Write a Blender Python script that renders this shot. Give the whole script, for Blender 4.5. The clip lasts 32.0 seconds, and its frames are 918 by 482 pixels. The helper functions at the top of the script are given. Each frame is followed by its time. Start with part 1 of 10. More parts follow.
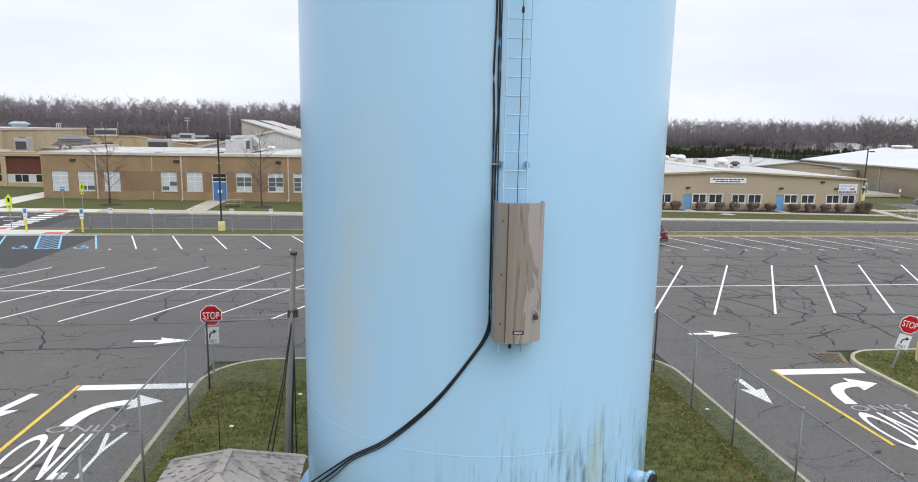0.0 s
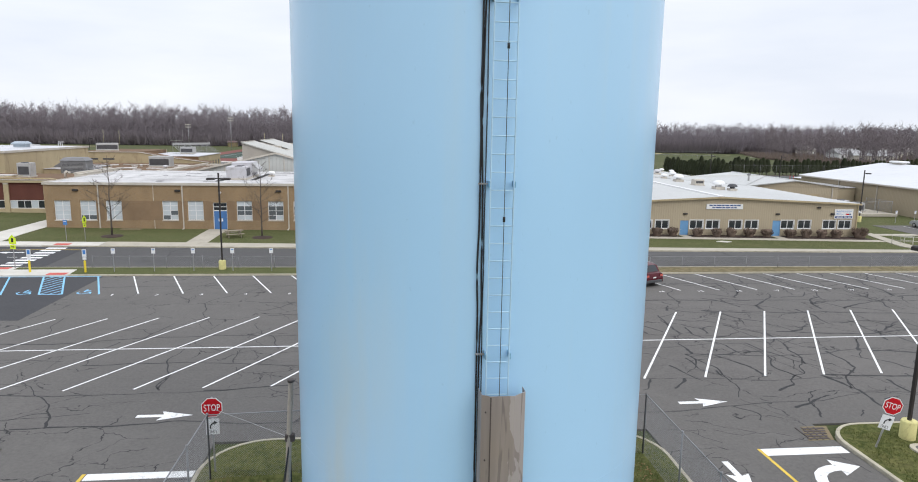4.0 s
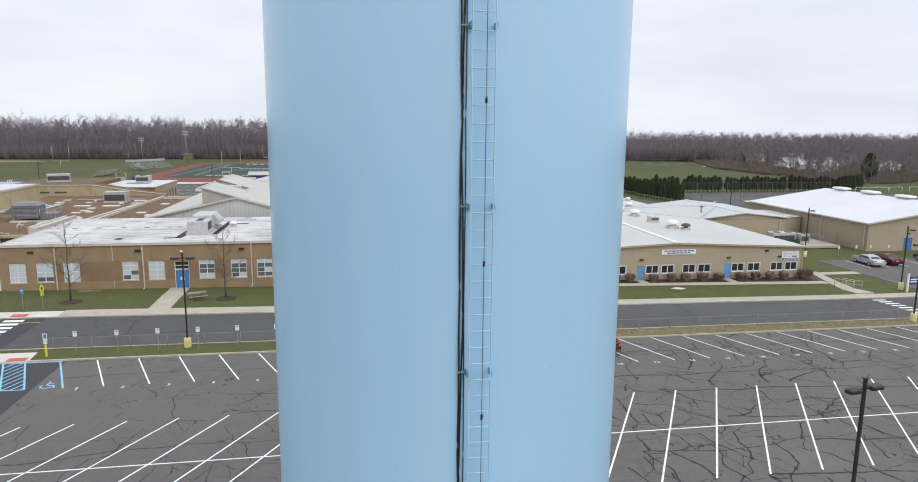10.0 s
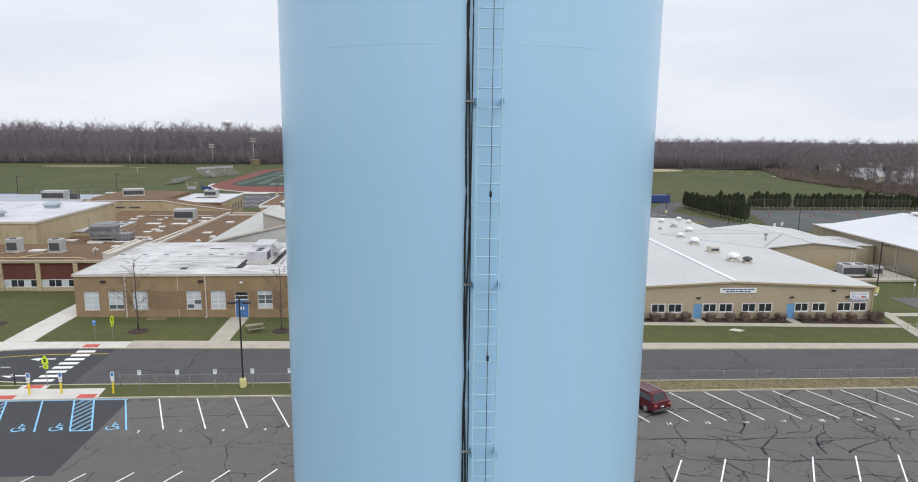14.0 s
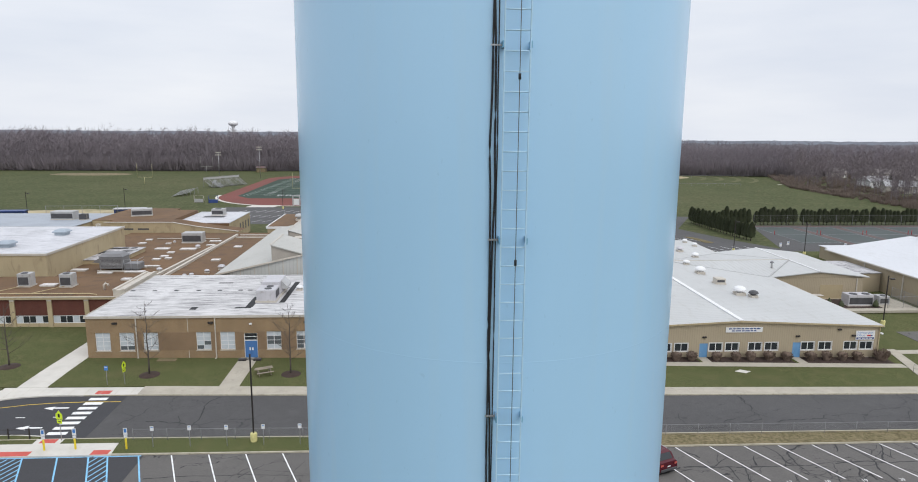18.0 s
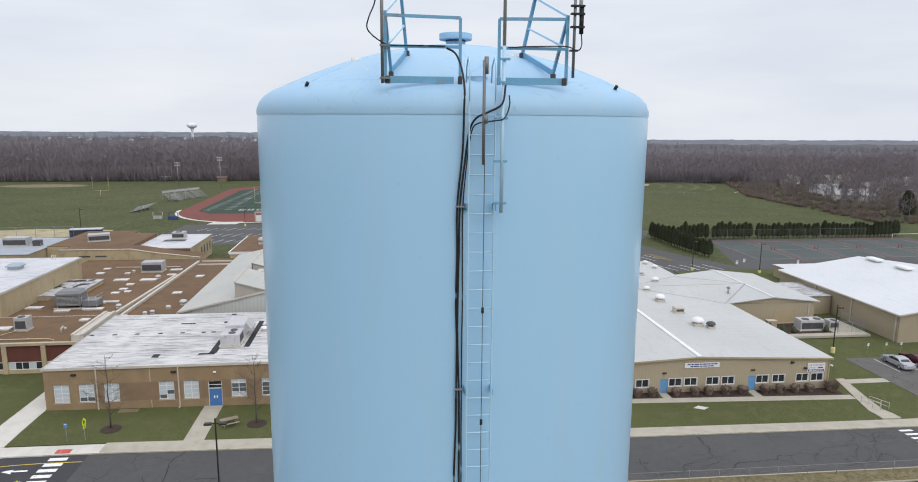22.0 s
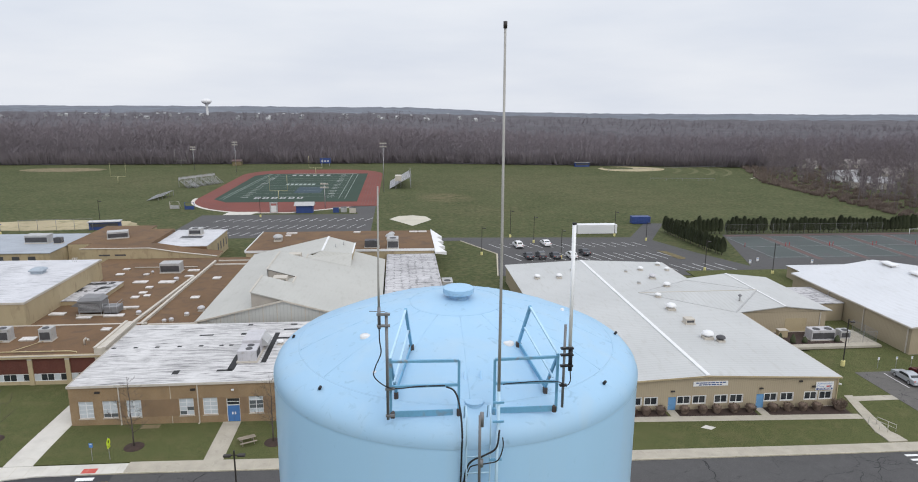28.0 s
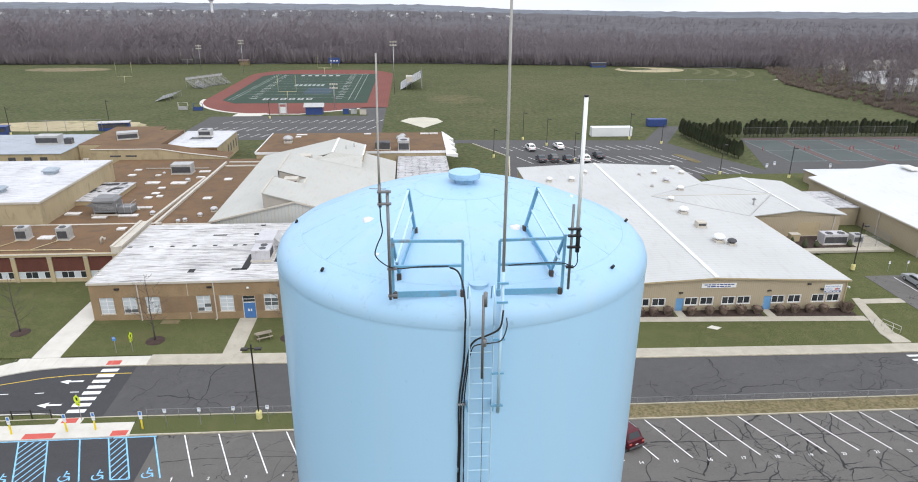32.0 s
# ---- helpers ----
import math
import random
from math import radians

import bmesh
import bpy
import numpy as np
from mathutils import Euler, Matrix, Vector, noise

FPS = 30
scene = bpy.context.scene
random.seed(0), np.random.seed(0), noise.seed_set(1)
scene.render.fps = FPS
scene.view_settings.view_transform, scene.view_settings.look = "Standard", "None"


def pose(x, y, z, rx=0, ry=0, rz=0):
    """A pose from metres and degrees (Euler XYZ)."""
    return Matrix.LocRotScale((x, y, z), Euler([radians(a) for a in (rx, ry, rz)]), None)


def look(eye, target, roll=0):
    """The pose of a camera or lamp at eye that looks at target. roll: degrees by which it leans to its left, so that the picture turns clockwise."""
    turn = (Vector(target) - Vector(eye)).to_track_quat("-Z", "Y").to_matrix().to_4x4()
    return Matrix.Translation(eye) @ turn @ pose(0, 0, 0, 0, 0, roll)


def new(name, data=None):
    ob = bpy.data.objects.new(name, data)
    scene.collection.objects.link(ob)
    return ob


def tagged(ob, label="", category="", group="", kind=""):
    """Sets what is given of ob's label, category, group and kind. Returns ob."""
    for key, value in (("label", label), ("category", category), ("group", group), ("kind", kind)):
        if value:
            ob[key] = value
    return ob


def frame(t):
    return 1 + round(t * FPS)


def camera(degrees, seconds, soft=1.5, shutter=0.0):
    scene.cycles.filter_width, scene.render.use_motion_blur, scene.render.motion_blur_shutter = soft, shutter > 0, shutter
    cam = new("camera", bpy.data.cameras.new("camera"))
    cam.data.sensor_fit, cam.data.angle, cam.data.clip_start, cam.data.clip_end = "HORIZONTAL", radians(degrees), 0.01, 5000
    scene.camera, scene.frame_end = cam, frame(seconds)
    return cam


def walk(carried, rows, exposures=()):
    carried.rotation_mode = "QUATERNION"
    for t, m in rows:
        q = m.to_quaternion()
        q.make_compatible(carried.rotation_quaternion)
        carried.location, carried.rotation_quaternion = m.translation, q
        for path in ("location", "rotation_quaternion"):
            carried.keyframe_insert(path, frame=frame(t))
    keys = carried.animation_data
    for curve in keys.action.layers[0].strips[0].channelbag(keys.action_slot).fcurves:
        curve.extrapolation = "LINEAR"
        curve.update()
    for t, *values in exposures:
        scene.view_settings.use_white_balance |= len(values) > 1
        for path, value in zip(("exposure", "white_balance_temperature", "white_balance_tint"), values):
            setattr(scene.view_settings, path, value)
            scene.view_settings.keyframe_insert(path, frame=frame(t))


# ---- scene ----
cam = camera(69.8, 32.0, 1.0)
PATH = [
    (0, (-2.046, -15.073, 9.01), (-1.845, -13.112, 8.673), 1.0),
    (0.5, (-2.051, -15.073, 9.373), (-1.849, -13.112, 9.035), 1.0),
    (1, (-2.057, -15.102, 9.791), (-1.856, -13.141, 9.453), 1.0),
    (1.5, (-2.073, -15.105, 10.214), (-1.872, -13.144, 9.875), 1.0),
    (2, (-2.048, -15.144, 10.635), (-1.847, -13.183, 10.296), 1.0),
    (2.5, (-1.959, -15.241, 11.068), (-1.759, -13.28, 10.729), 1.0),
    (3, (-1.88, -15.294, 11.494), (-1.681, -13.333, 11.155), 0.9),
    (3.5, (-1.835, -15.229, 11.945), (-1.637, -13.268, 11.606), 0.9),
    (5.5, (-1.915, -15.173, 13.924), (-1.719, -13.212, 13.586), 0.8),
    (6, (-2.004, -15.209, 14.459), (-1.808, -13.248, 14.122), 0.7),
    (6.5, (-2.068, -15.22, 15.014), (-1.874, -13.258, 14.676), 0.8),
    (7, (-2.108, -15.213, 15.57), (-1.914, -13.252, 15.232), 0.7),
    (7.5, (-2.129, -15.288, 16.152), (-1.937, -13.327, 15.814), 0.7),
    (8, (-2.169, -15.302, 16.72), (-1.954, -13.343, 16.382), 0.7),
    (8.5, (-2.204, -15.317, 17.239), (-1.98, -13.359, 16.899), 0.6),
    (9, (-2.221, -15.349, 17.817), (-1.996, -13.391, 17.478), 0.6),
    (9.5, (-2.221, -15.333, 18.408), (-1.929, -13.384, 18.068), 0.6),
    (10, (-2.205, -15.312, 18.946), (-1.89, -13.367, 18.605), 0.5),
    (10.5, (-2.153, -15.318, 19.529), (-1.826, -13.375, 19.188), 0.5),
    (11, (-2.081, -15.288, 20.097), (-1.746, -13.346, 19.755), 0.5),
    (11.5, (-2.026, -15.291, 20.708), (-1.686, -13.35, 20.366), 0.5),
    (12, (-1.911, -15.237, 21.318), (-1.568, -13.297, 20.976), 0.4),
    (12.5, (-1.673, -15.217, 21.947), (-1.329, -13.277, 21.604), 0.5),
    (13, (-1.415, -15.166, 22.474), (-1.131, -13.216, 22.13), 0.5),
    (13.5, (-1.283, -15.039, 22.944), (-1.114, -13.077, 22.598), 0.5),
    (14, (-1.207, -14.877, 23.287), (-1.072, -12.912, 22.942), 0.6),
    (14.5, (-1.164, -14.717, 23.795), (-1.05, -12.75, 23.45), 0.6),
    (16.5, (-1.491, -14.378, 26.569), (-1.365, -12.413, 26.219), 0.6),
    (17, (-1.493, -14.403, 27.214), (-1.368, -12.438, 26.862), 0.6),
    (17.5, (-1.507, -14.472, 27.9), (-1.385, -12.507, 27.549), 0.6),
    (18, (-1.501, -14.487, 28.584), (-1.381, -12.522, 28.232), 0.5),
    (18.5, (-1.447, -14.469, 29.289), (-1.33, -12.504, 28.936), 0.5),
    (19, (-1.441, -14.476, 30.018), (-1.326, -12.51, 29.664), 0.5),
    (19.5, (-1.465, -14.454, 30.768), (-1.354, -12.489, 30.415), 0.6),
    (20, (-1.516, -14.446, 31.539), (-1.409, -12.48, 31.186), 0.5),
    (20.5, (-1.543, -14.436, 32.313), (-1.44, -12.471, 31.959), 0.5),
    (21, (-1.562, -14.303, 32.907), (-1.392, -12.342, 32.553), 0.5),
    (21.5, (-1.567, -14.305, 33.472), (-1.357, -12.348, 33.118), 0.4),
    (22, (-1.51, -14.253, 34.137), (-1.284, -12.298, 33.782), 0.4),
    (22.5, (-1.519, -14.221, 34.835), (-1.283, -12.267, 34.479), 0.4),
    (23, (-1.584, -14.188, 35.49), (-1.353, -12.234, 35.135), 0.4),
    (23.5, (-1.633, -14.214, 36.192), (-1.409, -12.259, 35.835), 0.4),
    (24, (-1.692, -14.278, 36.923), (-1.472, -12.323, 36.565), 0.4),
    (24.5, (-1.667, -14.299, 37.69), (-1.454, -12.343, 37.331), 0.4),
    (25, (-1.613, -14.29, 38.434), (-1.404, -12.334, 38.075), 0.4),
    (25.5, (-1.542, -14.256, 39.189), (-1.336, -12.3, 38.829), 0.4),
    (27.5, (-1.34, -14.151, 40.193), (-1.153, -12.201, 39.79), 0.4),
    (28, (-1.282, -14.084, 40.175), (-1.099, -12.14, 39.741), 0.4),
    (28.5, (-1.265, -14.046, 40.163), (-1.087, -12.11, 39.69), 0.4),
    (29, (-1.247, -14.014, 40.138), (-1.074, -12.088, 39.63), 0.4),
    (29.5, (-1.218, -14.01, 40.108), (-1.05, -12.094, 39.562), 0.4),
    (30, (-1.21, -13.977, 40.023), (-1.049, -12.071, 39.439), 0.4),
    (30.5, (-1.18, -13.957, 39.936), (-1.026, -12.062, 39.314), 0.4),
    (31, (-1.151, -13.92, 39.831), (-1.002, -12.037, 39.174), 0.4),
    (31.5, (-1.118, -13.87, 39.732), (-0.972, -11.997, 39.044), 0.4),
    (32, (-1.119, -13.771, 39.619), (-0.977, -11.907, 38.908), 0.4),
]
walk(cam, [(t, look(eye, target, roll)) for t, eye, target, roll in PATH], [(0.0, 0.12), (7.0, 0.07), (14.0, -0.03), (22.0, -0.10), (25.0, -0.12), (27.5, -0.13), (30.0, 0.05), (32.0, 0.24)])

# ---------------------------------------------------------------- light
SUN_ELEV, SUN_TURN = radians(44), radians(146)
world = bpy.data.worlds.new("overcast_sky")
scene.world = world
world.use_nodes = True
wn, wl = world.node_tree.nodes, world.node_tree.links
wn.clear()
w_out = wn.new("ShaderNodeOutputWorld")
w_bg = wn.new("ShaderNodeBackground")
w_sky = wn.new("ShaderNodeTexSky")
w_sky.sky_type, w_sky.sun_disc = "NISHITA", False
w_sky.sun_elevation, w_sky.sun_rotation = SUN_ELEV, SUN_TURN
w_sky.air_density, w_sky.dust_density = 1.0, 4.0
w_co = wn.new("ShaderNodeTexCoord")
w_map = wn.new("ShaderNodeMapping")
w_map.inputs["Scale"].default_value = (1.0, 1.0, 5.0)
w_no = wn.new("ShaderNodeTexNoise")
w_no.inputs["Scale"].default_value = 2.6
w_no.inputs["Detail"].default_value = 7
w_ra = wn.new("ShaderNodeValToRGB")
w_ra.color_ramp.elements[0].position, w_ra.color_ramp.elements[1].position = 0.3, 0.72
w_ra.color_ramp.elements[0].color = (6.6, 7.05, 7.95, 1)
w_ra.color_ramp.elements[1].color = (8.0, 8.25, 8.75, 1)
w_mix = wn.new("ShaderNodeMixRGB")
w_mix.inputs[0].default_value = 0.93
wl.new(w_co.outputs["Generated"], w_map.inputs[0])
wl.new(w_map.outputs[0], w_no.inputs["Vector"])
wl.new(w_no.outputs["Fac"], w_ra.inputs[0])
wl.new(w_sky.outputs[0], w_mix.inputs[1])
wl.new(w_ra.outputs[0], w_mix.inputs[2])
# an overcast sky is brighter towards the zenith
w_sep = wn.new("ShaderNodeSeparateXYZ")
w_up = wn.new("ShaderNodeMapRange")
w_up.inputs[1].default_value, w_up.inputs[2].default_value, w_up.inputs[3].default_value, w_up.inputs[4].default_value = 0.25, 1.0, 1.07, 1.78
w_mul = wn.new("ShaderNodeVectorMath")
w_mul.operation = "SCALE"
wl.new(w_co.outputs["Generated"], w_sep.inputs[0])
wl.new(w_sep.outputs["Z"], w_up.inputs[0])
wl.new(w_mix.outputs[0], w_mul.inputs[0])
wl.new(w_up.outputs[0], w_mul.inputs["Scale"])
wl.new(w_mul.outputs[0], w_bg.inputs[0])
wl.new(w_bg.outputs[0], w_out.inputs[0])
w_bg.inputs[1].default_value = 0.112

sun = new("sun", bpy.data.lights.new("sun", "SUN"))
sun.data.energy, sun.data.angle, sun.data.color = 1.0, radians(40), (1.0, 0.97, 0.92)
sun.matrix_world = look((21, -40, 46), (0, 0, 0))

# ---------------------------------------------------------------- materials
def nodes_of(name):
    m = bpy.data.materials.new(name)
    m.use_nodes = True
    n, l = m.node_tree.nodes, m.node_tree.links
    return m, n, l, n["Principled BSDF"]


def noise_node(n, l, scale, detail=4, stretch=(1, 1, 1), warp=0.0):
    geo = n.new("ShaderNodeNewGeometry")
    mp = n.new("ShaderNodeMapping")
    mp.inputs["Scale"].default_value = stretch
    no = n.new("ShaderNodeTexNoise")
    no.inputs["Scale"].default_value, no.inputs["Detail"].default_value = scale, detail
    no.inputs["Distortion"].default_value = warp
    l.new(geo.outputs["Position"], mp.inputs[0])
    l.new(mp.outputs[0], no.inputs["Vector"])
    return no


def ramp(n, l, src, a, b, ca=(0, 0, 0, 1), cb=(1, 1, 1, 1)):
    r = n.new("ShaderNodeValToRGB")
    r.color_ramp.elements[0].position, r.color_ramp.elements[1].position = a, b
    r.color_ramp.elements[0].color, r.color_ramp.elements[1].color = ca, cb
    l.new(src, r.inputs[0])
    return r.outputs[0]


def blend(n, l, fac, a, b, mode="MIX"):
    m = n.new("ShaderNodeMixRGB")
    m.blend_type = mode
    for i, v in ((0, fac), (1, a), (2, b)):
        if isinstance(v, (int, float)):
            m.inputs[i].default_value = v
        elif isinstance(v, tuple):
            m.inputs[i].default_value = (*v[:3], 1)
        else:
            l.new(v, m.inputs[i])
    return m.outputs[0]


def relief(n, l, b, src, strength, dist=0.02):
    bu = n.new("ShaderNodeBump")
    bu.inputs["Strength"].default_value, bu.inputs["Distance"].default_value = strength, dist
    l.new(src, bu.inputs["Height"])
    l.new(bu.outputs[0], b.inputs["Normal"])


def maths(n, l, op, x, y):
    m = n.new("ShaderNodeMath")
    m.operation = op
    for i, v in ((0, x), (1, y)):
        if isinstance(v, (int, float)):
            m.inputs[i].default_value = v
        else:
            l.new(v, m.inputs[i])
    return m.outputs[0]


def span(n, l, src, a, b, lo=0.0, hi=1.0):
    m = n.new("ShaderNodeMapRange")
    m.inputs[1].default_value, m.inputs[2].default_value, m.inputs[3].default_value, m.inputs[4].default_value = a, b, lo, hi
    l.new(src, m.inputs[0])
    return m.outputs[0]


def shade(c, k):
    return tuple(min(1.0, v * k) for v in c)


def mat(name, color, rough=0.75, metal=0.0, var=0.18, big=0.35, fine=14.0, bump=0.15, dirt=None, dirt_amount=0.0, stretch=(1, 1, 1)):
    """Paint, metal, masonry: a base colour with broad and fine variation, and dirt in patches."""
    m, n, l, b = nodes_of(name)
    n1, n2 = noise_node(n, l, big, 5, stretch), noise_node(n, l, fine, 3)
    c = blend(n, l, ramp(n, l, n1.outputs["Fac"], 0.3, 0.7), shade(color, 1 - var), shade(color, 1 + var))
    c = blend(n, l, 0.5 * var + 0.04, c, ramp(n, l, n2.outputs["Fac"], 0.3, 0.7, (*shade(color, 0.5), 1), (*shade(color, 1.5), 1)))
    if dirt:
        n3 = noise_node(n, l, big * 2.3, 6, stretch, 1.0)
        c = blend(n, l, ramp(n, l, n3.outputs["Fac"], 0.62 - 0.3 * dirt_amount, 0.8 - 0.2 * dirt_amount), c, dirt)
    l.new(c, b.inputs["Base Color"])
    b.inputs["Roughness"].default_value, b.inputs["Metallic"].default_value = rough, metal
    if bump:
        relief(n, l, b, n2.outputs["Fac"], bump)
    return m


def asphalt_mat(name, color, cracks=1.0, cell=0.16):
    m, n, l, b = nodes_of(name)
    n1, n2, n3 = noise_node(n, l, 0.09, 5), noise_node(n, l, 60, 2), noise_node(n, l, 0.9, 5)
    c = blend(n, l, ramp(n, l, n1.outputs["Fac"], 0.3, 0.7), shade(color, 0.86), shade(color, 1.16))
    c = blend(n, l, 0.2, c, ramp(n, l, n3.outputs["Fac"], 0.35, 0.65, (*shade(color, 0.7), 1), (*shade(color, 1.3), 1)))
    c = blend(n, l, 0.22, c, ramp(n, l, noise_node(n, l, 6.5, 5).outputs["Fac"], 0.34, 0.66, (*shade(color, 0.45), 1), (*shade(color, 1.6), 1)))
    c = blend(n, l, 0.25, c, ramp(n, l, n2.outputs["Fac"], 0.3, 0.7, (*shade(color, 0.4), 1), (*shade(color, 1.8), 1)))
    # worn pale scuffs and dull oil spots
    c = blend(n, l, maths(n, l, "MULTIPLY", ramp(n, l, noise_node(n, l, 0.33, 6, (1, 1, 1), 1.2).outputs["Fac"], 0.56, 0.72), 0.5), c, shade(color, 1.3))
    c = blend(n, l, maths(n, l, "MULTIPLY", ramp(n, l, noise_node(n, l, 0.75, 4).outputs["Fac"], 0.68, 0.78), 0.45), c, shade(color, 0.62))
    if cracks:
        geo = n.new("ShaderNodeNewGeometry")
        wob = noise_node(n, l, 0.35, 4)
        wob2 = noise_node(n, l, 3.0, 4)
        add = n.new("ShaderNodeVectorMath")
        add.operation = "MULTIPLY_ADD"
        add.inputs[1].default_value = (4.2, 3.2, 0)
        l.new(wob.outputs["Color"], add.inputs[0])
        l.new(geo.outputs["Position"], add.inputs[2])
        add2 = n.new("ShaderNodeVectorMath")
        add2.operation = "MULTIPLY_ADD"
        add2.inputs[1].default_value = (0.34, 0.26, 0)
        l.new(wob2.outputs["Color"], add2.inputs[0])
        l.new(add.outputs[0], add2.inputs[2])
        flat = n.new("ShaderNodeMapping")
        flat.inputs["Scale"].default_value = (0.8, 1.15, 0)
        l.new(add2.outputs[0], flat.inputs[0])
        for k, (sc, wide, lo, hi) in enumerate(((cell, 0.006, 0.44, 0.5), (cell * 2.1, 0.011, 0.53, 0.57), (cell * 3.6, 0.016, 0.60, 0.63))):
            v = n.new("ShaderNodeTexVoronoi")
            v.feature, v.voronoi_dimensions = "DISTANCE_TO_EDGE", "2D"
            v.inputs["Scale"].default_value = sc
            l.new(flat.outputs[0], v.inputs["Vector"])
            rag = maths(n, l, "ADD", v.outputs["Distance"], maths(n, l, "MULTIPLY", maths(n, l, "SUBTRACT", noise_node(n, l, 2.2, 4).outputs["Fac"], 0.45), 0.03))
            line = ramp(n, l, rag, wide * 0.45, wide, (1, 1, 1, 1), (0, 0, 0, 1))
            gate = ramp(n, l, noise_node(n, l, 0.11 + 0.05 * k, 3).outputs["Fac"], lo, hi)
            f = blend(n, l, 1.0, line, gate, "MULTIPLY")
            f = blend(n, l, 1.0, f, (cracks, cracks, cracks), "MULTIPLY")
            c = blend(n, l, f, c, (0.018, 0.018, 0.019))
    l.new(c, b.inputs["Base Color"])
    b.inputs["Roughness"].default_value = 0.88
    relief(n, l, b, n2.outputs["Fac"], 0.25, 0.01)
    return m


def grass_mat(name, a, b_, dry, amount=0.5, fine=9.0, worn=(), grain=1.0):
    m, n, l, b = nodes_of(name)
    n1, n2, n3, n4 = noise_node(n, l, 0.06, 6), noise_node(n, l, fine, 5), noise_node(n, l, 0.5, 6, (1, 1, 1), 0.6), noise_node(n, l, fine * 7, 3)
    lit = tuple(0.55 * u + 0.88 * v for u, v in zip(b_, dry))
    c = blend(n, l, ramp(n, l, n1.outputs["Fac"], 0.35, 0.65), a, b_)
    c = blend(n, l, ramp(n, l, n3.outputs["Fac"], 0.68 - 0.3 * amount, 0.9 - 0.2 * amount), c, dry)
    for (wx, wy), r0, r1, amt in worn:
        geo, ds = n.new("ShaderNodeNewGeometry"), n.new("ShaderNodeVectorMath")
        ds.operation = "DISTANCE"
        ds.inputs[1].default_value = (wx, wy, -0.09)
        l.new(geo.outputs["Position"], ds.inputs[0])
        near = ramp(n, l, maths(n, l, "DIVIDE", ds.outputs["Value"], r1 * 1.3), r0 / r1 / 1.3, 1 / 1.3, (1, 1, 1, 1), (0, 0, 0, 1))
        br = ramp(n, l, noise_node(n, l, 0.35, 6, (0.45, 1, 1), 0.8).outputs["Fac"], 0.36, 0.62)
        c = blend(n, l, maths(n, l, "MULTIPLY", maths(n, l, "MULTIPLY", near, br), amt * 0.8), c, (0.21, 0.16, 0.10))
    c = blend(n, l, 0.55 * grain, c, ramp(n, l, n2.outputs["Fac"], 0.36, 0.64, (*shade(a, 0.35), 1), (*lit, 1)))
    c = blend(n, l, 0.35 * grain, c, ramp(n, l, n4.outputs["Fac"], 0.3, 0.7, (*shade(a, 0.35), 1), (*lit, 1)))
    # matted brown spots of several sizes
    for sc, lo, hi, amt in ((0.22, 0.57, 0.72, 0.45), (1.1, 0.60, 0.72, 0.5), (2.8, 0.61, 0.72, 0.45)):
        c = blend(n, l, maths(n, l, "MULTIPLY", ramp(n, l, noise_node(n, l, sc, 5, (0.75, 1, 1), 0.5).outputs["Fac"], lo, hi), amt), c, shade(dry, 0.8))
    l.new(c, b.inputs["Base Color"])
    b.inputs["Roughness"].default_value = 0.95
    b.inputs["Specular IOR Level"].default_value = 0.1
    relief(n, l, b, n2.outputs["Fac"], 0.6, 0.05)
    return m


def twig_mat(name, dark, pale):
    """Bare wood: each stick its own shade."""
    m, n, l, b = nodes_of(name)
    geo = n.new("ShaderNodeNewGeometry")
    c = ramp(n, l, geo.outputs["Random Per Island"], 0.0, 1.0, (*dark, 1), (*pale, 1))
    n1 = noise_node(n, l, 0.02, 4)
    c = blend(n, l, ramp(n, l, n1.outputs["Fac"], 0.35, 0.65), c, blend(n, l, 0.35, c, shade(dark, 0.8)))
    l.new(c, b.inputs["Base Color"])
    b.inputs["Roughness"].default_value = 0.95
    b.inputs["Specular IOR Level"].default_value = 0.1
    return m


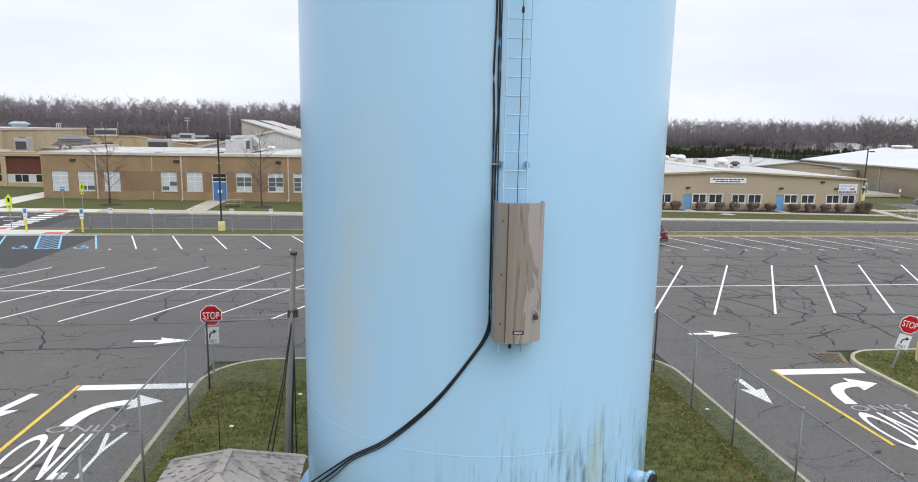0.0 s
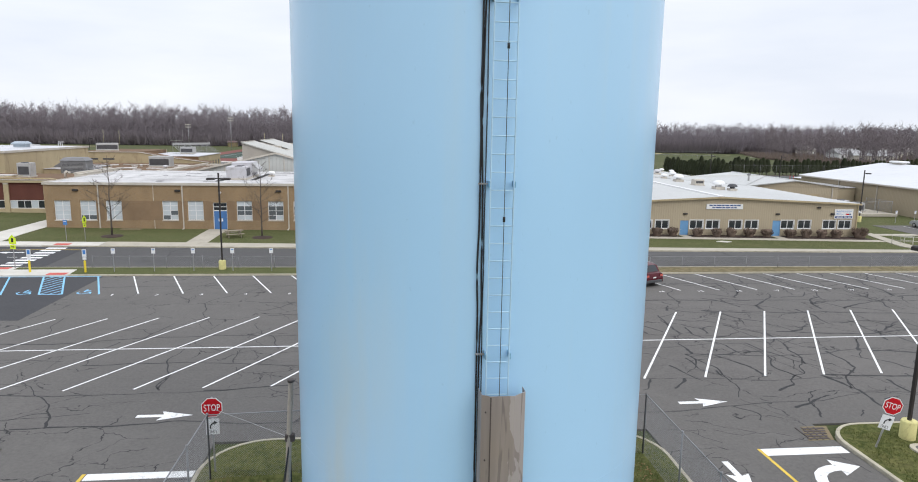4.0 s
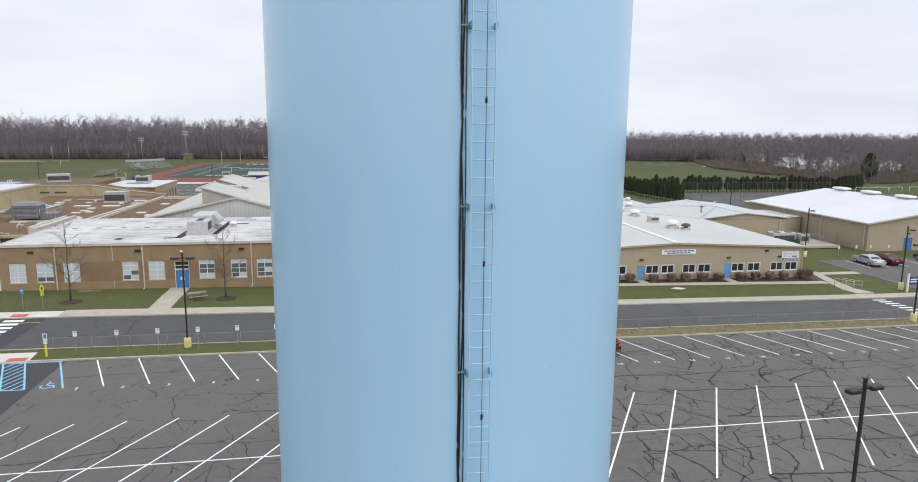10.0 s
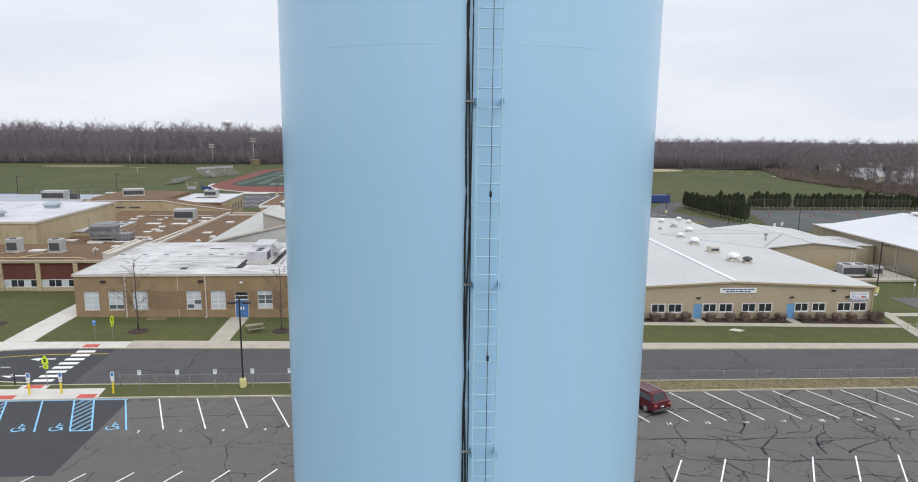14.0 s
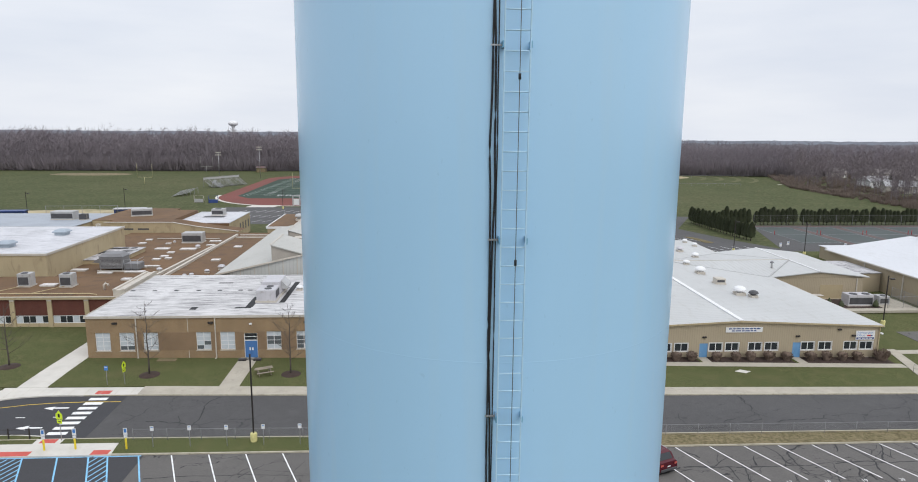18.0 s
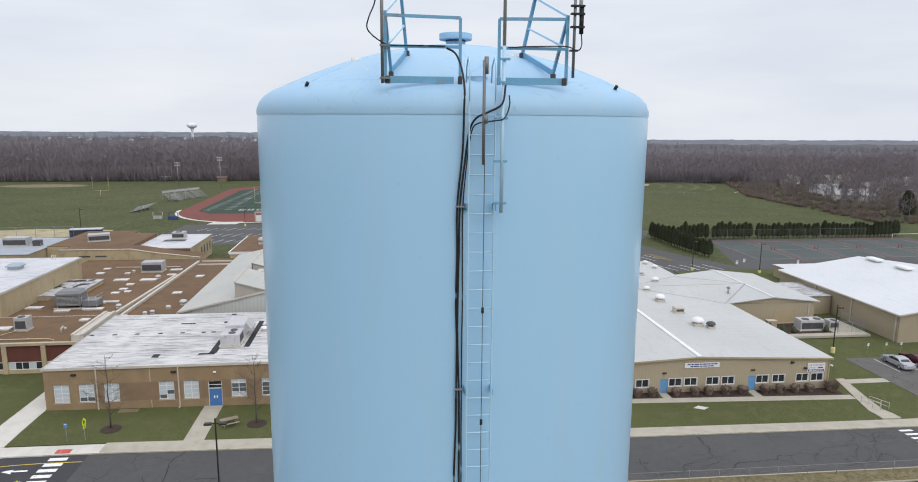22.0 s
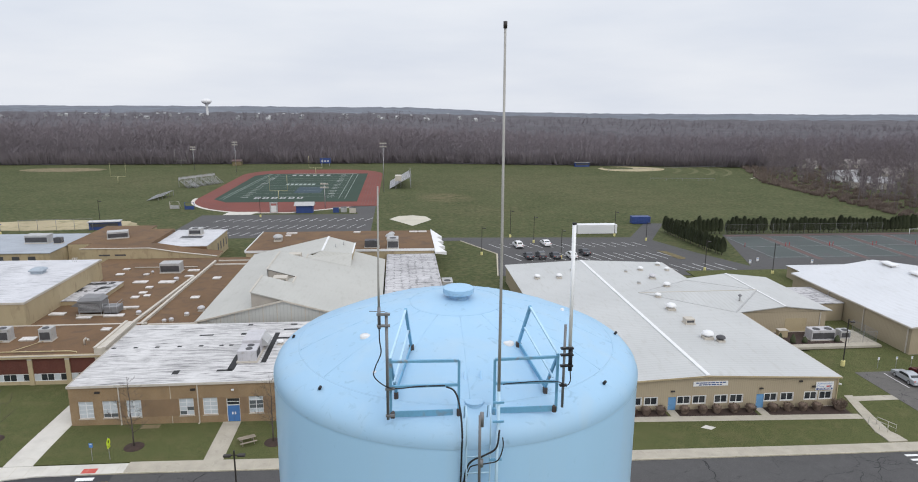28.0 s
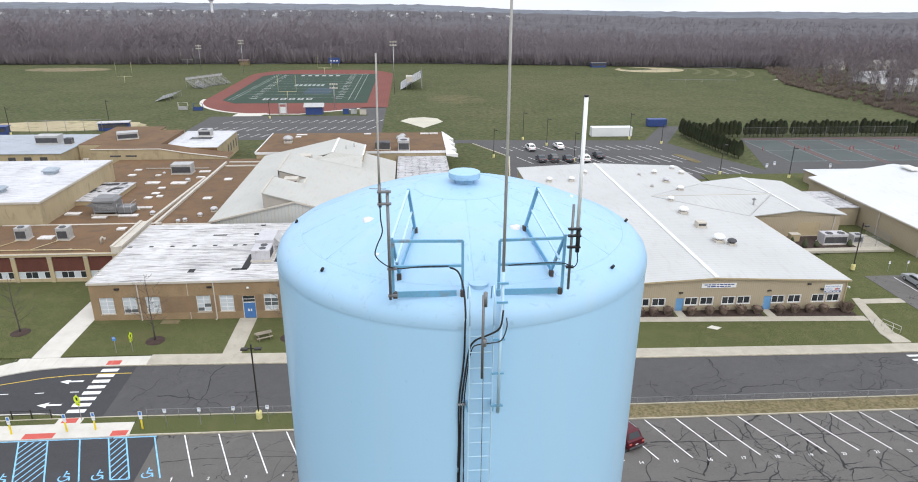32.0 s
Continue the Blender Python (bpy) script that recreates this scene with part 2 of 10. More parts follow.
def tank_mat(name="tank_paint", base=(0.395, 0.64, 0.87), foot=True):
    m, n, l, b = nodes_of(name)
    n1, n2, n3 = noise_node(n, l, 0.22, 4, (1, 1, 0.3)), noise_node(n, l, 2.2, 5, (1, 1, 0.05)), noise_node(n, l, 30, 2)
    c = blend(n, l, ramp(n, l, n1.outputs["Fac"], 0.3, 0.7), shade(base, 0.955), shade(base, 1.035))
    c = blend(n, l, ramp(n, l, n2.outputs["Fac"], 0.52, 0.8), c, blend(n, l, 0.2, c, (0.50, 0.63, 0.70)))
    if foot:
        geo = n.new("ShaderNodeNewGeometry")
        sp = n.new("ShaderNodeSeparateXYZ")
        l.new(geo.outputs["Position"], sp.inputs[0])
        z, x = sp.outputs["Z"], sp.outputs["X"]
        # green-black run-off streaks: they start at uneven heights and thicken towards the foot
        side = maths(n, l, "MULTIPLY", span(n, l, x, -2.2, 0.4), span(n, l, x, 4.2, 3.2, 0.55, 1.0))
        group = ramp(n, l, noise_node(n, l, 0.75, 3, (1, 1, 0.12)).outputs["Fac"], 0.38, 0.62)
        for sc, top, full, lo, hi, col, dens in ((7.5, 4.3, 1.2, 0.54, 0.70, (0.075, 0.115, 0.125), 0.62), (17.0, 3.7, 1.0, 0.55, 0.70, (0.055, 0.085, 0.09), 0.72), (2.6, 4.2, 0.6, 0.46, 0.72, (0.24, 0.33, 0.30), 0.4)):
            st = noise_node(n, l, sc, 5, (1, 1, 0.09 if sc > 3 else 0.14), 0.25)
            frag = ramp(n, l, noise_node(n, l, sc * 0.55, 4, (1, 1, 0.32)).outputs["Fac"], 0.36, 0.56)
            hgt = maths(n, l, "ADD", span(n, l, z, top, full), maths(n, l, "MULTIPLY", maths(n, l, "SUBTRACT", group, 0.5), 0.55))
            push = maths(n, l, "MULTIPLY", maths(n, l, "MAXIMUM", hgt, 0.0), 0.17)
            f = ramp(n, l, maths(n, l, "ADD", st.outputs["Fac"], push), lo + 0.09, hi + 0.06)
            f = maths(n, l, "MULTIPLY", maths(n, l, "MULTIPLY", f, frag), maths(n, l, "MULTIPLY", side, span(n, l, z, top + 0.3, full + 0.8, 0.0, dens)))
            c = blend(n, l, f, c, col)
        # old yellowish bloom on one flank
        for at, r0, r1, brks, amt, col in (((-3.05, -2.62, 1.25), 0.1, 1.15, (0.25, 0.65), 0.42, (0.62, 0.60, 0.47)), ((-2.4, -3.2, 1.9), 0.1, 1.5, (0.35, 0.7), 0.28, (0.62, 0.64, 0.58)), ((1.9, -3.5, 0.62), 0.02, 0.3, (0.3, 0.6), 0.5, (0.46, 0.47, 0.24))):
            dx = n.new("ShaderNodeVectorMath")
            dx.operation = "DISTANCE"
            dx.inputs[1].default_value = at
            ms = n.new("ShaderNodeMapping")
            ms.inputs["Scale"].default_value = (1, 1, 0.24)
            l.new(geo.outputs["Position"], ms.inputs[0])
            l.new(ms.outputs[0], dx.inputs[0])
            patch = ramp(n, l, dx.outputs["Value"], r0, r1, (1, 1, 1, 1), (0, 0, 0, 1))
            brk = ramp(n, l, noise_node(n, l, 1.6, 5, (1, 1, 0.2)).outputs["Fac"], *brks)
            c = blend(n, l, maths(n, l, "MULTIPLY", maths(n, l, "MULTIPLY", patch, brk), amt), c, col)
    # specks, scuffs and faint soiling
    c = blend(n, l, maths(n, l, "MULTIPLY", ramp(n, l, noise_node(n, l, 11, 4, (1, 1, 0.5)).outputs["Fac"], 0.69, 0.76), 0.14 if foot else 0.35), c, shade(base, 0.5))
    if not foot:
        c = blend(n, l, maths(n, l, "MULTIPLY", ramp(n, l, noise_node(n, l, 1.3, 6, (1, 1, 1), 0.8).outputs["Fac"], 0.5, 0.75), 0.3), c, (0.40, 0.52, 0.60))
        c = blend(n, l, maths(n, l, "MULTIPLY", ramp(n, l, noise_node(n, l, 3.6, 6, (1, 1, 1), 1.5).outputs["Fac"], 0.61, 0.72), 0.4), c, shade(base, 0.62))
    l.new(c, b.inputs["Base Color"])
    b.inputs["Roughness"].default_value = 0.26 if foot else 0.5
    b.inputs["Specular IOR Level"].default_value = 0.75 if foot else 0.5
    relief(n, l, b, n1.outputs["Fac"], 0.15, 0.15)
    return m


def guard_mat():
    """Bare weathered sheet metal, its film peeled in sharp-edged strips towards one side."""
    m, n, l, b = nodes_of("weathered_sheet_metal")
    geo, sp = n.new("ShaderNodeNewGeometry"), n.new("ShaderNodeSeparateXYZ")
    l.new(geo.outputs["Position"], sp.inputs[0])
    x = sp.outputs["X"]
    base = (0.285, 0.248, 0.232)
    c = blend(n, l, ramp(n, l, noise_node(n, l, 5.0, 5, (1, 1, 0.06)).outputs["Fac"], 0.35, 0.65), shade(base, 0.86), shade(base, 1.14))
    c = blend(n, l, maths(n, l, "MULTIPLY", ramp(n, l, noise_node(n, l, 1.4, 4, (1, 1, 0.5)).outputs["Fac"], 0.45, 0.7), 0.35), c, (0.33, 0.27, 0.20))
    zone = maths(n, l, "MULTIPLY", span(n, l, x, 0.05, 0.2, -0.14, 0.05), 1.0)
    peel = ramp(n, l, maths(n, l, "ADD", noise_node(n, l, 3.4, 4, (1, 1, 0.34), 0.9).outputs["Fac"], zone), 0.515, 0.53)
    c = blend(n, l, maths(n, l, "MULTIPLY", peel, 0.8), c, (0.44, 0.40, 0.385))
    seam = ramp(n, l, noise_node(n, l, 9.0, 3, (1, 1, 0.05), 0.4).outputs["Fac"], 0.66, 0.70)
    c = blend(n, l, maths(n, l, "MULTIPLY", seam, 0.5), c, (0.12, 0.105, 0.1))
    l.new(c, b.inputs["Base Color"])
    b.inputs["Roughness"].default_value, b.inputs["Metallic"].default_value = 0.5, 0.25
    relief(n, l, b, peel, 0.2, 0.01)
    return m


def brick_mat(name, a, b_, mortar):
    m, n, l, b = nodes_of(name)
    geo = n.new("ShaderNodeNewGeometry")
    sp, cb = n.new("ShaderNodeSeparateXYZ"), n.new("ShaderNodeCombineXYZ")
    ad = n.new("ShaderNodeMath")
    l.new(geo.outputs["Position"], sp.inputs[0])
    l.new(sp.outputs["X"], ad.inputs[0])
    l.new(sp.outputs["Y"], ad.inputs[1])
    l.new(ad.outputs[0], cb.inputs[0])
    l.new(sp.outputs["Z"], cb.inputs[1])
    br = n.new("ShaderNodeTexBrick")
    br.inputs["Scale"].default_value = 1.0
    br.inputs["Brick Width"].default_value, br.inputs["Row Height"].default_value, br.inputs["Mortar Size"].default_value = 0.21, 0.068, 0.006
    br.inputs["Color1"].default_value, br.inputs["Color2"].default_value, br.inputs["Mortar"].default_value = (*a, 1), (*b_, 1), (*mortar, 1)
    l.new(cb.outputs[0], br.inputs["Vector"])
    n1 = noise_node(n, l, 0.7, 6, (1, 1, 0.5))
    c = blend(n, l, 0.3, br.outputs["Color"], ramp(n, l, n1.outputs["Fac"], 0.3, 0.7, (*shade(a, 0.6), 1), (*shade(b_, 1.25), 1)))
    l.new(c, b.inputs["Base Color"])
    b.inputs["Roughness"].default_value = 0.9
    relief(n, l, b, br.outputs["Fac"], 0.4, -0.01)
    return m


def ribbed_mat(name, color, axis, pitch, rough=0.5, var=0.1, dirt=None, depth=0.5):
    """Ribbed sheet metal: ribs along one axis, a little grime."""
    m, n, l, b = nodes_of(name)
    wv = n.new("ShaderNodeTexWave")
    wv.bands_direction = axis
    wv.inputs["Scale"].default_value = 0.314 / pitch
    geo = n.new("ShaderNodeNewGeometry")
    l.new(geo.outputs["Position"], wv.inputs["Vector"])
    rib = ramp(n, l, wv.outputs["Fac"], 0.82, 0.95)
    n1, n2 = noise_node(n, l, 0.12, 6), noise_node(n, l, 1.6, 6, (1, 0.25, 1))
    c = blend(n, l, ramp(n, l, n1.outputs["Fac"], 0.3, 0.7), shade(color, 1 - var), shade(color, 1 + var))
    c = blend(n, l, rib, c, blend(n, l, 0.22, c, shade(color, 0.55)))
    if dirt:
        c = blend(n, l, ramp(n, l, n2.outputs["Fac"], 0.55, 0.85), c, dirt)
    l.new(c, b.inputs["Base Color"])
    b.inputs["Roughness"].default_value = rough
    relief(n, l, b, rib, depth, 0.04)
    return m


def glass_mat(name, color=(0.03, 0.035, 0.04), rough=0.06):
    m, n, l, b = nodes_of(name)
    b.inputs["Base Color"].default_value = (*color, 1)
    b.inputs["Roughness"].default_value = rough
    b.inputs["Specular IOR Level"].default_value = 0.6
    relief(n, l, b, noise_node(n, l, 0.8, 2).outputs["Fac"], 0.04, 0.05)
    return m


def membrane_mat(name, base, stain, streak, amount, dots=0.0):
    """White coated roof: fine lengthwise seams and streaks, mottled stains, worn dots on a seam grid."""
    m, n, l, b = nodes_of(name)
    n1, n2 = noise_node(n, l, 0.18, 5), noise_node(n, l, 5.0, 4)
    c = blend(n, l, ramp(n, l, n1.outputs["Fac"], 0.3, 0.7), shade(base, 0.9), shade(base, 1.06))
    fine = noise_node(n, l, 1.0, 5, (0.32, 5.2, 1))
    area = ramp(n, l, noise_node(n, l, 0.13, 4).outputs["Fac"], 0.36, 0.62)
    f = maths(n, l, "MULTIPLY", ramp(n, l, fine.outputs["Fac"], 0.56 - 0.1 * amount, 0.68), maths(n, l, "ADD", maths(n, l, "MULTIPLY", area, 0.85), 0.1))
    c = blend(n, l, maths(n, l, "MULTIPLY", f, streak), c, stain)
    # smeared dark run-off, broken along the seams
    for sc, st, lo, hi, k_ in ((0.9, (0.2, 2.4, 1), 0.57, 0.64, 0.85), (2.4, (0.16, 1.5, 1), 0.58, 0.66, 0.7)):
        sm = ramp(n, l, noise_node(n, l, sc, 6, st, 0.4).outputs["Fac"], lo + 0.07 * (1 - amount), hi + 0.07 * (1 - amount))
        gate = ramp(n, l, noise_node(n, l, 0.22, 4).outputs["Fac"], 0.42, 0.56)
        c = blend(n, l, maths(n, l, "MULTIPLY", maths(n, l, "MULTIPLY", sm, gate), k_ * streak), c, shade(stain, 1.1))
    blot = noise_node(n, l, 0.8, 6, (0.7, 1.2, 1), 0.8)
    c = blend(n, l, maths(n, l, "MULTIPLY", ramp(n, l, blot.outputs["Fac"], 0.62 - 0.1 * amount, 0.74), 0.4), c, shade(stain, 1.6))
    if dots:
        geo = n.new("ShaderNodeNewGeometry")
        for ax, pitch in (("X", 1.5), ("Y", 1.0)):
            wv = n.new("ShaderNodeTexWave")
            wv.bands_direction = ax
            wv.inputs["Scale"].default_value = 0.314 / pitch
            wv.inputs["Distortion"].default_value = 2.5
            wv.inputs["Detail Scale"].default_value = 3.0
            l.new(geo.outputs["Position"], wv.inputs["Vector"])
            ln = ramp(n, l, wv.outputs["Fac"], 0.78, 0.93)
            gate = ramp(n, l, noise_node(n, l, 0.8, 5, (1, 1.6, 1), 0.6).outputs["Fac"], 0.46, 0.56)
            c = blend(n, l, maths(n, l, "MULTIPLY", maths(n, l, "MULTIPLY", ln, gate), dots), c, shade(stain, 0.6))
    c = blend(n, l, 0.12, c, ramp(n, l, n2.outputs["Fac"], 0.3, 0.7, (*shade(base, 0.5), 1), (*shade(base, 1.4), 1)))
    l.new(c, b.inputs["Base Color"])
    b.inputs["Roughness"].default_value = 0.8
    relief(n, l, b, fine.outputs["Fac"], 0.2, 0.03)
    return m


M = {}
M["tank"] = tank_mat()
M["tank_top"] = tank_mat("tank_roof_paint", (0.325, 0.520, 0.70), False)
M["ladder_blue"] = mat("ladder_paint", (0.46, 0.66, 0.82), 0.45, 0, 0.06, 1.5, 20, 0.05)
M["fence"] = mat("dull_fence_steel", (0.26, 0.26, 0.265), 0.6, 0.3, 0.15, 2.0, 30, 0.05)
M["rail_blue"] = mat("rail_paint", (0.15, 0.36, 0.54), 0.45, 0, 0.1, 1.5, 20, 0.1, (0.25, 0.22, 0.2), 0.12)
M["galv"] = mat("galvanised_steel", (0.42, 0.42, 0.43), 0.45, 0.7, 0.15, 2.0, 30, 0.1, (0.3, 0.22, 0.16), 0.1)
M["mast_steel"] = mat("dull_mast_steel", (0.205, 0.208, 0.215), 0.55, 0.4, 0.15, 2.0, 30, 0.1)
M["paint_faded"] = mat("faded_line_paint", (0.30, 0.30, 0.30), 0.8, 0, 0.15, 0.5, 8, 0.1)
M["rust"] = mat("rusty_steel", (0.085, 0.07, 0.065), 0.7, 0.4, 0.3, 3.0, 30, 0.2)
M["guard"] = guard_mat()
M["black"] = mat("black_rubber", (0.011, 0.011, 0.013), 0.65, 0, 0.2, 2, 20, 0.05)
M["fiber"] = mat("white_fibreglass", (0.85, 0.86, 0.88), 0.4, 0, 0.04, 1, 20, 0.0)
M["whip"] = mat("grey_fibreglass", (0.36, 0.35, 0.33), 0.6, 0, 0.15, 2, 20, 0.05)
M["asphalt"] = asphalt_mat("worn_asphalt", (0.108, 0.101, 0.094), 1.0)
M["asphalt_road"] = asphalt_mat("road_asphalt", (0.069, 0.067, 0.067), 0.5, 0.07)
M["asphalt_new"] = asphalt_mat("new_asphalt", (0.042, 0.042, 0.046), 0.0)
M["tar"] = mat("crack_filler", (0.013, 0.013, 0.014), 0.7, 0, 0.2, 2, 20, 0.1)
M["unit_pale"] = mat("hvac_pale", (0.50, 0.49, 0.51), 0.5, 0.1, 0.07, 0.8, 14, 0.05, (0.36, 0.34, 0.33), 0.2)
M["unit_blue"] = mat("hvac_blue_grey", (0.33, 0.38, 0.43), 0.5, 0.1, 0.08, 0.8, 14, 0.05)
M["pane_grey"] = glass_mat("shaded_pane", (0.11, 0.125, 0.135), 0.12)
M["pipe_cream"] = mat("cream_pipe", (0.52, 0.43, 0.24), 0.6, 0, 0.1, 0.8, 14, 0.05)
M["well_wall"] = mat("well_wall", (0.34, 0.31, 0.27), 0.8, 0, 0.08, 0.5, 8, 0.1)
M["turf_line"] = mat("turf_paint", (0.30, 0.34, 0.32), 0.9, 0, 0.12, 0.3, 3, 0.0)
M["turf_blue"] = mat("turf_blue_paint", (0.03, 0.055, 0.075), 0.9, 0, 0.12, 0.3, 3, 0.0)
M["paint_white"] = mat("line_paint_white", (0.78, 0.78, 0.77), 0.7, 0, 0.08, 1.2, 20, 0.1, (0.3, 0.29, 0.28), 0.12)
M["paint_yellow"] = mat("line_paint_yellow", (0.66, 0.46, 0.06), 0.7, 0, 0.1, 1.2, 20, 0.1, (0.2, 0.17, 0.1), 0.15)
M["paint_blue"] = mat("line_paint_blue", (0.22, 0.50, 0.74), 0.7, 0, 0.1, 1.5, 20, 0.1, (0.1, 0.14, 0.18), 0.1)
M["concrete"] = mat("concrete", (0.40, 0.365, 0.30), 0.9, 0, 0.12, 0.6, 18, 0.2, (0.33, 0.3, 0.25), 0.2)
M["concrete_new"] = mat("new_concrete", (0.56, 0.535, 0.485), 0.9, 0, 0.08, 0.6, 18, 0.2, (0.5, 0.46, 0.4), 0.1)
M["kerb"] = mat("kerb_concrete", (0.44, 0.40, 0.31), 0.9, 0, 0.15, 0.8, 18, 0.2, (0.3, 0.27, 0.2), 0.3)
M["red_pad"] = mat("red_tactile", (0.50, 0.09, 0.07), 0.8, 0, 0.1, 2, 30, 0.2)
M["grass"] = grass_mat("winter_lawn", (0.045, 0.068, 0.020), (0.076, 0.100, 0.034), (0.155, 0.140, 0.070), 0.6)
M["grass_near"] = grass_mat("tank_lawn", (0.044, 0.072, 0.017), (0.072, 0.096, 0.025), (0.165, 0.140, 0.060), 0.5, 5.0)
M["grass_dry"] = grass_mat("dry_verge", (0.105, 0.098, 0.046), (0.15, 0.132, 0.07), (0.25, 0.20, 0.125), 0.75, 4.0)
M["field"] = grass_mat("playing_field", (0.048, 0.068, 0.026), (0.074, 0.091, 0.040), (0.145, 0.129, 0.070), 0.55, 0.9, [((17.5, 246), 6, 14, 1.0), ((60, 290), 10, 60, 0.35), ((-120, 300), 10, 50, 0.3), ((30, 215), 5, 22, 0.4), ((95, 240), 10, 45, 0.3)], 0.5)
M["field_pale"] = grass_mat("mown_ring", (0.10, 0.11, 0.055), (0.125, 0.13, 0.07), (0.18, 0.16, 0.09), 0.5, 0.9, (), 0.4)
M["mulch"] = mat("bark_mulch", (0.045, 0.028, 0.022), 0.95, 0, 0.3, 1.5, 12, 0.5)
M["soil"] = mat("bare_soil", (0.20, 0.155, 0.09), 0.95, 0, 0.2, 0.2, 4, 0.3, (0.10, 0.105, 0.045), 0.55)
M["sand"] = mat("infield_sand", (0.38, 0.32, 0.20), 0.95, 0, 0.12, 0.1, 3, 0.2, (0.2, 0.19, 0.09), 0.35)
M["gravel_white"] = mat("pale_gravel", (0.50, 0.47, 0.39), 0.95, 0, 0.08, 0.2, 3, 0.2)
M["brick"] = brick_mat("tan_brick", (0.255, 0.166, 0.086), (0.30, 0.202, 0.109), (0.32, 0.27, 0.2))
M["brick_dark"] = brick_mat("brown_brick", (0.215, 0.137, 0.075), (0.25, 0.162, 0.094), (0.26, 0.21, 0.155))
M["red_brick"] = brick_mat("red_brick", (0.10, 0.03, 0.02), (0.125, 0.04, 0.027), (0.12, 0.06, 0.05))
M["stucco"] = mat("tan_stucco", (0.405, 0.33, 0.205), 0.9, 0, 0.1, 0.4, 10, 0.1, (0.27, 0.21, 0.13), 0.2, (1, 1, 0.4))
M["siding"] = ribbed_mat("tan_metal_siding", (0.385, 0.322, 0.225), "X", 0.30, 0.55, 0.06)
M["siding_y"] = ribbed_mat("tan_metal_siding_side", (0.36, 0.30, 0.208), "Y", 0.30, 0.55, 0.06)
M["roof_metal"] = ribbed_mat("pale_metal_roof", (0.47, 0.475, 0.465), "Y", 0.75, 0.5, 0.05, (0.38, 0.375, 0.35), 0.25)
M["roof_metal_x"] = ribbed_mat("pale_metal_roof_cross", (0.46, 0.465, 0.455), "X", 0.75, 0.5, 0.05, (0.36, 0.355, 0.33), 0.25)
M["roof_cream"] = ribbed_mat("cream_metal_roof", (0.44, 0.435, 0.40), "Y", 0.6, 0.5, 0.05, (0.36, 0.35, 0.31), 0.3)
M["panel_wall"] = ribbed_mat("translucent_panel", (0.50, 0.51, 0.49), "X", 0.55, 0.4, 0.1, None, 0.5)
M["roof_white"] = membrane_mat("white_coated_roof", (0.59, 0.58, 0.575), (0.07, 0.067, 0.07), 1.0, 0.98)
M["roof_clean"] = membrane_mat("clean_white_roof", (0.58, 0.58, 0.60), (0.13, 0.135, 0.15), 0.85, 0.66)
M["roof_grey"] = membrane_mat("weathered_grey_roof", (0.35, 0.38, 0.42), (0.17, 0.18, 0.20), 0.7, 0.6)
M["roof_dirty"] = membrane_mat("patched_white_roof", (0.54, 0.53, 0.54), (0.05, 0.048, 0.048), 1.0, 1.0, 0.5)
M["roof_plain"] = ribbed_mat("plain_white_metal_roof", (0.60, 0.61, 0.63), "Y", 0.6, 0.5, 0.04, (0.5, 0.5, 0.5), 0.15)
M["roof_brown"] = mat("brown_gravel_roof", (0.148, 0.086, 0.043), 0.95, 0, 0.18, 0.14, 4, 0.3, (0.110, 0.068, 0.040), 0.45)
M["trim"] = mat("pale_metal_trim", (0.50, 0.46, 0.40), 0.6, 0, 0.08, 0.8, 14, 0.05, (0.4, 0.36, 0.3), 0.2)
M["white"] = mat("white_paint", (0.72, 0.72, 0.72), 0.6, 0, 0.05, 0.8, 14, 0.05)
M["curb_cap"] = mat("worn_curb_cap", (0.62, 0.59, 0.57), 0.7, 0, 0.12, 0.8, 6, 0.1, (0.34, 0.3, 0.27), 0.35)
M["unit_grey"] = mat("hvac_grey", (0.42, 0.42, 0.42), 0.55, 0.2, 0.1, 0.8, 14, 0.05, (0.28, 0.26, 0.24), 0.2)
M["hvac_slate"] = mat("hvac_slate", (0.20, 0.20, 0.205), 0.55, 0.2, 0.1, 0.8, 14, 0.05)
M["unit_dark"] = mat("hvac_dark", (0.07, 0.07, 0.075), 0.6, 0.2, 0.2, 1.5, 14, 0.1)
M["blue_door"] = mat("blue_door_paint", (0.055, 0.16, 0.38), 0.5, 0, 0.08, 1.2, 14, 0.05)
M["blue_pale"] = mat("pale_blue_door_paint", (0.13, 0.29, 0.50), 0.5, 0, 0.08, 1.2, 14, 0.05)
M["glass"] = glass_mat("window_glass")
M["blind"] = mat("white_blind", (0.50, 0.54, 0.57), 0.7, 0, 0.05, 0.9, 10, 0.0)
M["dark_metal"] = mat("bronze_metal", (0.035, 0.03, 0.028), 0.5, 0.3, 0.15, 1.5, 14, 0.05)
M["yellow_base"] = mat("yellow_painted_concrete", (0.60, 0.55, 0.24), 0.8, 0, 0.12, 1.5, 14, 0.15, (0.4, 0.34, 0.15), 0.2)
M["yellow_post"] = mat("yellow_plastic", (0.72, 0.55, 0.03), 0.5, 0, 0.06, 1.5, 14, 0.05)
M["post_pale"] = mat("pale_yellow_paint", (0.50, 0.46, 0.26), 0.5, 0, 0.1, 1, 14, 0.0)
M["lime"] = mat("fluorescent_sign", (0.62, 0.78, 0.03), 0.5, 0, 0.04, 1, 14, 0.0)
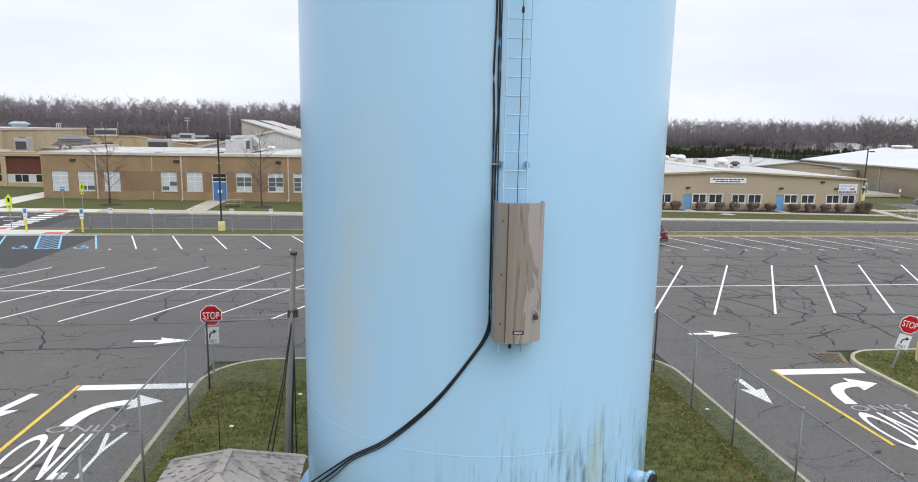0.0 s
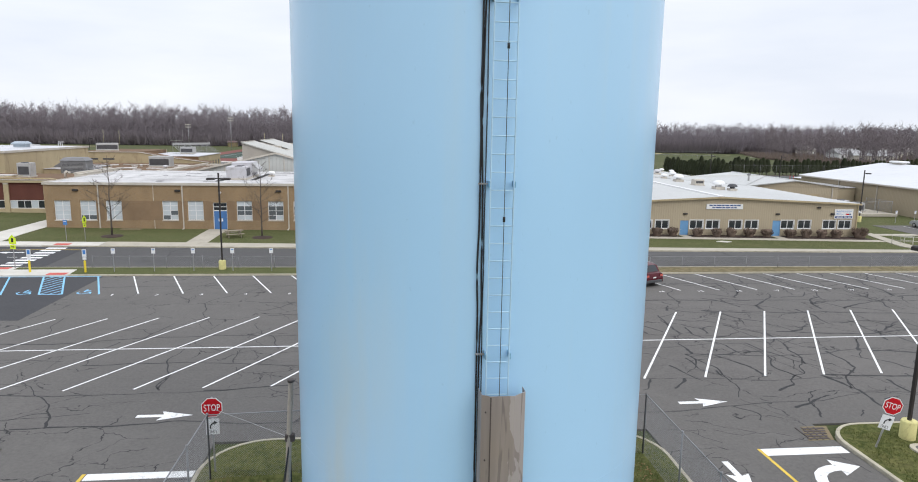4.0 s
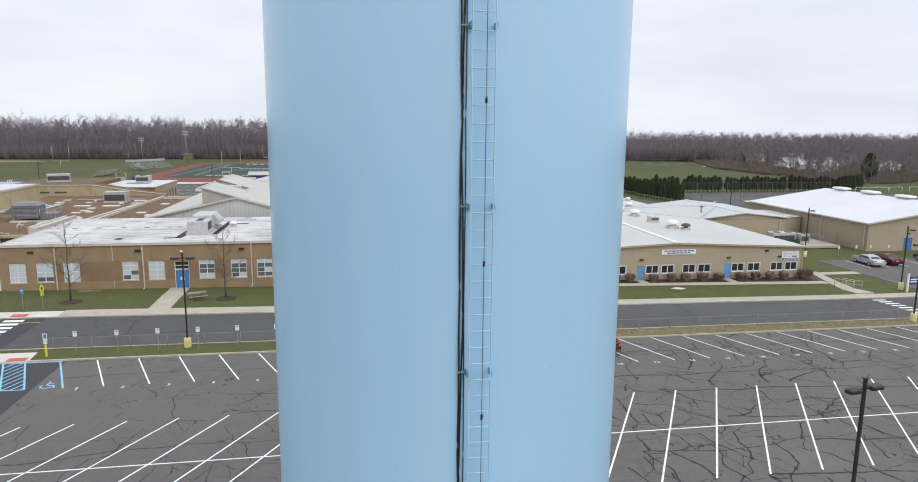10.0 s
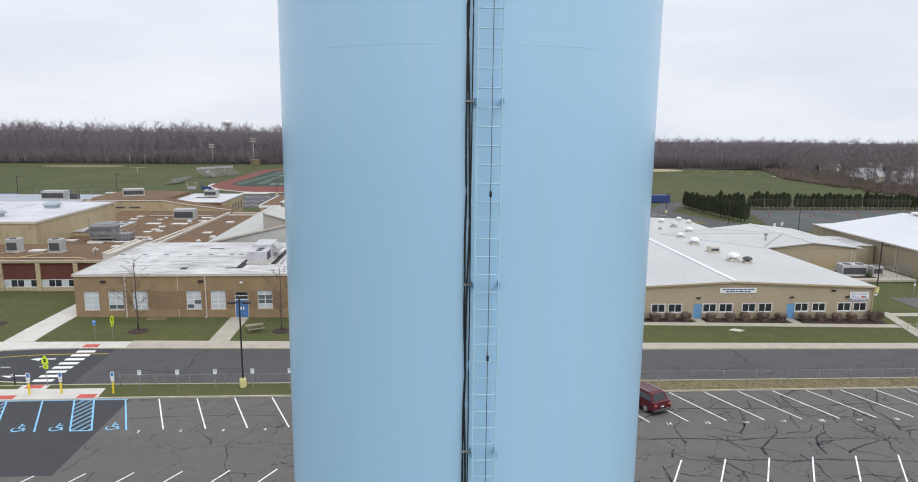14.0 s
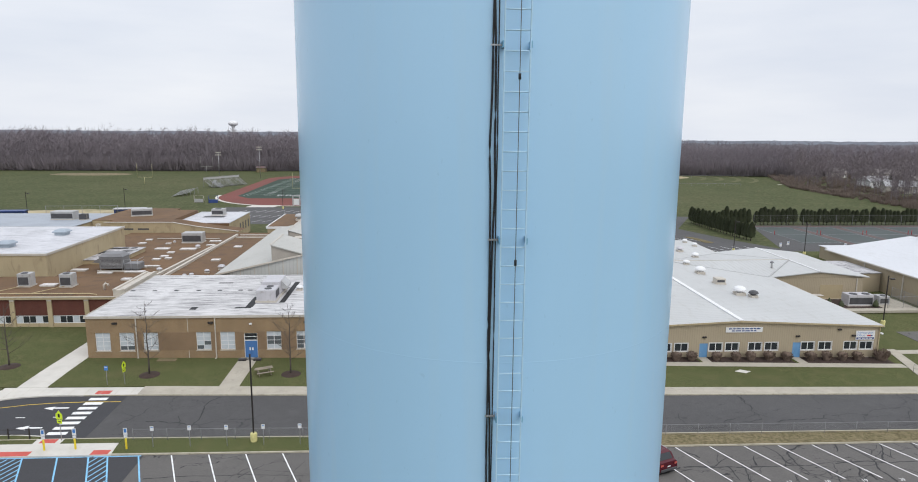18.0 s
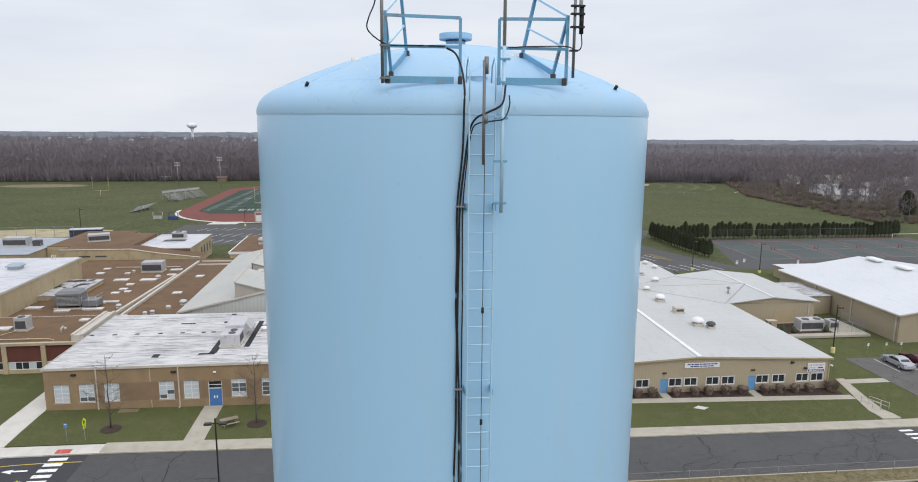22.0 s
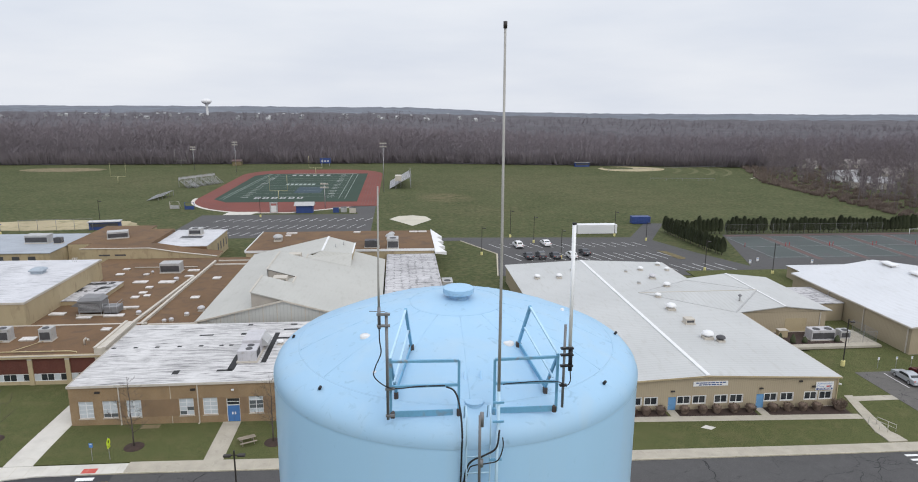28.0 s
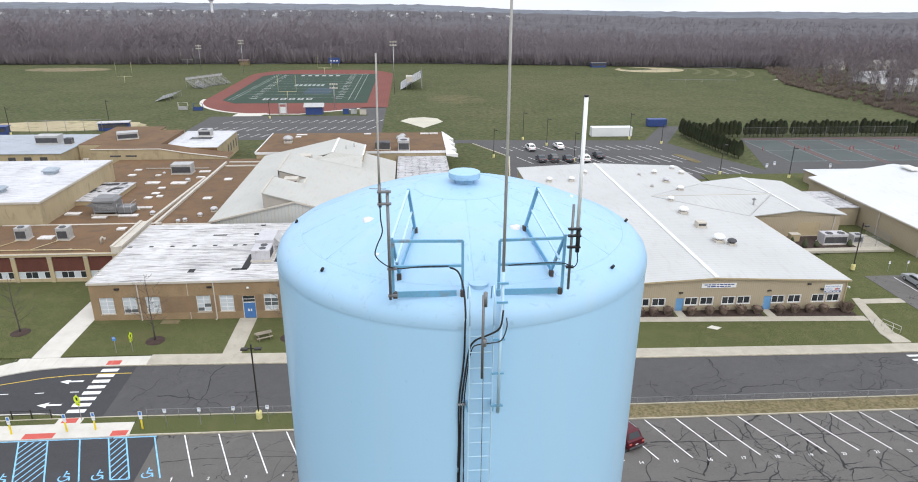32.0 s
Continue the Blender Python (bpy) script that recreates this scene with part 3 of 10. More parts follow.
M["sign_red"] = mat("sign_red", (0.46, 0.012, 0.018), 0.75, 0, 0.05, 1, 14, 0.0)
M["sign_red"].node_tree.nodes["Principled BSDF"].inputs["Specular IOR Level"].default_value = 0.12
M["sign_blue"] = mat("sign_blue", (0.06, 0.2, 0.5), 0.5, 0, 0.05, 1, 14, 0.0)
M["wood"] = mat("weathered_timber", (0.27, 0.24, 0.20), 0.9, 0, 0.25, 0.9, 16, 0.3, (0.14, 0.12, 0.10), 0.2, (1, 1, 0.2))
M["bench_wood"] = mat("grey_timber", (0.26, 0.22, 0.17), 0.9, 0, 0.2, 1.2, 16, 0.2)
M["shingle"] = mat("grey_shingle", (0.31, 0.285, 0.265), 0.95, 0, 0.16, 1.1, 18, 0.3, (0.13, 0.11, 0.095), 0.4)
M["bark"] = mat("bare_bark", (0.085, 0.07, 0.06), 0.95, 0, 0.25, 0.8, 8, 0.2)
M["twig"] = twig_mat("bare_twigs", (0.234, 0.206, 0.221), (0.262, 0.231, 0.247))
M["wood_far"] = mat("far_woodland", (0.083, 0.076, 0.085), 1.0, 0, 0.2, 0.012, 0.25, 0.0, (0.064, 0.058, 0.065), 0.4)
M["twig_pale"] = twig_mat("pale_bare_twigs", (0.18, 0.154, 0.160), (0.26, 0.225, 0.235))
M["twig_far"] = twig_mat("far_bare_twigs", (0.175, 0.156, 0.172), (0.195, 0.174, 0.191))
# far hills: the haze of distance is put into this bluer, paler base colour
M["wood_hazed"] = mat("hazed_woodland", (0.135, 0.148, 0.175), 1.0, 0, 0.2, 0.006, 0.08, 0.0, (0.102, 0.11, 0.13), 0.5)
M["brush"] = twig_mat("brown_brush", (0.15, 0.115, 0.098), (0.32, 0.26, 0.22))
M["arbor"] = mat("evergreen_foliage", (0.046, 0.056, 0.026), 0.9, 0, 0.3, 0.3, 6, 0.3)
M["blade"] = twig_mat("grass_blade", (0.040, 0.064, 0.014), (0.135, 0.135, 0.045))
M["leaf"] = twig_mat("dead_leaf", (0.11, 0.065, 0.03), (0.30, 0.21, 0.11))
M["shrub"] = mat("bare_shrub", (0.155, 0.112, 0.086), 0.95, 0, 0.3, 1.0, 8, 0.2)
M["turf"] = mat("green_turf", (0.016, 0.040, 0.024), 0.9, 0, 0.12, 0.08, 2, 0.1)
M["track"] = mat("red_track", (0.165, 0.043, 0.031), 0.9, 0, 0.1, 0.08, 2, 0.1)
M["court_green"] = mat("faded_green_court", (0.066, 0.080, 0.077), 0.9, 0, 0.12, 0.08, 2, 0.1, (0.08, 0.08, 0.082), 0.4)
M["court_red"] = mat("faded_red_court", (0.12, 0.075, 0.070), 0.9, 0, 0.12, 0.08, 2, 0.1, (0.09, 0.085, 0.085), 0.4)
M["navy"] = mat("navy_paint", (0.03, 0.06, 0.2), 0.5, 0, 0.1, 0.8, 10, 0.05)
M["car_red"] = mat("dark_red_car_paint", (0.085, 0.009, 0.016), 0.25, 0.3, 0.05, 1, 14, 0.0)
M["car_silver"] = mat("silver_car_paint", (0.45, 0.47, 0.5), 0.3, 0.5, 0.05, 1, 14, 0.0)
M["car_white"] = mat("white_car_paint", (0.75, 0.75, 0.75), 0.3, 0, 0.03, 1, 14, 0.0)
M["car_dark"] = mat("dark_car_paint", (0.04, 0.045, 0.055), 0.3, 0.2, 0.05, 1, 14, 0.0)
M["tyre"] = mat("tyre_rubber", (0.02, 0.02, 0.02), 0.85, 0, 0.1, 2, 20, 0.05)
M["rim"] = mat("alloy_rim", (0.5, 0.5, 0.52), 0.3, 0.8, 0.05, 2, 20, 0.0)
M["lamp_lens"] = mat("light_lens", (0.5, 0.1, 0.08), 0.2, 0, 0.05, 2, 20, 0.0)


# ---------------------------------------------------------------- geometry helpers
class Geo:
    """Collects vertices and faces of one mesh."""

    def __init__(self):
        self.v, self.f, self.s, self.weld = [], [], [], False

    def add(self, verts, faces, smooth=False):
        k = len(self.v)
        self.v += [tuple(p) for p in verts]
        self.f += [tuple(i + k for i in f) for f in faces]
        self.s += [smooth] * len(faces)
        return self

    def box(self, x0, y0, z0, x1, y1, z1):
        p = [(x, y, z) for z in (z0, z1) for y in (y0, y1) for x in (x0, x1)]
        return self.add(p, [(0, 2, 3, 1), (4, 5, 7, 6), (0, 1, 5, 4), (2, 6, 7, 3), (0, 4, 6, 2), (1, 3, 7, 5)])

    def cbox(self, x0, y0, z0, x1, y1, z1, c=0.02):
        """A box with its upright and top edges chamfered."""
        r0 = [(x0 + c, y0), (x1 - c, y0), (x1, y0 + c), (x1, y1 - c), (x1 - c, y1), (x0 + c, y1), (x0, y1 - c), (x0, y0 + c)]
        mx, my = (x0 + x1) / 2, (y0 + y1) / 2
        inn = [(x + (c if x < mx else -c), y + (c if y < my else -c)) for x, y in r0]
        v = [(x, y, z0) for x, y in r0] + [(x, y, z1 - c) for x, y in r0] + [(x, y, z1) for x, y in inn]
        f = [tuple(range(7, -1, -1)), tuple(range(16, 24))]
        for r in (0, 8):
            f += [(r + i, r + (i + 1) % 8, r + 8 + (i + 1) % 8, r + 8 + i) for i in range(8)]
        return self.add(v, f)

    def prism(self, poly, z0, z1):
        n = len(poly)
        v = [(x, y, z0) for x, y in poly] + [(x, y, z1) for x, y in poly]
        f = [tuple(range(n - 1, -1, -1)), tuple(range(n, 2 * n))] + [(i, (i + 1) % n, n + (i + 1) % n, n + i) for i in range(n)]
        return self.add(v, f)

    def tube(self, pts, r, n=8, r1=None, caps=True, smooth=True):
        pts = [Vector(p) for p in pts]
        rings, verts = len(pts), []
        up = None
        for i, p in enumerate(pts):
            d = (pts[min(i + 1, rings - 1)] - pts[max(i - 1, 0)]).normalized()
            if up is None:
                up = Vector((0, 0, 1)) if abs(d.z) < 0.9 else Vector((1, 0, 0))
            a = d.cross(up).normalized()
            b = d.cross(a).normalized()
            up = -b if False else up
            rad = r if r1 is None else r + (r1 - r) * i / max(1, rings - 1)
            verts += [p + a * (rad * math.cos(2 * math.pi * k / n)) + b * (rad * math.sin(2 * math.pi * k / n)) for k in range(n)]
        faces = [(i * n + k, i * n + (k + 1) % n, (i + 1) * n + (k + 1) % n, (i + 1) * n + k) for i in range(rings - 1) for k in range(n)]
        self.add(verts, faces, smooth)
        if caps:
            self.add([], [])
            base = len(self.v) - len(verts)
            self.f += [tuple(base + k for k in range(n - 1, -1, -1)), tuple(base + (rings - 1) * n + k for k in range(n))]
            self.s += [False, False]
        return self

    def hose(self, pts, r, n=8, sub=5):
        """A tube on a smooth curve through the points."""
        p = [Vector(q) for q in pts]
        p = [p[0] * 2 - p[1]] + p + [p[-1] * 2 - p[-2]]
        out = []
        for i in range(1, len(p) - 2):
            for k in range(sub):
                t = k / sub
                out.append(0.5 * (2 * p[i] + (p[i + 1] - p[i - 1]) * t + (2 * p[i - 1] - 5 * p[i] + 4 * p[i + 1] - p[i + 2]) * t * t + (3 * p[i] - p[i - 1] - 3 * p[i + 1] + p[i + 2]) * t ** 3))
        return self.tube(out + [p[-2]], r, n)

    def lathe(self, prof, n=48, cx=0.0, cy=0.0, smooth=True):
        verts, faces = [], []
        for r, z in prof:
            verts += [(cx + r * math.cos(2 * math.pi * k / n), cy + r * math.sin(2 * math.pi * k / n), z) for k in range(n)]
        for i in range(len(prof) - 1):
            faces += [(i * n + k, i * n + (k + 1) % n, (i + 1) * n + (k + 1) % n, (i + 1) * n + k) for k in range(n)]
        return self.add(verts, faces, smooth)

    def bar(self, p, q, w, h, roll=None):
        """A square-section bar from p to q; w across, h in height."""
        p, q = Vector(p), Vector(q)
        d = (q - p).normalized()
        side = d.cross(Vector((0, 0, 1)))
        side = Vector((1, 0, 0)) if side.length < 1e-3 else side.normalized()
        top = side.cross(d)
        v = [e + side * (sx * w / 2) + top * (sz * h / 2) for e in (p, q) for sx, sz in ((-1, -1), (1, -1), (1, 1), (-1, 1))]
        return self.add(v, [(0, 1, 2, 3), (7, 6, 5, 4), (0, 4, 5, 1), (1, 5, 6, 2), (2, 6, 7, 3), (3, 7, 4, 0)])

    def mesh(self, name):
        me = bpy.data.meshes.new(name)
        me.from_pydata(self.v, [], self.f)
        me.polygons.foreach_set("use_smooth", self.s)
        me.update()
        bm = bmesh.new()
        bm.from_mesh(me)
        if self.weld:
            bmesh.ops.remove_doubles(bm, verts=bm.verts, dist=1e-4)
        bmesh.ops.recalc_face_normals(bm, faces=bm.faces)
        bm.to_mesh(me)
        bm.free()
        return me


def part(name, geo, material, parent=None, label="", at=None):
    """One mesh object under a thing or a part."""
    me = geo if isinstance(geo, bpy.types.Mesh) else geo.mesh(name)
    if not me.materials:
        me.materials.append(M[material] if isinstance(material, str) else material)
    ob = new(name, me)
    ob.parent = parent
    if at:
        ob.location = at
    if label:
        ob["label"] = label
    return ob


def thing(name, at, label, category, group="", kind="", turn=0.0):
    ob = new(name)
    ob.empty_display_size = 0.3
    ob.matrix_world = pose(*at, 0, 0, turn)
    return tagged(ob, label, category, group, kind)


def solid(name, geo, material, label, category, kind="structure"):
    return tagged(part(name, geo, material), label, category, "", kind)


def smooth01(a, b, t):
    t = max(0.0, min(1.0, (t - a) / (b - a)))
    return t * t * (3 - 2 * t)


def dip(x, y):
    """How far the wooded land falls away beyond the houses."""
    return (9 * smooth01(480, 950, y) + 12 * smooth01(1500, 2600, y)) * smooth01(60, 700, x)


def gz(x, y):
    """The height of the ground: level lot, then a slight fall along the facades."""
    s = smooth01(43, 60, y) * (1 - smooth01(80, 135, y))
    return s * (-0.09 - 0.0122 * max(-60.0, min(60.0, x))) - 30.0 * smooth01(650, 2700, y) - dip(x, y)


def between(x, pts):
    """Linear interpolation through (x, value) pairs."""
    for (xa, a), (xb, b) in zip(pts, pts[1:]):
        if x <= xb:
            return a + (b - a) * max(0.0, (x - xa) / (xb - xa))
    return pts[-1][1]


def bend(x, y):
    """The road and its walks run a little askew to the lot: how far they are moved at (x, y)."""
    w = between(y, [(38.8, 0.0), (40.0, 0.5), (42.6, 1.0), (55.0, 1.0), (58.5, 0.0)])
    return w * between(x, [(-30, 0.12), (-20, -0.1), (22, -1.05), (50, -1.4), (75, -1.5)])


def steps(a, b, d):
    k = max(1, round(abs(b - a) / d))
    return [a + (b - a) * i / k for i in range(k + 1)]


def sheet(xs, ys, lift=0.0, skirt=0.0, geo=None):
    """A sheet that follows the ground."""
    g = geo or Geo()
    nx, ny = len(xs), len(ys)
    v = [(x, y + bend(x, y), gz(x, y) + lift) for y in ys for x in xs]
    f = [(j * nx + i, j * nx + i + 1, (j + 1) * nx + i + 1, (j + 1) * nx + i) for j in range(ny - 1) for i in range(nx - 1)]
    if skirt:
        ring = [j for j in range(nx)] + [j * nx + nx - 1 for j in range(1, ny)] + [(ny - 1) * nx + i for i in range(nx - 2, -1, -1)] + [j * nx for j in range(ny - 2, 0, -1)]
        k = len(v)
        v += [(v[i][0], v[i][1], v[i][2] - skirt) for i in ring]
        m = len(ring)
        f += [(ring[i], k + i, k + (i + 1) % m, ring[(i + 1) % m]) for i in range(m)]
    return g.add(v, f)


def drape(x0, y0, x1, y1, lift, skirt=0.0, d=2.0):
    return sheet(steps(x0, x1, d), steps(y0, y1, d), lift, skirt)


# ---------------------------------------------------------------- ground, roads, lawns
def text_mesh(body, size_x, size_y):
    """Lettering as a flat mesh of the given width and height, its lower left corner at the origin."""
    cu = bpy.data.curves.new("lettering", "FONT")
    cu.body, cu.extrude = body, 0.0
    ob = bpy.data.objects.new("lettering", cu)
    scene.collection.objects.link(ob)
    me = bpy.data.meshes.new_from_object(ob)
    bpy.data.objects.remove(ob)
    xs, ys = [v.co.x for v in me.vertices], [v.co.y for v in me.vertices]
    ax, bx, ay, by = min(xs), max(xs), min(ys), max(ys)
    for v in me.vertices:
        v.co = ((v.co.x - ax) / (bx - ax) * size_x, (v.co.y - ay) / (by - ay) * size_y, 0)
    return me


gx = [-3000, -1500, -700, -400, -250, -160, -110, -80] + steps(-60, 80, 4) + [110, 160, 250, 400, 700, 1500, 3000]
gy = [-3000, -1000, -300, -100, -40, 0, 36] + steps(40, 140, 4) + [180, 240, 320, 420, 600, 750, 900, 1100, 1300, 1500, 1800, 2100, 2400, 2700, 3000]
ground = solid("ground", sheet(gx, gy, -0.09), "field", "wide worn winter grass field reaching to the woods", "ground")

lot = solid("parking_lot", Geo().prism([(-70, 9.95), (75, 9.95), (75, 39.95), (-70, 39.95)], -0.5, 0.0), "asphalt", "cracked grey asphalt parking lot with painted stalls", "parking lot")
lot_new = solid("parking_lot_patch", Geo().prism([(-70, 27.4), (-25.4, 27.4), (-25.4, 39.9), (-70, 39.9)], -0.2, 0.006), "asphalt_new", "fresh black asphalt patch with accessible stalls", "parking lot")
drive_1 = solid("driveway_1", Geo().prism([(-16.8, -60), (-8.9, -60), (-8.9, 9.95), (-16.8, 9.95)], -0.5, 0.0), "asphalt", "two-lane asphalt exit drive beside the tank lawn", "driveway")
drive_2 = solid("driveway_2", Geo().prism([(8.8, -60), (16.2, -60), (16.2, 9.95), (8.8, 9.95)], -0.5, 0.0), "asphalt", "two-lane asphalt drive with turn arrows", "driveway")
road = solid("road", drape(-140, 43.05, 140, 52.35, 0.0, 0.3), "asphalt_road", "grey two-lane asphalt road past the school", "road")
road_new = solid("road_patch", drape(-140, 43.1, -32.05, 52.3, 0.012, 0.1), "asphalt_new", "freshly laid black road surface at the crossing", "road")


def rounded(x0, y0, x1, y1, r, corners=(1, 1, 1, 1)):
    """A rectangle with rounded corners, from the lower left round by the right."""
    out = []
    for (cx, cy, a0), on in zip(((x0 + r, y0 + r, 180), (x1 - r, y0 + r, 270), (x1 - r, y1 - r, 0), (x0 + r, y1 - r, 90)), corners):
        if on:
            out += [(cx + r * math.cos(radians(a0 + k * 11.25)), cy + r * math.sin(radians(a0 + k * 11.25))) for k in range(9)]
        else:
            out.append((x0 if a0 in (180, 90) else x1, y0 if a0 in (180, 270) else y1))
    return out


def inset(poly, d):
    cx, cy = sum(p[0] for p in poly) / len(poly), sum(p[1] for p in poly) / len(poly)
    out, n = [], len(poly)
    for i in range(n):
        a, b, c = Vector(poly[i - 1]), Vector(poly[i]), Vector(poly[(i + 1) % n])
        t = ((b - a).normalized() + (c - b).normalized()).normalized()
        nn = Vector((-t.y, t.x))
        out.append(tuple(b + nn * d))
    return out


def kerbed_lawn(name, poly, grass, label, lawn_z=0.11, kerb_z=0.13, width=0.15):
    inner = inset(poly, width)
    g = Geo()
    n = len(poly)
    v = [(x, y, -0.3) for x, y in poly] + [(x, y, kerb_z - 0.02) for x, y in poly] + [(x, y, kerb_z) for x, y in inset(poly, 0.03)] + [(x, y, kerb_z) for x, y in inner] + [(x, y, -0.1) for x, y in inner]
    for r in range(4):
        g.add(v if r == 0 else [], [])
        k = len(g.v) - len(v)
        g.f += [(k + r * n + i, k + r * n + (i + 1) % n, k + (r + 1) * n + (i + 1) % n, k + (r + 1) * n + i) for i in range(n)]
        g.s += [False] * n
    solid(name + "_kerb", g, "kerb", "worn concrete kerb round the " + label.split()[-1], "kerb")
    return solid(name, Geo().prism(inset(poly, width + 0.002), -0.2, lawn_z), grass, label, "lawn")


kerbed_lawn("tank_lawn", rounded(-8.9, -60, 8.78, 9.9, 2.4, (0, 0, 1, 1)), "grass_near", "patchy winter grass inside the tank enclosure lawn")
kerbed_lawn("island_lawn", rounded(16.25, -60, 60, 9.7, 1.8, (0, 0, 0, 1)), "grass_near", "kerbed grass island beside the drive lawn")
kerbed_lawn("verge_lawn", [(-70, -60), (-16.9, -60), (-16.9, 9.9), (-70, 9.9)], "grass_near", "grass beyond the exit drive lawn")
bed = rounded(18.6, -8, 34, 7.6, 0.4)
solid("planting_edge", Geo().prism(bed, 0.05, 0.18), "kerb", "low pale concrete edging on the island", "kerb")
solid("planting_bed", Geo().prism(inset(bed, 0.2), 0.05, 0.186), "asphalt", "grey paved patch within the edging", "pavement")

# the strip between lot and road
solid("median_kerb", drape(-28.4, 39.95, 75, 40.1, 0.13, 0.4), "kerb", "concrete kerb along the parking lot", "kerb")
solid("road_kerb", drape(-70, 42.9, 90, 43.05, 0.12, 0.4), "kerb", "concrete kerb along the road verge", "kerb")
solid("median_lawn", drape(-28.4, 40.1, 12, 42.9, 0.11, 0.3), "grass", "narrow grass strip between lot and road", "lawn")
solid("median_lawn_dry", drape(12, 40.1, 75, 42.9, 0.11, 0.3), "grass_dry", "dry brown grass strip between lot and road", "lawn")
pad = solid("corner_pad", Geo().prism([(-70, 39.95), (-28.2, 39.95), (-28.45, 42.1), (-33.6, 42.15), (-33.6, 43.1), (-36.0, 43.1), (-36.0, 42.2), (-70, 42.3)], -0.2, 0.125), "concrete_new", "white concrete landing at the accessible stalls", "pavement")
part("red_pad", Geo().box(-30.0, 40.0, 0.126, -28.5, 40.8, 0.135), "red_pad", pad, "red tactile ramp pad")
part("red_pad", Geo().box(-38.0, 40.0, 0.126, -35.2, 40.8, 0.135), "red_pad", pad, "red tactile ramp pad")
part("red_pad", Geo().box(-35.5, 42.3, 0.126, -34.1, 43.05, 0.137), "red_pad", pad, "red tactile ramp pad")

solid("corner_verge", Geo().prism([(-70, 42.3), (-36.0, 42.2), (-36.0, 43.6), (-38.5, 43.95), (-70, 44.3)], -0.2, 0.12), "grass", "narrow grass strip beside the crossing", "lawn")
solid("corner_verge_kerb", Geo().prism([(-70, 44.3), (-38.5, 43.95), (-36.0, 43.6), (-36.0, 43.75), (-38.4, 44.1), (-70, 44.45)], -0.2, 0.135), "concrete_new", "pale new kerb round the corner verge", "kerb")
solid("corner_verge_2", Geo().prism([(-33.6, 42.15), (-28.45, 42.1), (-28.4, 42.95), (-33.6, 43.05)], -0.2, 0.12), "grass", "small grass patch beside the crossing ramp", "lawn")
solid("far_kerb", drape(-39, 52.35, 140, 52.5, 0.13, 0.4), "kerb", "concrete kerb on the school side of the road", "kerb")
walk_1 = solid("sidewalk_1", drape(-31.1, 52.5, 140, 54.5, 0.125, 0.3), "concrete", "tan concrete sidewalk with tooled joints", "sidewalk")
near_edge = [(-140, -8.0), (-60, 40.0), (-50, 48.6), (-46, 51.0), (-43, 52.0), (-40, 52.45), (-31.1, 52.5)]
g, xs = Geo(), steps(-140, -31.1, 0.9)
for a, b in zip(xs, xs[1:]):
    ya, yb = between(a, near_edge), between(b, near_edge)
    yc, yd = max(ya + 2.6, ya) if a < -46 else 54.35, max(yb + 2.6, yb) if a < -46 else 54.35
    g.add([(a, ya, gz(a, ya) + 0.13), (b, yb, gz(b, yb) + 0.13), (b, yd, gz(b, yd) + 0.13), (a, yc, gz(a, yc) + 0.13), (a, ya, gz(a, ya) - 0.2), (b, yb, gz(b, yb) - 0.2)], [(0, 1, 2, 3), (4, 5, 1, 0)])
walk_2 = solid("sidewalk_2", g, "concrete_new", "new white concrete sidewalk by the crossing", "sidewalk")
g = Geo()
for k in range(12):
    x = -31.9 - 1.55 * k
    ya = between(x, near_edge) + 0.05
    g.add([(x, ya, gz(x, ya) + 0.134), (x + 0.03, ya, gz(x, ya) + 0.134), (x + 0.03, 54.3, gz(x, 54.3) + 0.134), (x, 54.3, gz(x, 54.3) + 0.134)], [(0, 1, 2, 3)])
part("joint", g, "kerb", walk_2, "darker tooled joints")["kind"] = "stuff"
part("red_pad", drape(-35.5, 52.52, -34.0, 53.4, 0.137), "red_pad", walk_2, "red tactile ramp pad")
g = Geo()
for i in range(100):
    sheet([-29.6 + 1.52 * i, -29.57 + 1.52 * i], [52.5, 54.5], 0.128, 0, g)
part("joint", g, "kerb", walk_1, "darker tooled joints")["kind"] = "stuff"
solid("lawn_1", drape(-140, 54.5, 20, 63.6, 0.1, 0.2), "grass", "winter lawn before the brick classroom wing", "lawn")
solid("lawn_2", drape(20, 54.5, 66, 62.7, 0.1, 0.2), "grass", "winter lawn before the metal office building", "lawn")
solid("lawn_3", drape(66, 54.5, 140, 130, 0.1, 0.2, 4), "grass", "lawn beside the side parking lot", "lawn")
solid("lawn_4", drape(-140, 63.6, -41.9, 76, 0.1, 0.2), "grass", "lawn beside the classroom wing", "lawn")
solid("door_path_1", drape(-23.25, 54.5, -21.1, 63.2, 0.13, 0.2), "concrete", "concrete path to the blue double door", "path")
g = Geo()
ys = steps(54.3, 75.2, 1.5)
for k in range(len(ys) - 1):
    a, b = ys[k], ys[k + 1]
    sheet([-44.3 + 0.03 * k, -41.25], [a, b], 0.132, 0.1, g)
solid("door_path_2", g, "concrete_new", "pale concrete path along the brick wing", "path")
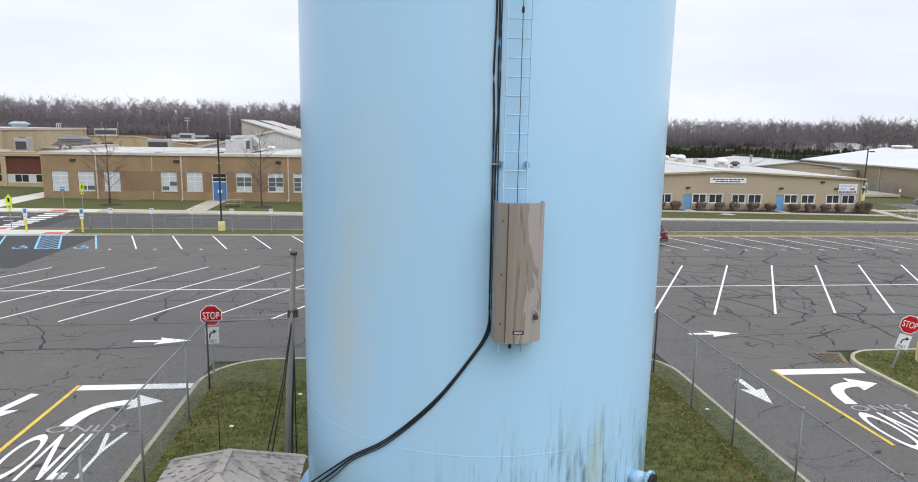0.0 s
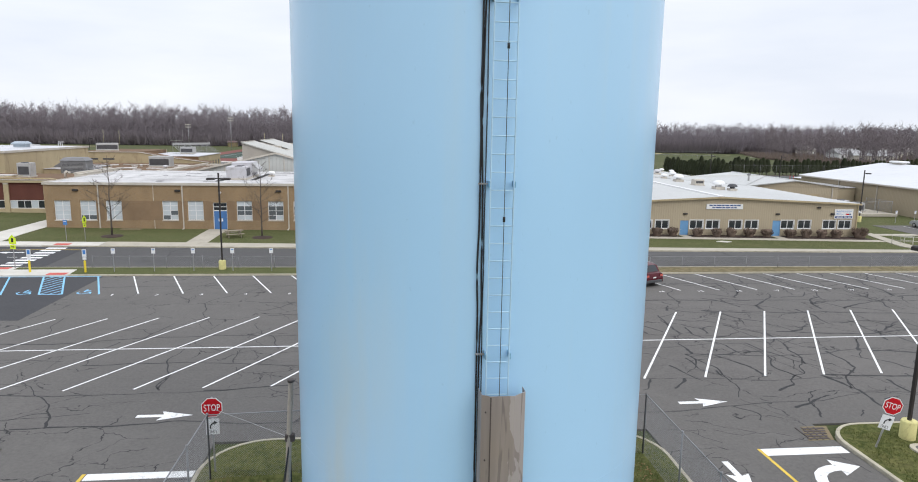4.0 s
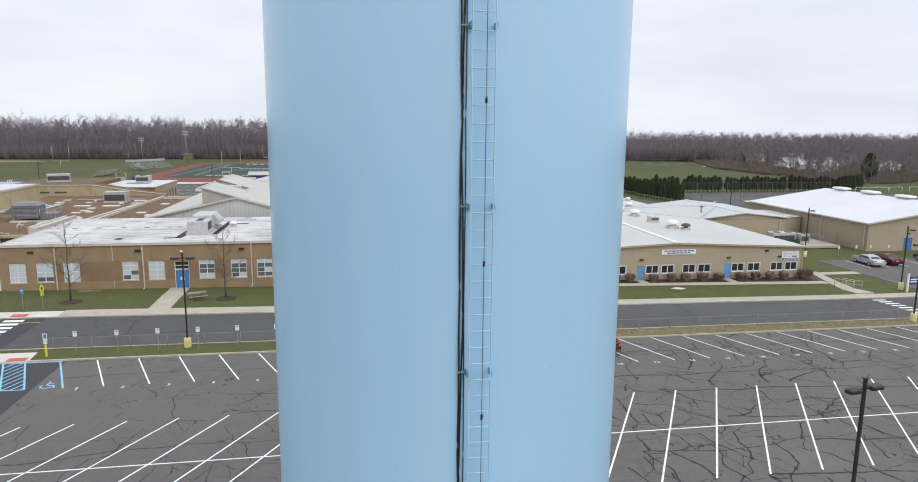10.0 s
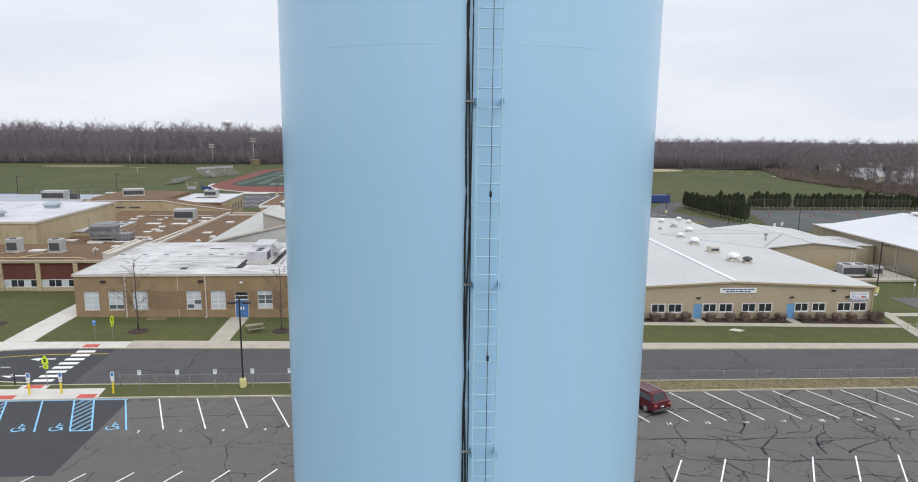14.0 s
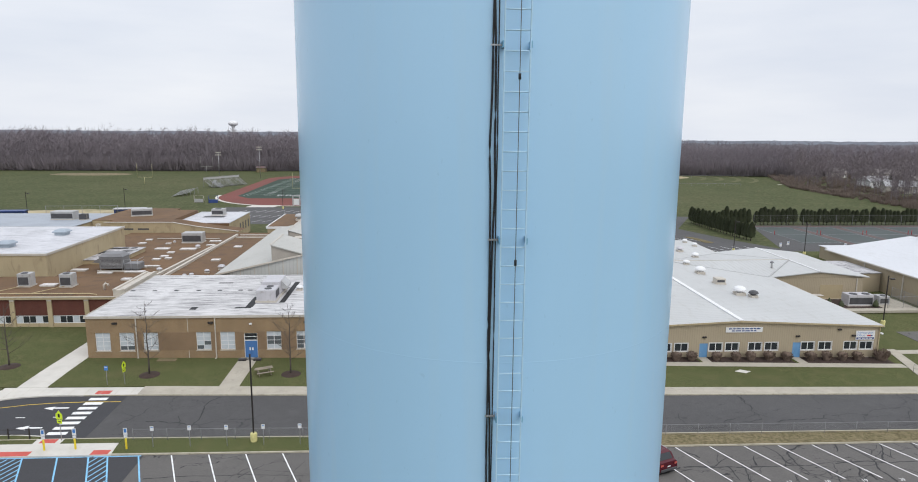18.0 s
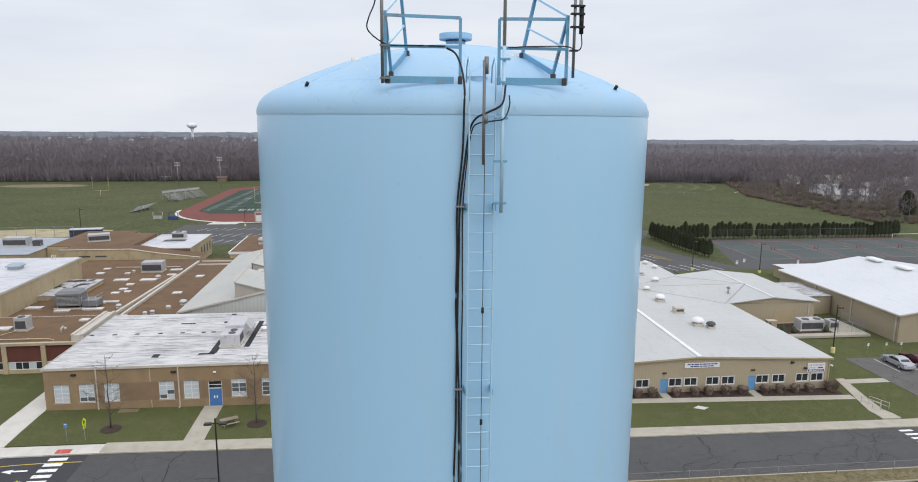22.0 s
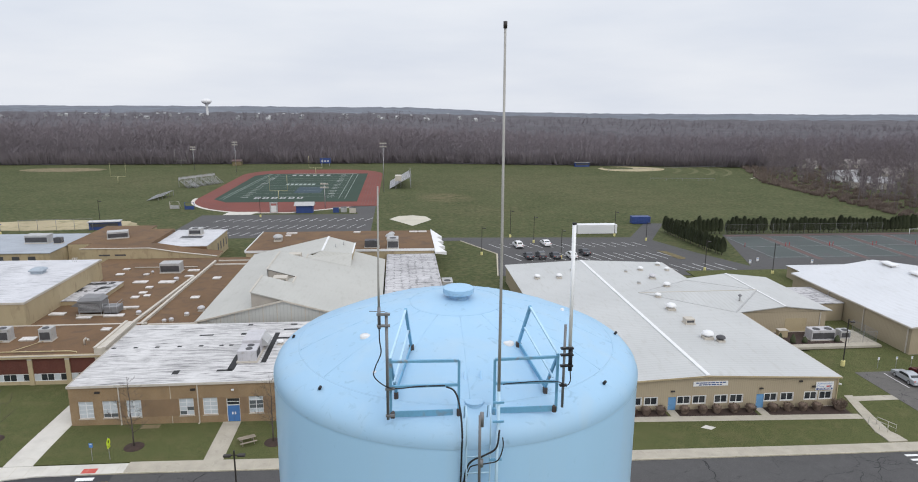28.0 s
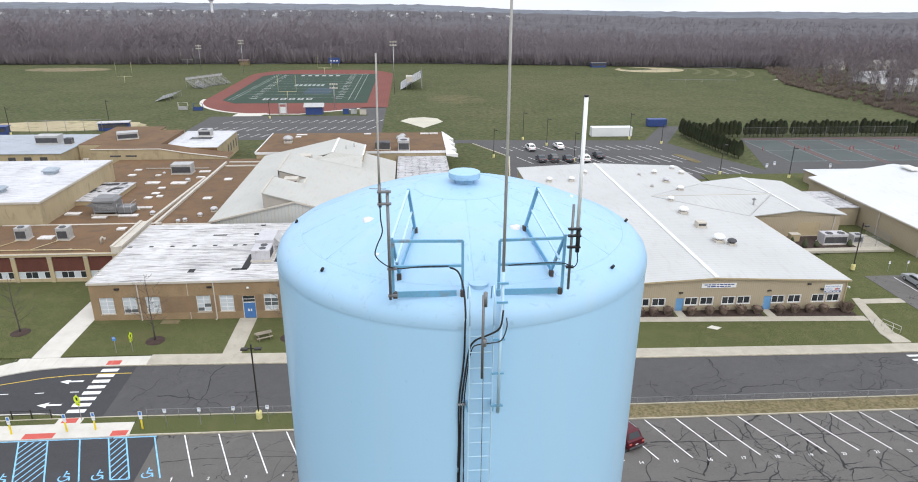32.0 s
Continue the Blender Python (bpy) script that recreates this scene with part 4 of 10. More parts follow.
def slant(x0, a0, b0, x1, a1, b1, lift):
    """A band along x whose near edge runs from a0 to a1 and far edge from b0 to b1."""
    g_, ts = Geo(), steps(0, 1, 0.08)
    for t0, t1 in zip(ts, ts[1:]):
        v = []
        for t_, far in ((t0, 0), (t1, 0), (t1, 1), (t0, 1)):
            x_, y_ = x0 + (x1 - x0) * t_, (b0 + (b1 - b0) * t_) if far else (a0 + (a1 - a0) * t_)
            v.append((x_, y_, gz(x_, y_) + lift))
        v += [(v[0][0], v[0][1], v[0][2] - 0.2), (v[1][0], v[1][1], v[1][2] - 0.2)]
        g_.add(v, [(0, 1, 2, 3), (4, 5, 1, 0)])
    return g_


solid("office_path", slant(22, 60.4, 61.7, 58.9, 59.4, 60.75, 0.13), "concrete", "narrow concrete walk before the offices", "path")
for a, b in ((22.5, 33.3), (34.8, 45.4), (47.0, 58.2)):
    solid("mulch_bed", slant(a, 61.72 - 0.0257 * (a - 22), 63.15, b, 61.72 - 0.0257 * (b - 22), 63.15, 0.14), "mulch", "dark bark mulch bed under clipped shrubs", "mulch bed")
for x in (34.4, 46.6):
    solid("door_landing", drape(x - 0.72, 60.9, x + 0.72, 63.15, 0.135, 0.2), "concrete", "concrete landing before a pale blue door", "path")
# diagonal path with steps to the side lot
rows_ = ((53.2, 57.5, 59.9), (55.0, 57.7, 59.9), (55.7, 57.65, 59.65), (56.4, 57.9, 59.8), (57.1, 58.1, 59.95), (59.3, 58.8, 60.4), (66.0, 60.7, 61.9))
g = Geo()
for k, ((ya, la, ra), (yb, lb, rb)) in enumerate(zip(rows_, rows_[1:])):
    za = gz(58, ya) + 0.15 - 0.02 * (k in (1, 2, 3))
    zb = za if k in (1, 2, 3) else gz(58, yb) + 0.15
    g.add([(la, ya, za), (ra, ya, za), (rb, yb, zb), (lb, yb, zb), (la, ya, za - 0.35), (ra, ya, za - 0.35), (rb, yb, zb - 0.35), (lb, yb, zb - 0.35)], [(0, 1, 2, 3), (4, 5, 1, 0), (1, 5, 6, 2), (2, 6, 7, 3), (3, 7, 4, 0)])
solid("steps_path", g, "concrete", "concrete path stepping up beside the offices", "path")
solid("side_path", slant(60.6, 64.3, 65.7, 68.6, 64.3, 65.7, 0.135), "concrete", "concrete walk to the side lot", "path")
solid("lawn_5", drape(57.2, 62.7, 66, 82, 0.1, 0.2), "grass", "lawn between the offices and the side lot", "lawn")
side_lot = solid("side_lot", drape(67.6, 55, 140, 73.4, 0.14, 0.3), "asphalt", "side parking lot by the offices", "parking lot")
for k in range(6):
    part("stall_line", drape(71.8 + 3.2 * k, 67.6, 71.92 + 3.2 * k, 72.8, 0.146), "paint_white", side_lot)


def strip(name, poly, material, parent, z=0.004, label=""):
    return part(name, Geo().prism(poly, z - 0.003, z), material, parent, label)


def line(p, q, w):
    p, q = Vector(p), Vector(q)
    n = (q - p).normalized()
    n = Vector((-n.y, n.x)) * (w / 2)
    return [tuple(p + n), tuple(p - n), tuple(q - n), tuple(q + n)]


# centre double row: slanted lines at 3.21 m, tied by one long line
for i in range(-11, 8):
    x = -17.25 + 3.17 * i
    strip("stall_line", line((x, 15.6), (x + 6.65, 27.55), 0.11), "paint_white", lot)
for i in range(-2, 14):
    x = 17.32 + 3.24 * i
    strip("stall_line", line((x, 15.5), (x + 6.9, 27.42), 0.11), "paint_white", lot)
strip("centre_line", line((-60, 21.5), (70, 21.5), 0.1), "paint_white", lot, 0.005)
# row along the verge: lines slant the other way
for i in range(1, 28):
    x = -23.72 + 3.18 * i
    dy = 0.0 if x < 10 else -0.45
    strip("stall_line", line((x, 33.95 + dy), (x - 2.5, 39.9 + bend(x, 39.95)), 0.11), "paint_white", lot, 0.006)
for x in (-23.3, -30.1, -38.3, -41.0):
    strip("stall_line", line((x, 33.95), (x - 2.5, 39.8), 0.13), "paint_blue", lot_new, 0.011)
for i in range(24):
    if i == 0:
        me = Geo().prism([(0.1, 0), (0.18, 0), (0.18, 0.5), (0.1, 0.5), (0.0, 0.4), (0.03, 0.36), (0.1, 0.4)], -0.002, 0.0).mesh("stall_number")
    else:
        me = text_mesh(str(i + 1), 0.40 if i > 8 else 0.22, 0.38)
    part("stall_number", me, "paint_white", lot, "white stall number", (-23.72 + 3.18 * i + 1.3, 33.45 if i < 10 else 33.0, 0.006))
# accessible stalls
for x, w in ((-27.5, 1.6), (-35.6, 2.6)):
    for k in range(-2, 8):
        ya, yb = 34.0 + 0.8 * k, 34.0 + 0.8 * k + 1.25 * w
        ta, tb = max(0.0, (34.05 - ya) / (yb - ya)), min(1.0, (39.7 - ya) / (yb - ya))
        if tb - ta > 0.08:
            pq = [(x + w * t_ - (ya + (yb - ya) * t_ - 34.0) * 2.5 / 5.9, ya + (yb - ya) * t_) for t_ in (ta, tb)]
            strip("hatch_line", line(pq[0], pq[1], 0.11), "paint_blue", lot_new, 0.011)
    for a in (0.0, w):
        strip("stall_line", line((x + a, 34.0), (x + a - 2.5, 39.8), 0.13), "paint_blue", lot_new, 0.012)
    strip("stall_line", line((x, 34.0), (x + w, 34.0), 0.12), "paint_blue", lot_new, 0.0125)
strip("kerb_line", line((-29.6, 39.84), (-25.6, 39.84), 0.16), "paint_blue", lot_new, 0.011)
strip("kerb_line", line((-46, 39.84), (-29.7, 39.84), 0.12), "paint_blue", lot_new, 0.011)


def access_symbol(x, y):
    g = Geo()
    ring = [(x + 0.42 * math.cos(a), y + 0.42 * math.sin(a)) for a in [radians(150 + 15 * k) for k in range(15)]]
    for a, b in zip(ring, ring[1:]):
        g.add([(*p, 0.011) for p in line(a, b, 0.12)], [(0, 1, 2, 3)])
    for a, b in (((x - 0.1, y + 0.9), (x - 0.05, y + 0.1)), ((x - 0.05, y + 0.15), (x + 0.4, y + 0.12)), ((x + 0.4, y + 0.15), (x + 0.6, y - 0.35)), ((x - 0.1, y + 0.55), (x + 0.3, y + 0.5))):
        g.add([(*p, 0.012) for p in line(a, b, 0.13)], [(0, 1, 2, 3)])
    return part("access_symbol", g, "paint_blue", lot_new, "blue painted access symbol")


for x in (-24.6, -28.8, -31.6, -36.9):
    access_symbol(x, 34.5)


def arrow_straight(x, y, turn, size, parent, mat_="paint_white"):
    pts = [(-1.2, -0.13), (-0.08, -0.12), (-0.22, -0.46), (1.2, 0), (-0.22, 0.46), (-0.08, 0.12), (-1.2, 0.13)]
    c, s = math.cos(radians(turn)), math.sin(radians(turn))
    return part("direction_arrow", Geo().prism([(x + size * (a * c - b * s), y + size * (a * s + b * c)) for a, b in pts], 0.001, 0.007), mat_, parent, "white painted arrow")


def arrow_turn(x, y, parent):
    """A bent arrow: up from (x, y), then to the right."""
    mid = [(x - 0.1, y + 0.02), (x - 0.04, y + 0.5), (x + 0.06, y + 0.9), (x + 0.26, y + 1.28), (x + 0.55, y + 1.52), (x + 0.9, y + 1.66), (x + 1.2, y + 1.7)]
    lft, rgt = [], []
    for i, q in enumerate(mid):
        d = (Vector(mid[min(i + 1, 6)]) - Vector(mid[max(i - 1, 0)])).normalized()
        lft.append((q[0] - d.y * 0.21, q[1] + d.x * 0.21))
        rgt.append((q[0] + d.y * 0.21, q[1] - d.x * 0.21))
    poly = lft + [(x + 1.2, y + 2.3), (x + 2.15, y + 1.72), (x + 1.2, y + 1.12)] + rgt[::-1]
    return part("turn_arrow", Geo().prism(poly, 0.001, 0.007), "paint_white", parent, "white painted right-turn arrow")


arrow_straight(-11.65, 12.55, 0, 0.98, lot)
arrow_straight(12.5, 12.45, 0, 0.98, lot)
arrow_straight(-14.4, 5.7, 252, 1.2, drive_1)
arrow_straight(10.75, 5.9, 270, 0.95, drive_2)
arrow_turn(-11.7, 4.5, drive_1)
arrow_turn(13.6, 4.6, drive_2)
for x, y, d in ((-12.55, 1.35, drive_1), (12.95, 1.3, drive_2)):
    part("word_only", text_mesh("ONLY", 2.75, 2.65), "paint_white", d, "white painted lane word", (x, y, 0.006))
    part("worn_word", text_mesh("ONLY", 2.2, 0.45), "paint_faded", d, "older worn lane word", (x + 0.3, y + 2.75, 0.005))
strip("stop_bar", [(-12.75, 7.3), (-9.0, 7.3), (-9.0, 7.75), (-12.75, 7.75)], "paint_white", drive_1, 0.006)
strip("stop_bar", [(12.6, 7.35), (16.1, 7.35), (16.1, 7.9), (12.6, 7.9)], "paint_white", drive_2, 0.006)
strip("lane_line", line((-12.85, 7.75), (-12.9, -40), 0.13), "paint_yellow", drive_1, 0.008)
strip("lane_line", line((12.6, 7.9), (12.7, 1.7), 0.13), "paint_yellow", drive_2, 0.008)
# storm drain
drain = solid("storm_drain", Geo().prism([(15.1, 8.45), (16.2, 8.45), (16.7, 9.7), (15.5, 9.7)], -0.1, 0.003), "soil", "sunken kerbside drain apron", "drain")
for k in range(5):
    y = 8.55 + 0.22 * k
    part("drain_bar", Geo().box(15.15 + 0.08 * k, y, 0.0, 16.05 + 0.1 * k, y + 0.12, 0.02), "rust", drain)
for k in range(4):
    part("drain_bar", Geo().box(15.2 + 0.27 * k, 8.5, 0.0, 15.26 + 0.27 * k, 9.6, 0.024), "rust", drain)

# open cracks in the old surfaces: ragged branching runs of dark filler
def crack_run(g_, rng, x, y, ang, length, w, z_of, inside, depth=0, wild=0.34):
    a0, gone = ang, 0.0
    prev = None
    while gone < length:
        f = 1.0 - 0.6 * gone / length
        ww = w * f * rng.uniform(0.55, 1.25) / 2
        nx_, ny_ = -math.sin(ang) * ww, math.cos(ang) * ww
        if not inside(x, y):
            return
        k = len(g_.v)
        g_.v += [(x + nx_, y + ny_, z_of(x, y)), (x - nx_, y - ny_, z_of(x, y))]
        if prev is not None:
            g_.f.append((prev, prev + 1, k + 1, k))
            g_.s.append(False)
        prev = k
        d = rng.uniform(0.14, 0.34)
        ang += rng.gauss(0, wild) + 0.22 * (a0 - ang)
        x, y, gone = x + d * math.cos(ang), y + d * math.sin(ang), gone + d
        if depth < 2 and rng.random() < 0.065:
            crack_run(g_, rng, x, y, ang + rng.choice((-1, 1)) * rng.uniform(0.5, 1.3), length * rng.uniform(0.25, 0.55), w * f * 0.75, z_of, inside, depth + 1, wild)


rc = random.Random(5)
on_lot = lambda x, y: 10.3 < y < 39.5 and (x > -25.2 or y < 27.3)
g = Geo()
for k in range(170):
    left = k % 5 == 0
    x, y = (rc.uniform(-48, 6) if left else rc.uniform(6, 62)), rc.uniform(10.5, 39)
    crack_run(g, rc, x, y, rc.choice((0, 0.4, -0.5, 1.3, 1.9, -1.1)) + rc.gauss(0, 0.3), rc.choice((1.2, 2.5, 4, 6)), rc.uniform(0.05, 0.10) if left else rc.uniform(0.10, 0.19), lambda x, y: 0.0025, on_lot, 0, 0.28)
# joints between the paving lanes, opened by frost, and the runs that cross from one to the next
joints = (11.6, 15.4, 19.0, 22.7, 27.8, 31.1, 35.9)
for i, y in enumerate(joints):
    x = -50.0
    while x < 62:
        run = rc.uniform(9, 30)
        crack_run(g, rc, x, y + rc.gauss(0, 0.1), rc.gauss(0, 0.012), run, rc.uniform(0.13, 0.22) if x > 8 else rc.uniform(0.08, 0.13), lambda x, y: 0.0027, on_lot, 2, 0.09)
        x += run * rc.uniform(0.75, 1.15)
    x = -48.0
    top = joints[i + 1] if i < 6 else 39.4
    while x < 60:
        x += rc.uniform(1.6, 5.0) if x > 8 else rc.uniform(5.0, 13.0)
        up = rc.random() < 0.6
        crack_run(g, rc, x, y if up else top, (1.57 if up else -1.57) + rc.gauss(0, 0.45), (top - y) * rc.choice((0.5, 0.8, 1.1, 1.8)), rc.uniform(0.12, 0.24) if x > 8 else rc.uniform(0.07, 0.13), lambda x, y: 0.0026, on_lot, 1, 0.22)
part("crack", g, "tar", lot, "ragged dark open cracks")["kind"] = "stuff"
for drv, x0, x1 in ((drive_1, -16.6, -9.1), (drive_2, 9.0, 16.0)):
    g = Geo()
    for k in range(16):
        crack_run(g, rc, rc.uniform(x0, x1), rc.uniform(-3, 10), rc.uniform(0, 6.28), rc.choice((1.0, 2.0, 3.5)), rc.uniform(0.03, 0.07), lambda x, y: 0.0025, lambda x, y: x0 < x < x1 and -6 < y < 9.9)
    part("crack", g, "tar", drv, "ragged dark open cracks")["kind"] = "stuff"
g = Geo()
on_road = lambda x, y: x > -31.8 and 43.2 < y - bend(x, y) < 52.2
road_z = lambda x, y: gz(x, y - bend(x, y)) + 0.005
for xa, ya, xb, yb in ((-22.3, 52.0, -22.6, 43.8), (-27.9, 46.6, -20, 45.2), (-25.1, 47.6, -25.3, 43.8), (-30.2, 45.8, -28.3, 50), (-20.1, 46.8, -17.3, 46.3), (-18.7, 46.1, -17.9, 43.8), (32.8, 50.8, 32.4, 44.9), (32.4, 44.9, 31.2, 42.4), (24.8, 42.9, 31.8, 43.7), (32.6, 43.2, 43.6, 43.3), (43.9, 45.6, 43.6, 43.3), (45.2, 42.8, 51.9, 43.8), (49.2, 46.9, 49, 42.9), (52.2, 47.7, 51.5, 43.9), (51.6, 49.3, 56, 49.2), (51.3, 47.7, 56.5, 48.5)):
    d = math.hypot(xb - xa, yb - ya)
    crack_run(g, rc, xa, ya, math.atan2(yb - ya, xb - xa), d, 0.19 if d > 5 else 0.13, road_z, on_road, 1)
for k in range(26):
    crack_run(g, rc, rc.uniform(-30, 75), rc.uniform(42.5, 51.5), rc.choice((0.0, 0.2, -0.2, 1.5)) + rc.gauss(0, 0.2), rc.uniform(1.0, 4.5), rc.uniform(0.03, 0.06), road_z, on_road)
part("crack", g, "tar", road, "ragged dark open cracks")["kind"] = "stuff"

# the crossing, and the road's lines
for k in range(8):
    y = 43.9 + 1.05 * k
    part("crossing_bar", drape(-35.9 + 0.045 * k, y + 0.1, -34.1 + 0.045 * k, y + 0.66, 0.018, 0.005), "paint_white", road_new)
    part("crossing_bar", drape(56.2 + 0.12 * k, y, 57.8 + 0.12 * k, y + 0.45, 0.008, 0.005), "paint_white", road)
edge = [(-60, 38.6), (-50, 46.9), (-45, 49.45), (-41, 50.5), (-38.5, 50.85), (-35.8, 51.0), (-32.1, 51.0)]
g = Geo()
for (xa, ya), (xb, yb) in zip(edge[1:], edge[2:]):
    g.add([(xa, ya, gz(xa, ya) + 0.018), (xb, yb, gz(xb, yb) + 0.018), (xb, yb + 0.12, gz(xb, yb) + 0.018), (xa, ya + 0.12, gz(xa, ya) + 0.018)], [(0, 1, 2, 3)])
part("edge_line", g, "paint_yellow", road_new)
for x, y in ((-37.75, 49.75), (-38.1, 45.6)):
    g = Geo()
    z = gz(x, y) + 0.02
    g.add([(x - 1.32, y, z), (x - 0.2, y + 0.5, z), (x - 0.32, y + 0.14, z), (x + 1.12, y + 0.14, z), (x + 1.12, y - 0.14, z), (x - 0.32, y - 0.14, z), (x - 0.2, y - 0.5, z)], [(0, 1, 2, 3, 4, 5, 6)])
    part("lane_arrow", g, "paint_white", road_new, "white painted arrow")
for k in range(6):
    part("lane_dash", drape(-37.15 - 3.53 * k, 47.6, -36.25 - 3.53 * k, 47.72, 0.018), "paint_white", road_new)

# ---------------------------------------------------------------- the standpipe
CX, CY, R = 0.0, 0.08, 4.045
tank = thing("water_tank", (CX, CY, 0), "tall pale blue painted steel standpipe water tank, streaked near its foot", "water tank")
prof = [(R + 0.35, 0.0), (R + 0.35, 0.16), (R, 0.165)] + [(R, z) for z in steps(0.2, 34.15, 2.4)] + [(R - 0.004, 34.28)]
part("shell", Geo().lathe(prof, 128), "tank", tank, "pale blue welded shell with dark run-off streaks")


def dome(r):
    """Height of the roof's skin at a radius."""
    return 35.75 - 0.05 * r - 0.0614 * r * r


knuckle = [(R + 0.006, 34.26), (R + 0.004, 34.36), (3.995, 34.5), (3.895, 34.62), (3.75, 34.72), (3.48, 34.832)] + [(r, dome(r)) for r in (3.2, 2.8, 2.4, 2.0, 1.6, 1.2, 0.8, 0.4, 0.01)]
part("roof", Geo().lathe(knuckle, 128), "tank_top", tank, "low pale blue domed roof")
for z in (3.07, 5.47, 24.60):
    part("weld_seam", Geo().lathe([(R - 0.01, z - 0.012), (R + 0.001 + 0.002 * (z < 4), z - 0.006), (R + 0.001 + 0.002 * (z < 4), z + 0.006), (R - 0.01, z + 0.012)], 128), "tank", tank)
for r in (1.04, 3.5):
    part("weld_seam", Geo().lathe([(r + 0.016, dome(r) - 0.03), (r + 0.012, dome(r + 0.012) + 0.004), (r - 0.012, dome(r - 0.012) + 0.004), (r - 0.016, dome(r) - 0.03)], 96), "tank_top", tank)
for k in range(14):
    an = radians(12 + 360 / 14 * k)
    ca, sa = math.cos(an), math.sin(an)
    part("roof_seam", Geo().tube([(r * ca, r * sa, dome(r)) for r in (1.05, 1.7, 2.3, 2.9, 3.48)], 0.007, 6), "tank_top", tank)
vent = part("roof_vent", Geo().lathe([(0.215, 35.70), (0.205, 35.74), (0.205, 35.86)], 32, 0.04, -0.05), "tank_top", tank, "mushroom vent on the crown")
part("vent_screen", Geo().lathe([(0.212, 35.80), (0.212, 35.83)], 28, 0.04, -0.05), "unit_dark", vent, "dark screened gap")
part("vent_cap", Geo().lathe([(0.20, 35.835), (0.335, 35.835), (0.345, 35.85), (0.345, 35.955), (0.335, 35.965), (0.15, 35.99), (0.005, 35.995)], 40, 0.04, -0.05, False), "tank_top", vent)
for k in range(8):
    an = radians(45 * k + 10)
    part("bolt", Geo().cbox(0.04 + 0.345 * math.cos(an) - 0.012, -0.05 + 0.345 * math.sin(an) - 0.012, 35.89, 0.04 + 0.345 * math.cos(an) + 0.012, -0.05 + 0.345 * math.sin(an) + 0.012, 35.914, 0.004), "tank_top", vent)
for a in (-49, 45, -95, 90, 150, 210):
    x, y = 3.72 * math.sin(radians(a)), -3.72 * math.cos(radians(a))
    lug = part("lifting_lug", Geo().cbox(x - 0.04, y - 0.035, 34.7, x + 0.04, y + 0.035, 34.75, 0.01), "tank_top", tank)
    part("plug", Geo().tube([(x, y - 0.02, 34.74), (x + 0.03, y - 0.05, 34.80)], 0.03, 10), "black", lug)
for x, y in ((-1.99, -1.21), (0.87, -1.96), (2.55, 0.4), (-1.77, -2.44)):
    rr_ = math.hypot(x - CX, y - CY)
    z = dome(rr_) + 0.012
    s = 0.105 if -2.2 < y < -0.5 else 0.035
    part("patch_plate", Geo().lathe([(0.004, z + 0.03), (s, z + 0.028), (s + 0.01, z - 0.06)], 24, x, y), "white", tank, "round pale patch plate")
noz = part("nozzle", Geo().tube([(2.95, -2.72, 1.85), (3.22, -2.99, 1.85)], 0.17, 20), "tank", tank, "flanged side outlet")
part("flange", Geo().tube([(3.22, -2.99, 1.85), (3.27, -3.04, 1.85)], 0.25, 20), "tank", noz)
part("cap", Geo().tube([(3.27, -3.04, 1.85), (3.31, -3.08, 1.85)], 0.2, 20), "black", noz)
part("drip_pipe", Geo().tube([(0.25, -3.96, 0.1), (0.25, -3.96, 5.3)], 0.007, 8), "tank", tank, "thin painted conduit")
g = Geo()
g.lathe([(0.17, 34.6), (0.17, 34.86), (0.18, 34.865), (0.16, 34.875), (0.005, 34.88)], 32, 0.02, -3.42, False)
hatch = part("roof_hatch", g, "tank_top", tank, "round hinged hatch behind the ladder head")
for x in (-0.13, 0.17):
    part("hatch_lug", Geo().bar((x + 0.03, -2.98, 34.99), (x + 0.03, -2.88, 35.19), 0.025, 0.035), "tank", hatch)

# the ladder, its guard and the cables
LY = -4.17
ladder = thing("ladder", (0, 0, 0), "blue painted steel ladder fixed to the tank shell", "ladder")
for x in (-0.2, 0.2):
    part("rail", Geo().box(x - 0.008, LY - 0.03, 5.15, x + 0.008, LY + 0.03, 34.45), "ladder_blue", ladder)
rung = Geo().tube([(-0.2, 0, 0), (0.2, 0, 0)], 0.011, 8).mesh("rung")
for k in range(96):
    z = 5.28 + 0.305 * k
    part("rung", rung, "ladder_blue", ladder, "", (0, LY, z))
for k in range(9):
    z = 8.43 + 3.05 * k
    for x in (-0.21, 0.21):
        part("bracket", Geo().box(x - 0.02 if x < 0 else x - 0.005, LY - 0.02, z - 0.05, x + 0.005 if x < 0 else x + 0.02, -3.93, z + 0.05), "rail_blue", ladder)
for x in (-0.2, 0.2):
    part("grab_rail", Geo().tube([(x, LY, 34.4), (x, LY, 35.0), (x, LY + 0.12, 35.12), (x, LY + 0.35, 35.0), (x, LY + 0.42, 34.75)], 0.012, 8), "ladder_blue", ladder)

